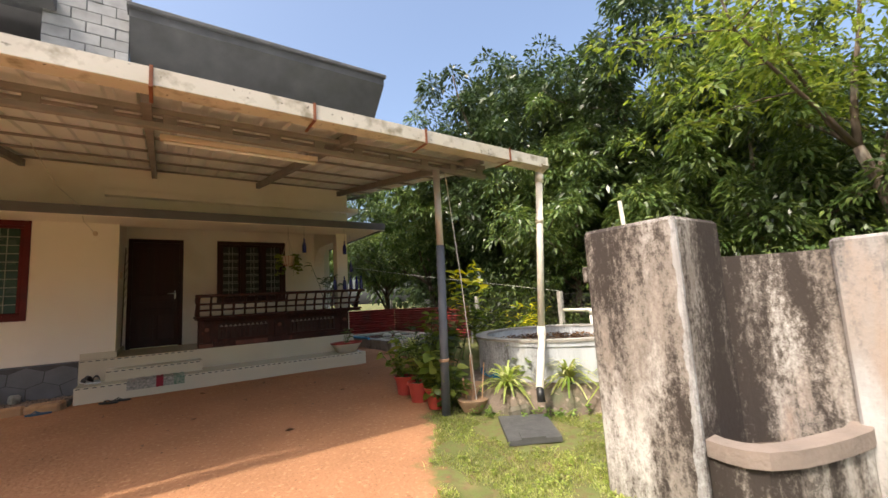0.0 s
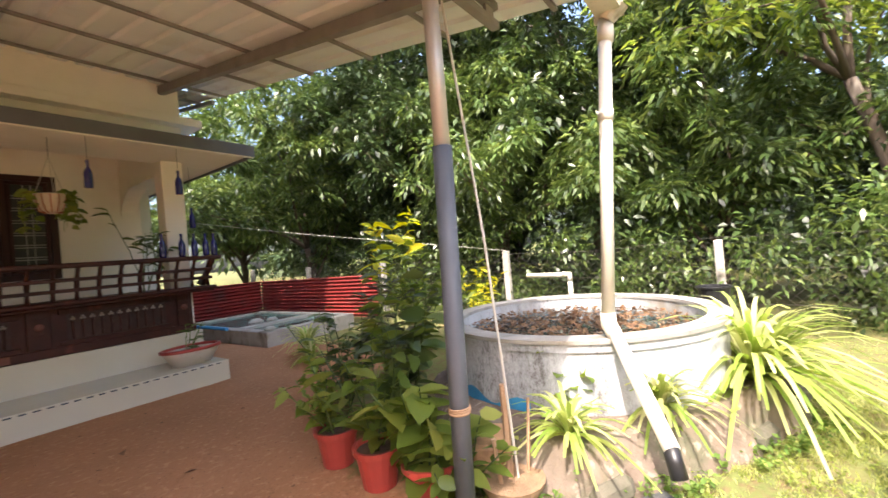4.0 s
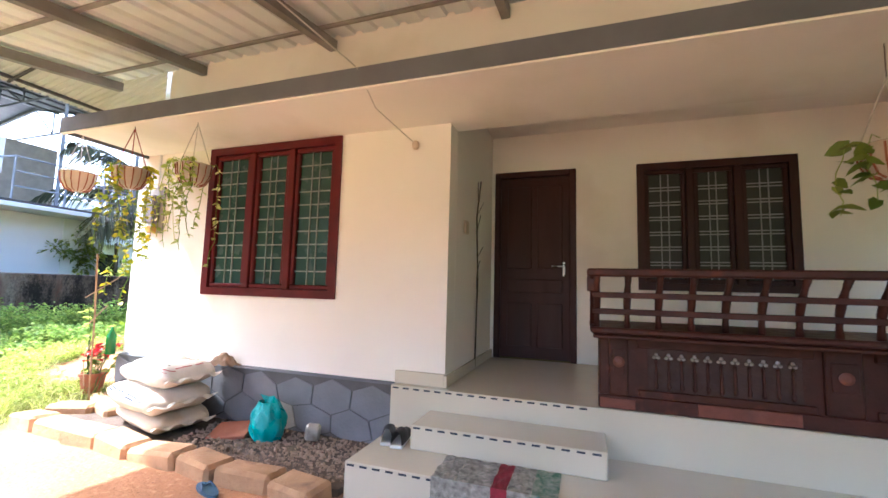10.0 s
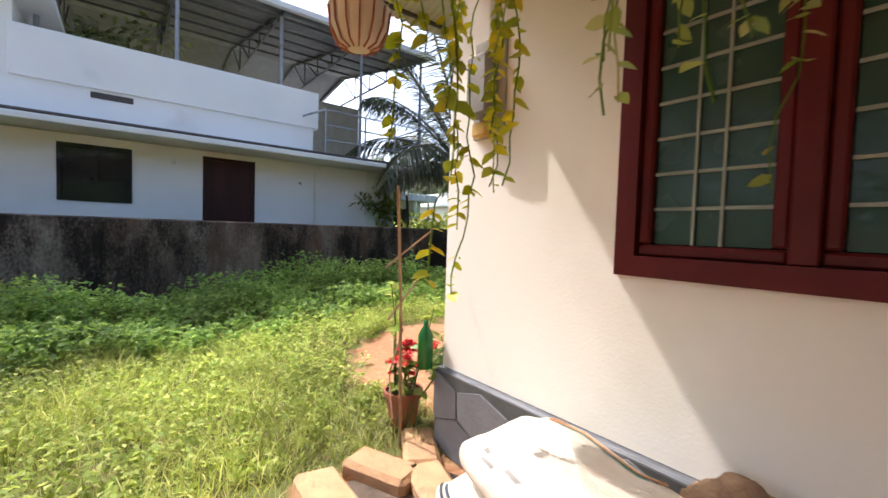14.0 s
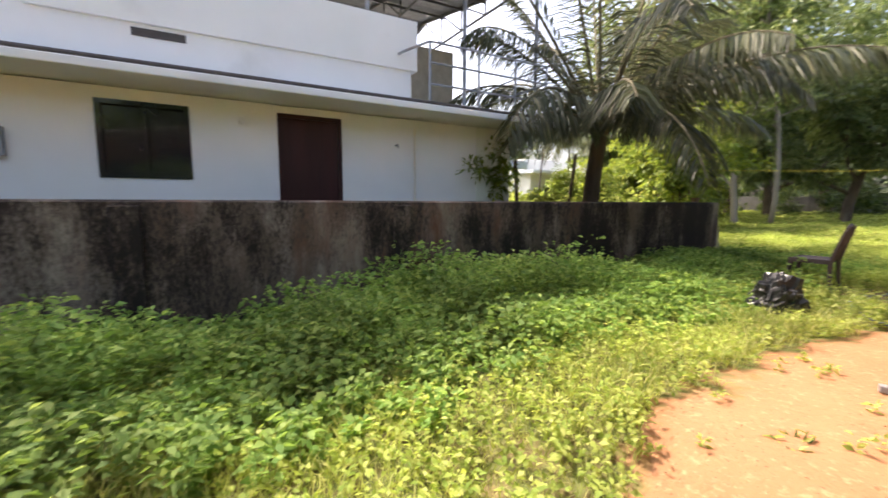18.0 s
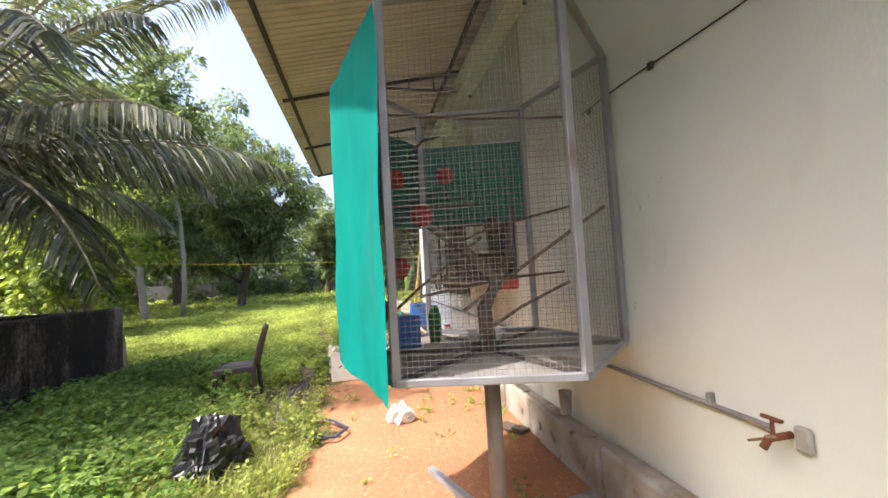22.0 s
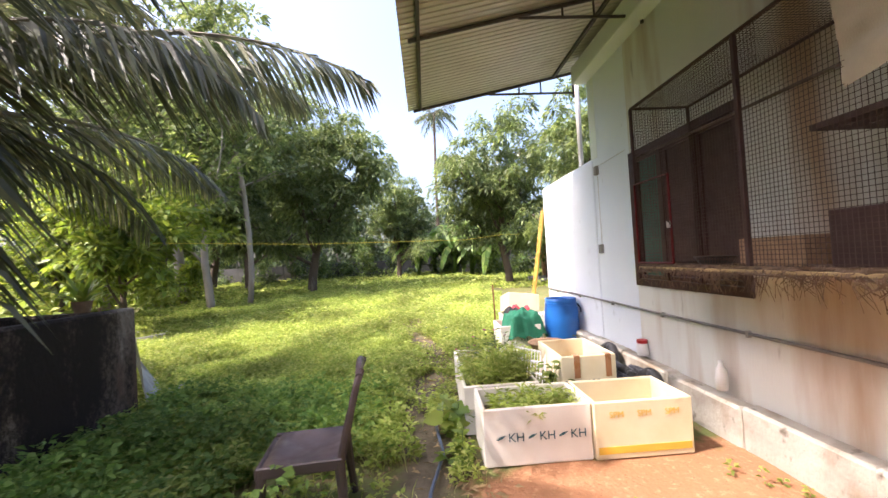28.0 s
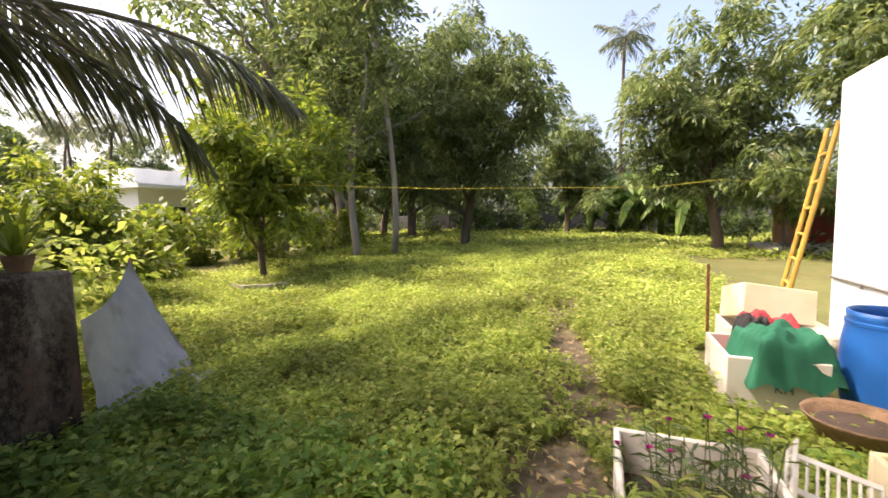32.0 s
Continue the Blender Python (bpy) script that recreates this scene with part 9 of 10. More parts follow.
leafy("grass_tuft", "small weed tufts on the sandy path", (-5.55, 10.0, 0.39), 0.12, 0.16, 60, 0.05, "leaf_weed_sunlit", 115, 0.3, None, 0.6, 10, "weed")
leafy("grass_tuft", "small weed tufts on the sandy path", (-5.9, 9.6, 0.38), 0.10, 0.16, 50, 0.05, "leaf_weed_sunlit", 116, 0.3, None, 0.6, 10, "weed")
leafy("grass_tuft", "small weed sprouting in the sand", (-5.2, 12.4, 0.39), 0.09, 0.10, 30, 0.05, "leaf_weed_sunlit", 117, 0.4, None, 0.6, 8, "weed")

# ---- chair, bundle, hose, bag ----
chx, chy, chz = -7.42, 14.32, ground_z(-7.4, 14.3)
chair = thing("plastic_chair", (chx, chy, chz), "faded brown plastic chair facing the boundary wall in the weeds", "chair")
cm = pose(chx, chy, chz, 0, 0, 6)
part("seat", Geo().grid(lambda u, v: tuple(cm @ Vector((-0.22 + 0.44 * u, -0.22 + 0.44 * v, 0.43 - 0.025 * math.sin(math.pi * u) * math.sin(math.pi * v) - (0.03 * (1 - u / 0.12) ** 2 if u < 0.12 else 0)))), 12, 12), "chair", chair, smooth=True)
part("seat_rim", Geo().box(-0.23, 0.22, -0.235, -0.215, 0.37, 0.43, 0.008, cm).box(-0.23, 0.22, 0.215, 0.235, 0.37, 0.43, 0.008, cm).box(-0.24, -0.215, -0.215, 0.215, 0.35, 0.415, 0.008, cm), "chair", chair)
for sx, sy in ((-1, -1), (-1, 1), (1, -1), (1, 1)):
    part("leg", Geo().tube([cm @ Vector((0.20 * sx, 0.21 * sy, 0.41)), cm @ Vector((0.215 * sx, 0.225 * sy, 0.2)), cm @ Vector((0.235 * sx, 0.235 * sy, 0.0))], [0.030, 0.026, 0.022], 8), "chair", chair)
for s in (-1, 1):
    part("back_upright", Geo().tube([cm @ Vector((0.21, 0.205 * s, 0.41)), cm @ Vector((0.255, 0.21 * s, 0.6)), cm @ Vector((0.31, 0.19 * s, 0.80)), cm @ Vector((0.34, 0.14 * s, 0.87))], [0.024, 0.022, 0.02, 0.018], 7), "chair", chair)
part("back_top", Geo().tube([cm @ Vector((0.325, 0.17 * u, 0.84 + 0.05 * (1 - u * u))) for u in np.linspace(-1, 1, 9)], 0.022, 7), "chair", chair)
for u in (-0.6, -0.3, 0, 0.3, 0.6):
    part("back_slat", Geo().tube([cm @ Vector((0.215, 0.20 * u, 0.43)), cm @ Vector((0.265, 0.20 * u, 0.62)), cm @ Vector((0.325, 0.18 * u, 0.87))], 0.015, 6), "chair", chair)


def heap(c, rx, ry, rz, seed, rough=0.35):
    def pt(u, v):
        a, b = 6.2832 * u, math.pi * (v - 0.35) * 0.75
        d = Vector((math.cos(a) * math.cos(b), math.sin(a) * math.cos(b), math.sin(b)))
        f = 1 + rough * noise.noise(d * 2.2 + Vector((seed, 0, 0))) + rough * 0.5 * noise.noise(d * 6 + Vector((0, seed, 0)))
        return (c[0] + d.x * rx * f, c[1] + d.y * ry * f, max(c[2], c[2] + rz * 0.5 + d.z * rz * f))
    return Geo().grid(pt, 36, 22)


bun = thing("black_bundle", (-7.0, 12.15, 0.4), "crumpled black plastic bundle lying in the weeds", "bundle")
part("sheet", heap((-7.0, 12.15, 0.40), 0.22, 0.20, 0.28, 3, 0.5), "black_plastic", bun, smooth=False)
for i in range(14):
    a, b = gen.random() * 6.28, gen.random() * 6.28
    part("fold", Geo().tube([(-7.0 + 0.2 * math.cos(a), 12.15 + 0.2 * math.sin(a), 0.55), (-7.0 + 0.1 * math.cos(b), 12.15 + 0.1 * math.sin(b), 0.75), (-7.0 + 0.23 * math.cos(b), 12.15 + 0.22 * math.sin(b), 0.6)], [0.012, 0.02, 0.008], 5), "black_plastic", bun)
hz = lambda x, y: ground_z(x, y) + 0.035
pts = [(-6.15, 12.55), (-6.05, 12.75), (-6.2, 13.0), (-6.45, 13.2), (-6.6, 13.5), (-6.75, 13.9), (-6.72, 14.4), (-6.62, 14.9), (-6.66, 15.4), (-6.62, 15.9)]
whole("garden_hose", Geo().tube([(x, y, hz(x, y) + 0.01) for x, y in pts], 0.013, 8), "hose", "blue-grey garden hose lying along the path edge", "hose", smooth=True)
pts = [(-6.15, 12.55), (-6.35, 12.6), (-6.55, 12.9), (-6.75, 13.3), (-6.85, 13.7), (-6.78, 14.2)]
whole("garden_hose", Geo().tube([(x, y, hz(x, y) + 0.012) for x, y in pts], 0.013, 8), "hose", "second loop of the blue-grey garden hose", "hose", smooth=True)
whole("plastic_bag", heap((-5.55, 12.85, 0.395), 0.11, 0.09, 0.12, 8, 0.45), "white_plastic", "crumpled white plastic bag on the sand", "bag")
whole("garden_hose", Geo().tube([(-6.4, 19.6, 0.55), (-6.2, 20.2, 0.56), (-5.9, 20.9, 0.58)], 0.014, 8), "hose", "dark hose piece lying on the weeds", "hose", smooth=True)

# ---- styrofoam boxes ----


def foam_box(name, label, x0, x1, y0, y1, z0, h, material="foam", wall=0.03, m=None, group="styrofoam boxes"):
    ob = thing(name, ((x0 + x1) / 2, (y0 + y1) / 2, z0), label, "styrofoam box", group)
    m = m or Matrix()
    part("bottom", Geo().box(x0 + wall, x1 - wall, y0 + wall, y1 - wall, z0, z0 + 0.03, 0.004, m), material, ob)
    for a, b, c, d in ((x0, x1, y0, y0 + wall), (x0, x1, y1 - wall, y1), (x0, x0 + wall, y0 + wall, y1 - wall), (x1 - wall, x1, y0 + wall, y1 - wall)):
        part("side", Geo().box(a, b, c, d, z0, z0 + h, 0.008, m), material, ob)
    return ob


GZ = 0.40
kh = foam_box("styrofoam_box", "white styrofoam fish box with dark printed letters, planted with seedlings", -6.34, -5.57, 14.72, 15.22, GZ, 0.40)
for i, x in enumerate((-6.12, -5.90, -5.68)):
    words("print", "KH", 0.085, "ink_teal", pose(x + 0.01, 14.716, GZ + 0.17, 90, 0, 0), kh)
    g = Geo().prism([(x - 0.13, GZ + 0.19), (x - 0.10, GZ + 0.21), (x - 0.065, GZ + 0.215), (x - 0.09, GZ + 0.195), (x - 0.12, GZ + 0.185)], "y", 14.715, 14.719)
    part("print_mark", g, "ink_teal", kh)
part("soil_fill", Geo().box(-6.31, -5.60, 14.75, 15.19, GZ + 0.03, GZ + 0.27, 0.01), "soil", kh)
spm = foam_box("styrofoam_box", "empty yellowed styrofoam box with yellow print on the sand", -5.56, -4.85, 14.70, 15.22, GZ, 0.40, "foam_yellow")
part("print_band", Geo().box(-5.54, -4.87, 14.695, 14.699, GZ + 0.04, GZ + 0.09, 0.001), "ink_yellow", spm)
for x in (-5.40, -5.20, -5.0):
    words("print", "SPM", 0.06, "ink_yellow", pose(x, 14.696, GZ + 0.29, 90, 0, 0), spm)
b3 = foam_box("styrofoam_box", "white styrofoam box filled with feathery green seedlings", -6.42, -5.78, 15.27, 15.97, GZ, 0.40)
part("soil_fill", Geo().box(-6.39, -5.81, 15.30, 15.94, GZ + 0.03, GZ + 0.30, 0.01), "soil", b3)
b4 = foam_box("styrofoam_box", "white styrofoam box with small magenta flowers", -6.40, -5.78, 16.0, 16.68, GZ, 0.39)
part("soil_fill", Geo().box(-6.37, -5.81, 16.03, 16.65, GZ + 0.03, GZ + 0.18, 0.01), "soil", b4)
b5 = foam_box("styrofoam_box", "large cream styrofoam box patched with brown tape", -5.38, -4.82, 15.92, 16.76, GZ, 0.42, "foam_yellow")
for x in (-5.22, -4.90):
    part("tape", Geo().box(x - 0.03, x + 0.03, 15.915, 15.919, GZ + 0.20, GZ + 0.42, 0.001).box(x - 0.03, x + 0.03, 15.915, 16.0, GZ + 0.421, GZ + 0.424, 0.001), "tape", b5, "brown packing tape")
words("print", "K.S.S.", 0.075, "ink", pose(-5.06, 15.916, GZ + 0.13, 90, 0, 0), b5)
words("print", "S.S.", 0.075, "ink", pose(-5.30, 15.916, GZ + 0.13, 90, 0, 0), b5)
words("print", "K.S.S.", 0.075, "ink", pose(-5.384, 16.15, GZ + 0.13, 90, 0, -90), b5)
words("print", "K.S.S.", 0.075, "ink", pose(-5.384, 16.50, GZ + 0.13, 90, 0, -90), b5)
part("dirt", Geo().box(-5.35, -4.85, 15.95, 16.73, GZ + 0.03, GZ + 0.036, 0.001), "laterite", b5, "reddish dirt in the bottom")
b6 = foam_box("styrofoam_box", "white styrofoam box holding folded cloths beside the barrel", -5.60, -4.98, 18.02, 18.70, 0.42, 0.38)
words("print", "KH", 0.085, "ink_teal", pose(-5.25, 18.015, 0.56, 90, 0, 0), b6)
b7 = foam_box("styrofoam_box", "tilted yellowed styrofoam box on top of the heap", -0.28, 0.28, -0.22, 0.22, 0, 0.30, "foam_yellow", m=pose(-5.08, 19.0, 0.86, -14, 8, 8))
b7.location = (0, 0, 0)
under = foam_box("styrofoam_box", "old styrofoam box under the tilted one", -5.40, -4.75, 18.75, 19.3, 0.42, 0.42, "foam")


def sprouts(name, label, x0, x1, y0, y1, z, n, h, leaf, seed, petals=None):
    gen_ = np.random.default_rng(seed)
    ob = thing(name, ((x0 + x1) / 2, (y0 + y1) / 2, z), label, "seedlings")
    base, way, ln = [], [], []
    g = Geo()
    tips = []
    for i in range(n):
        p = Vector((gen_.uniform(x0, x1), gen_.uniform(y0, y1), z))
        q = p + Vector((gen_.normal() * 0.05, gen_.normal() * 0.05, h * (0.5 + 0.7 * gen_.random())))
        g.tube([p, q], 0.0022, 3, False)
        tips.append(q)
        for j in range(14):
            u = 0.25 + 0.75 * gen_.random()
            a = gen_.random() * 6.28
            base.append(tuple(p.lerp(q, u)))
            way.append((math.cos(a), math.sin(a), 0.15 + 0.5 * gen_.random()))
            ln.append(0.075 * (0.5 + gen_.random()))
    part("stem_tangle", g, leaf, ob, kind="stuff", tidy=False)
    ln = np.array(ln)
    part("leaves", leaf_mesh("leaves", np.array(base), np.array(way), ln, ln * 0.16, 0.05, 0.2, gen_), leaf, ob, tidy=False)
    if petals:
        pb, pw = [], []
        for q in tips[::4]:
            for k in range(7):
                pb.append(tuple(q))
                pw.append((math.cos(k * 0.9), math.sin(k * 0.9), 0.6))
        pl = np.full(len(pb), 0.022)
        part("blossom", leaf_mesh("blossom", np.array(pb), np.array(pw), pl, pl * 0.8, 0.1, 0.1, gen_), petals, ob, tidy=False)


sprouts("seedlings", "fine green seedlings in the styrofoam box", -6.2, -5.62, 14.78, 15.15, GZ + 0.27, 110, 0.14, "leaf_weed_sunlit", 121)
sprouts("seedlings", "dense feathery marigold seedlings", -6.37, -5.83, 15.32, 15.92, GZ + 0.30, 220, 0.30, "leaf_weed_sunlit", 122)
sprouts("seedlings", "thin plants with magenta flowers", -6.30, -5.83, 16.05, 16.5, GZ + 0.18, 45, 0.42, "leaf_mid", 123, "petal_pink")
leafy("weed_plant", "leafy weeds growing between the boxes", (-5.58, 16.0, GZ), 0.42, 0.22, 110, 0.09, "leaf_bright", 124, 0.6, None, 0.4, 10)
leafy("weed_plant", "leafy weeds growing between the boxes", (-5.15, 15.55, GZ), 0.34, 0.24, 120, 0.10, "leaf_bright", 125, 0.6, None, 0.4, 10)
leafy("weed_plant", "broad-leaved weeds at the box corner", (-6.58, 15.35, GZ), 0.34, 0.20, 60, 0.13, "leaf_bright", 126, 0.8, None, 0.3, 8)
leafy("weed_plant", "broad-leaved weeds beside the styrofoam box", (-6.52, 14.85, GZ), 0.22, 0.18, 70, 0.10, "leaf_bright", 127, 0.7, None, 0.3, 8)
leafy("weed_plant", "low weeds before the clay basin", (-5.55, 17.3, GZ), 0.26, 0.30, 160, 0.08, "leaf_bright", 128, 0.5, None, 0.4, 14)
leafy("weed_plant", "low weeds between the boxes and the barrel", (-5.3, 17.0, GZ), 0.24, 0.26, 120, 0.08, "leaf_weed", 129, 0.5, None, 0.4, 12)
# crate
cr = thing("plastic_crate", (-5.6, 16.45, 0.6), "white slotted plastic crate tipped on its side", "crate")
km = pose(-5.58, 16.50, 0.60, 38, 12, -12)
for i in range(11):
    x = -0.17 + 0.034 * i
    part("base_slat", Geo().box(x - 0.005, x + 0.005, -0.24, 0.24, -0.006, 0.006, 0.002, km), "white_plastic", cr)
for y in (-0.235, -0.08, 0.08, 0.235):
    part("base_bar", Geo().box(-0.18, 0.18, y - 0.012, y + 0.012, -0.007, 0.007, 0.002, km), "white_plastic", cr)
for s in (-1, 1):
    g = Geo().box(0.175 * s - 0.006, 0.175 * s + 0.006, -0.245, 0.245, 0.09, 0.13, 0.003, km).box(0.175 * s - 0.006, 0.175 * s + 0.006, -0.245, 0.245, 0.0, 0.03, 0.003, km)
    for i in range(12):
        g.box(0.175 * s - 0.004, 0.175 * s + 0.004, -0.235 + 0.042 * i, -0.225 + 0.042 * i, 0.03, 0.09, 0.002, km)
    part("slotted_side", g, "white_plastic", cr)
# barrel
bar = thing("plastic_barrel", (-4.60, 18.2, 0.42), "open blue plastic barrel standing against the wall", "barrel")
part("body", Geo().lathe([(0.0, 0.0), (0.22, 0.0), (0.235, 0.02), (0.25, 0.12), (0.262, 0.30), (0.262, 0.42), (0.25, 0.58), (0.232, 0.68), (0.236, 0.69), (0.236, 0.735), (0.225, 0.735), (0.222, 0.69), (0.24, 0.5), (0.24, 0.3), (0.0, 0.28)], (-4.60, 18.2, 0.42), 32), "barrel", bar, smooth=True)
part("rim_band", Geo().lathe([(0.236, 0.64), (0.245, 0.645), (0.245, 0.665), (0.236, 0.67)], (-4.60, 18.2, 0.42), 32, cap=False), "barrel", bar)
part("handle", Geo().tube([(-4.37, 18.12, 1.06), (-4.345, 18.06, 1.0), (-4.35, 18.03, 0.94)], 0.012, 6), "black_plastic", bar)


def drape(c, rx, ry, h, seed, turn=0):
    m = pose(*c, 0, 0, turn)
    def pt(u, v):
        x, y = (u - 0.5) * 2, (v - 0.5) * 2
        r = max(abs(x), abs(y))
        z = h * (1 - r ** 3) - 0.18 * smooth_step(0.7, 1.0, r) + 0.07 * noise.noise(Vector((x * 2.3, y * 2.3, seed))) + 0.03 * noise.noise(Vector((x * 6, y * 6, seed)))
        return tuple(m @ Vector((x * rx, y * ry, z)))
    return Geo().grid(pt, 34, 34)


whole("green_cloth", drape((-5.22, 18.22, 0.80), 0.30, 0.26, 0.20, 4, 10), "cloth_green", "crumpled green cloth heaped over the box edge", "cloth", smooth=True)
whole("red_cloth", drape((-5.20, 18.55, 0.82), 0.26, 0.18, 0.20, 9, -8), "cloth_red", "folded red and black printed cloth", "cloth", smooth=True)
whole("black_cloth", drape((-5.33, 18.46, 0.86), 0.13, 0.10, 0.16, 12, 25), "cloth_black", "black cloth tucked beside the red one", "cloth", smooth=True)
basin = thing("clay_basin", (-5.02, 17.62, 0.42), "old brown basin with a worn rim lying by the barrel", "basin")
part("bowl", Geo().lathe([(0.0, 0.0), (0.15, 0.0), (0.25, 0.17), (0.27, 0.19), (0.265, 0.20), (0.24, 0.18), (0.14, 0.03), (0.0, 0.025)], (-5.02, 17.62, 0.42), 28), "coir", basin, smooth=True)
part("water", Geo().lathe([(0.0, 0.135), (0.215, 0.137), (0.0, 0.138)], (-5.02, 17.62, 0.42), 24), "soil", basin)
leafy("potted_stub", "small clay pot with dark leaves by the wall", (-4.58, 17.42, 0.42), 0.18, 0.1, 20, 0.08, "leaf_dark", 131, 0.5, "coir", 0.4, 4, "potted plant", 0.1, None, 0, 0.12, 0.2)
for x, y, r in ((-4.72, 15.55, 0.16), (-4.62, 16.62, 0.17)):
    t = whole("rubber_tyre", Geo().tube([(x + r * math.cos(a) * 0.35, y + r * math.sin(a), 0.40 + r + r * math.cos(a) * 0.9) for a in np.linspace(0, 6.2832, 25)], 0.055, 8), "rubber_black", "small black rubber tyre leaning by the ledge", "tyre", "tyres by the ledge", smooth=True)
whole("black_sheet", heap((-4.62, 15.95, 0.40), 0.17, 0.55, 0.16, 21, 0.35), "black_plastic", "crumpled black plastic sheet along the ledge", "plastic sheet")
whole("metal_stake", Geo().tube([(-5.48, 19.2, 0.4), (-5.49, 19.2, 1.35)], 0.014, 7), "rust", "rusty iron stake standing behind the boxes", "stake")
# ladder
lad = thing("bamboo_ladder", (-4.75, 20.1, 0.5), "yellow bamboo ladder leaning on the rear wall", "ladder")
la, lb = Vector((-4.55, 20.3, 0.45)), Vector((-4.27, 19.85, 2.75))
off = Vector((0.08, 0.42, 0))
part("rail", Geo().tube([la, lb], 0.026, 8), "bamboo", lad)
part("rail", Geo().tube([la + off, lb + off], 0.026, 8), "bamboo", lad)
for i in range(1, 8):
    p = la.lerp(lb, i / 8)
    part("rung", Geo().tube([p, p + off], 0.017, 7), "bamboo", lad)
part("string", Geo().tube([la.lerp(lb, 0.25) + Vector((0.02 * math.cos(a), 0.02 * math.sin(a), 0.01 * a)) for a in np.linspace(0, 12, 20)], 0.006, 4), "tape", lad)
# tarp at the wall end
tarp = thing("grey_tarp", (-9.9, 16.6, 0.4), "silver-grey tarpaulin draped from the wall end to the ground", "tarpaulin")


def tarp_pt(u, v):
    top = Vector((-9.57, 16.07, 1.24)).lerp(Vector((-10.65, 17.04, 1.50)), u)
    low = Vector((-9.45, 16.07, 0.41)).lerp(Vector((-9.95, 17.12, 0.42)), u)
    w = v + 0.12 * math.sin(math.pi * v) * (1 - u)
    p = top.lerp(low, min(1.0, w))
    fold = smooth_step(0.0, 0.3, v)
    ridge = 0.10 * math.sin(9.0 * u - 5.0 * v) * fold * (0.3 + v)
    crease = 0.13 * noise.noise(Vector((u * 3.2 + v, v * 2.4, 3))) + 0.05 * noise.noise(Vector((u * 9 - v * 4, v * 7, 6))) + 0.02 * noise.noise(Vector((u * 24, v * 18, 2)))
    sag = 0.10 * math.sin(math.pi * u) * (1 - v) ** 2
    hollow = 0.22 * math.sin(math.pi * min(1.0, v)) * math.sin(math.pi * u)
    q = (ridge + crease * fold) * 0.75 - hollow * 0.5
    return (p.x + q * 0.7, p.y - q * 0.7, max(0.41, p.z - sag + 0.10 * crease * fold))


part("sheet", Geo().grid(tarp_pt, 60, 60), "tarp", tarp, smooth=True, tidy=False)


def tarp_foot(u, v):
    x, y = -9.45 - 0.5 * u + 0.30 * v, 16.07 + 1.05 * u + 0.05 * v
    h = 0.17 * max(0.0, noise.noise(Vector((u * 5, v * 3, 5))) + 0.25) * math.sin(math.pi * min(1, 0.15 + v)) + 0.05 * noise.noise(Vector((u * 14, v * 9, 8)))
    return (x + 0.08 * noise.noise(Vector((u * 4, 2, v))), y, 0.43 + max(0.0, h))


part("pole", Geo().tube([(-10.72, 17.1, 0.4), (-10.66, 17.05, 1.52)], 0.018, 7), "stick", tarp)
part("sheet_foot", Geo().grid(tarp_foot, 44, 16), "tarp", tarp, smooth=True, tidy=False)
strap_leaves("spiky_plant", "small spiky plant in a pot on the wall corner", (BX - 0.45, 15.98, 1.62), 26, 0.36, 141, "leaf_bright", 0.03, arch_=0.4)
whole("clay_pot", Geo().lathe([(0, 0), (0.06, 0), (0.085, 0.1), (0.09, 0.11), (0.0, 0.1)], (BX - 0.45, 15.98, 1.555), 12), "coir", "small clay pot on the boundary wall", "pot")
whole("yellow_line", Geo().tube([(-12.9, 21.0, 2.6), (-9.5, 22.0, 2.42), (-5.5, 23.6, 2.38), (-4.3, 24.0, 2.5), (-3.2, 26.6, 2.6)], 0.006, 5), "yellow_rope", "yellow washing line strung between the garden trees", "rope")
kerb = whole("tree_ring", Geo().lathe([(0.55, 0), (0.62, 0), (0.62, 0.16), (0.55, 0.16), (0.55, 0)], (-12.9, 20.9, 0.48), 9, cap=False), "rim", "low cement ring round the young tree", "kerb")
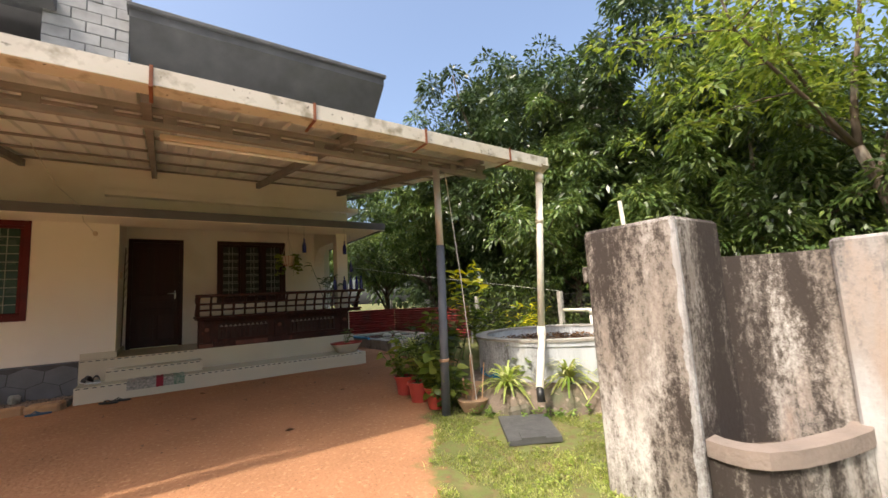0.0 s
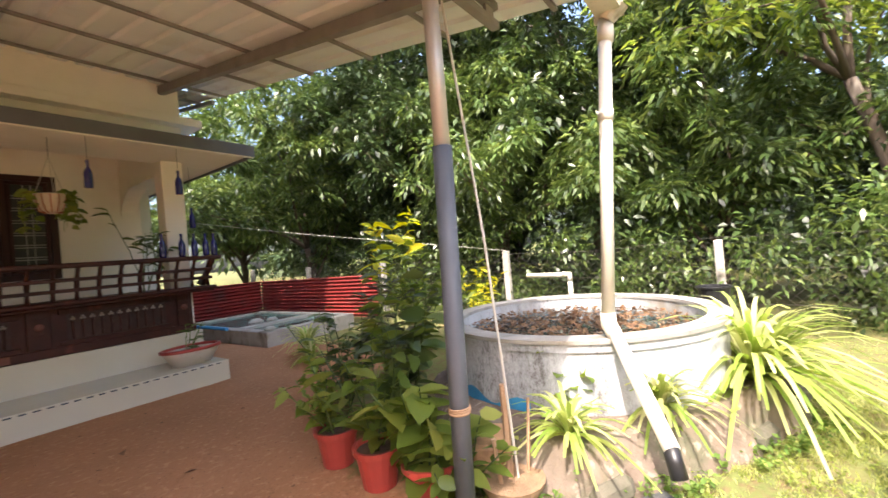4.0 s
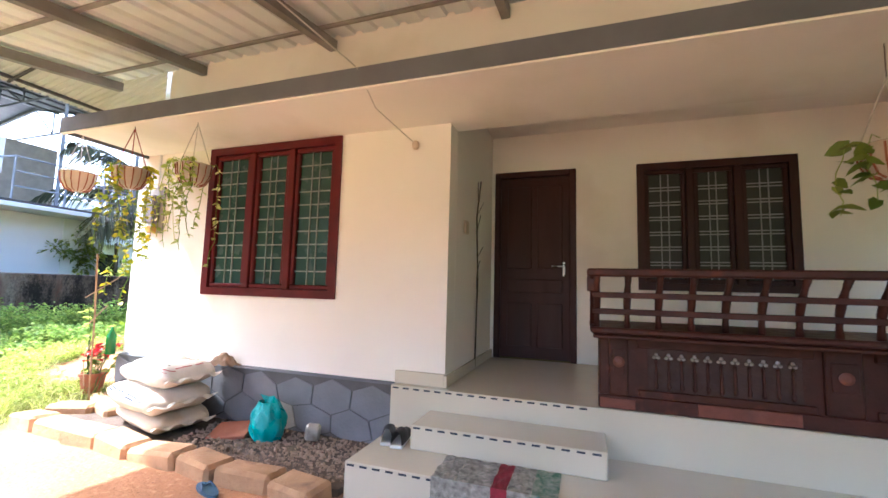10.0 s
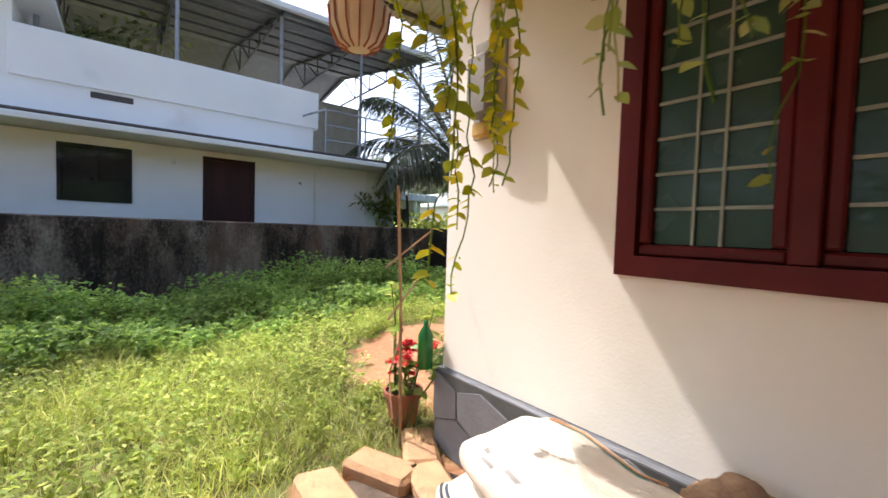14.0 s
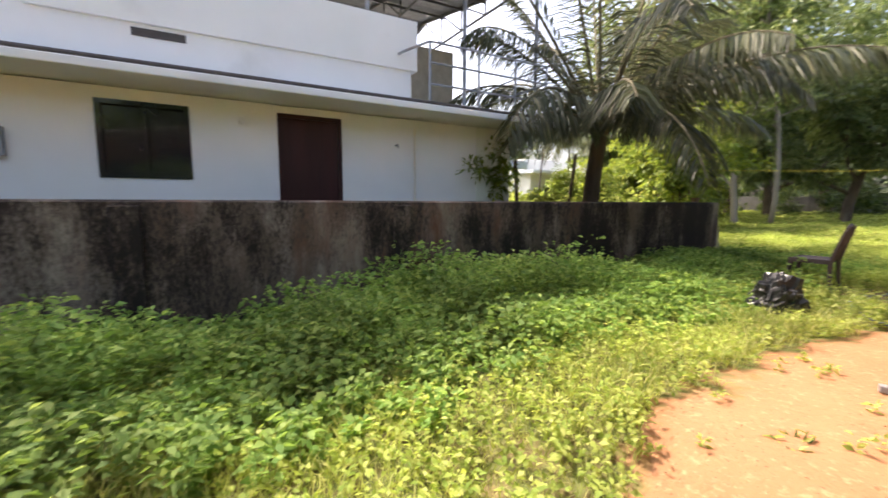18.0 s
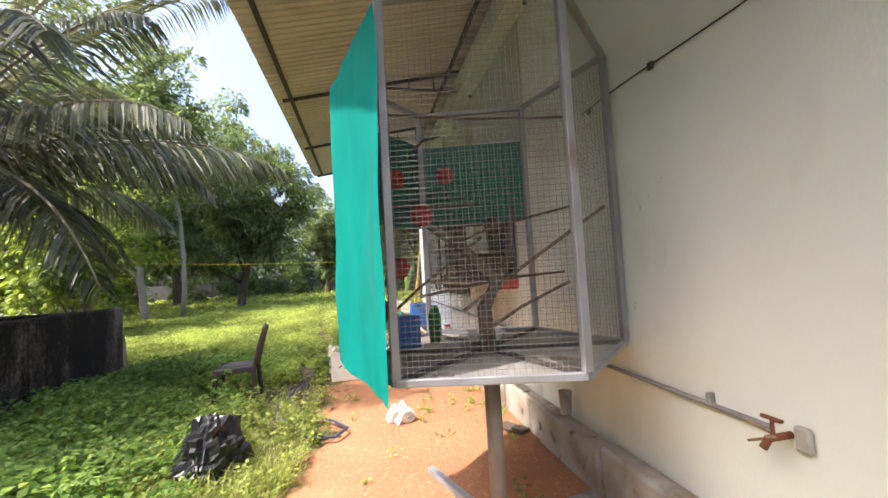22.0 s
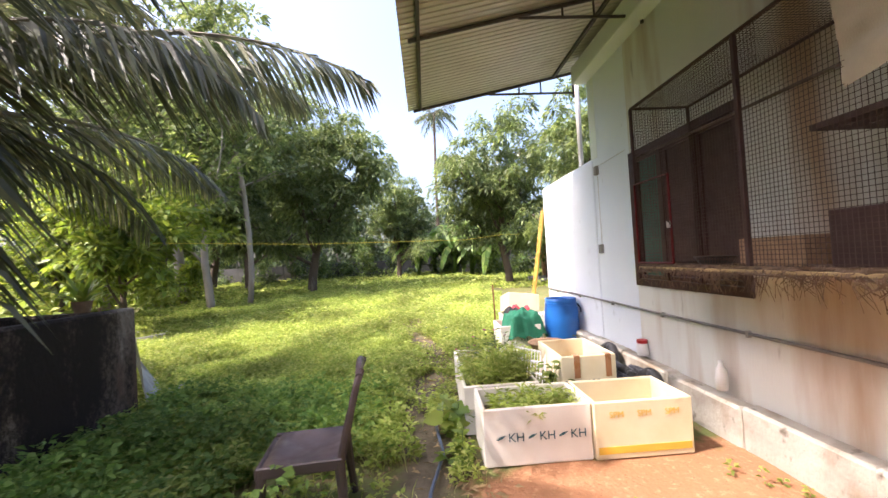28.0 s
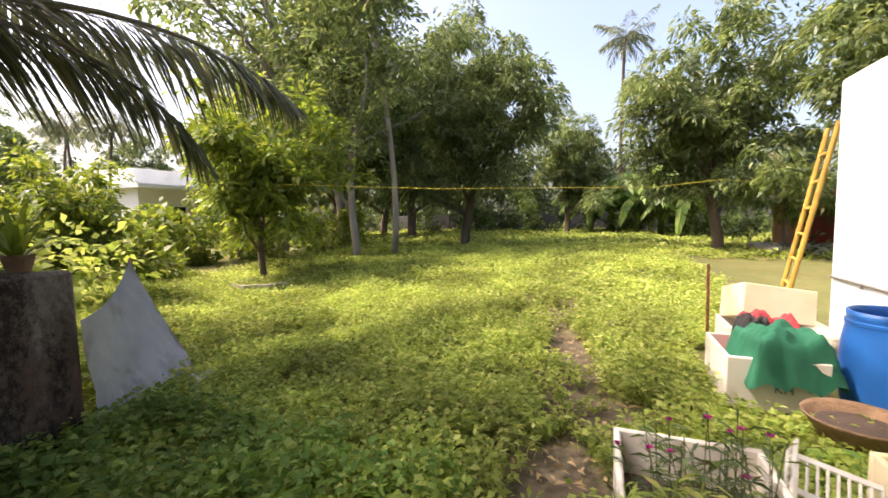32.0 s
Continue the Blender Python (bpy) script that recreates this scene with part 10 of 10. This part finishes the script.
# far wall, far houses
fw = thing("far_wall", (-4, 47.5, 0.6), "distant grey block boundary wall at the garden end", "boundary wall")
for x0 in np.arange(-34, 8, 3.0):
    part("wall_panel", Geo().box(x0, x0 + 2.98, 48.2, 48.4, 0.4, 2.05 + 0.08 * math.sin(x0), 0.02), "concrete", fw)
shed = thing("garden_shed", (2.2, 31, 0.6), "dim open shed with a red curtain beyond the house corner", "shed")
part("wall", Geo().box(-0.6, 4.5, 33.0, 33.2, 0.5, 2.2, 0.02), "laterite", shed)
part("curtain", Geo().box(0.2, 1.8, 32.9, 32.95, 0.7, 1.9, 0.02), "red_sheet", shed)
part("roof", Geo().box(-1.2, 5.0, 31.0, 33.6, 2.3, 2.42, 0.02), "rim", shed)
part("floor_slab", Geo().box(-1.4, 5.0, 30.8, 33.0, 0.45, 0.72, 0.02), "rim", shed)
for x in (-0.9, 1.6, 4.4):
    part("post", Geo().box(x - 0.06, x + 0.06, 31.1, 31.22, 0.7, 2.3, 0.01), "bark", shed)
far = thing("far_house", (-36, 34, 0.5), "distant white flat-roofed house behind the hedge", "house")
part("wall", Geo().box(-40, -31, 30, 38, 0.4, 3.8, 0.02), "wall_neigh", far)
part("roof_slab", Geo().box(-41, -30, 29.4, 38.6, 3.8, 4.05, 0.02), "wall_blue", far)
part("parapet", Geo().box(-39, -33, 31, 37, 4.05, 5.2, 0.02), "wall_neigh", far)
for y in (31.5, 34.5):
    part("window", Geo().box(-31.02, -30.96, y, y + 1.3, 1.5, 2.8, 0.01), "glass_and_shade", far)
far2 = thing("far_house", (-22, 13.5, 0.4), "pale house with a grey roof band seen behind the coconut palm", "house")
part("wall", Geo().box(-27, -20, 12.5, 19, 0.3, 3.0, 0.02), "wall_neigh", far2)
part("roof_band", Geo().box(-27.6, -19.4, 12.0, 19.6, 3.0, 3.35, 0.02), "wall_blue", far2)
part("upper_wall", Geo().box(-26, -21.5, 13.5, 18, 3.35, 5.0, 0.02), "wall_neigh", far2)
# flat dark sheet painted as the shade inside the porch
part("porch_shadow", Geo().box(-20.02, -19.96, 13.5, 18.2, 1.2, 2.6, 0.01), "glass_and_shade", far2)
for y in (13.2, 15.8, 18.4):
    part("pillar", Geo().tube([(-19.6, y, 0.3), (-19.6, y, 3.0)], 0.12, 10), "wall_neigh", far2)
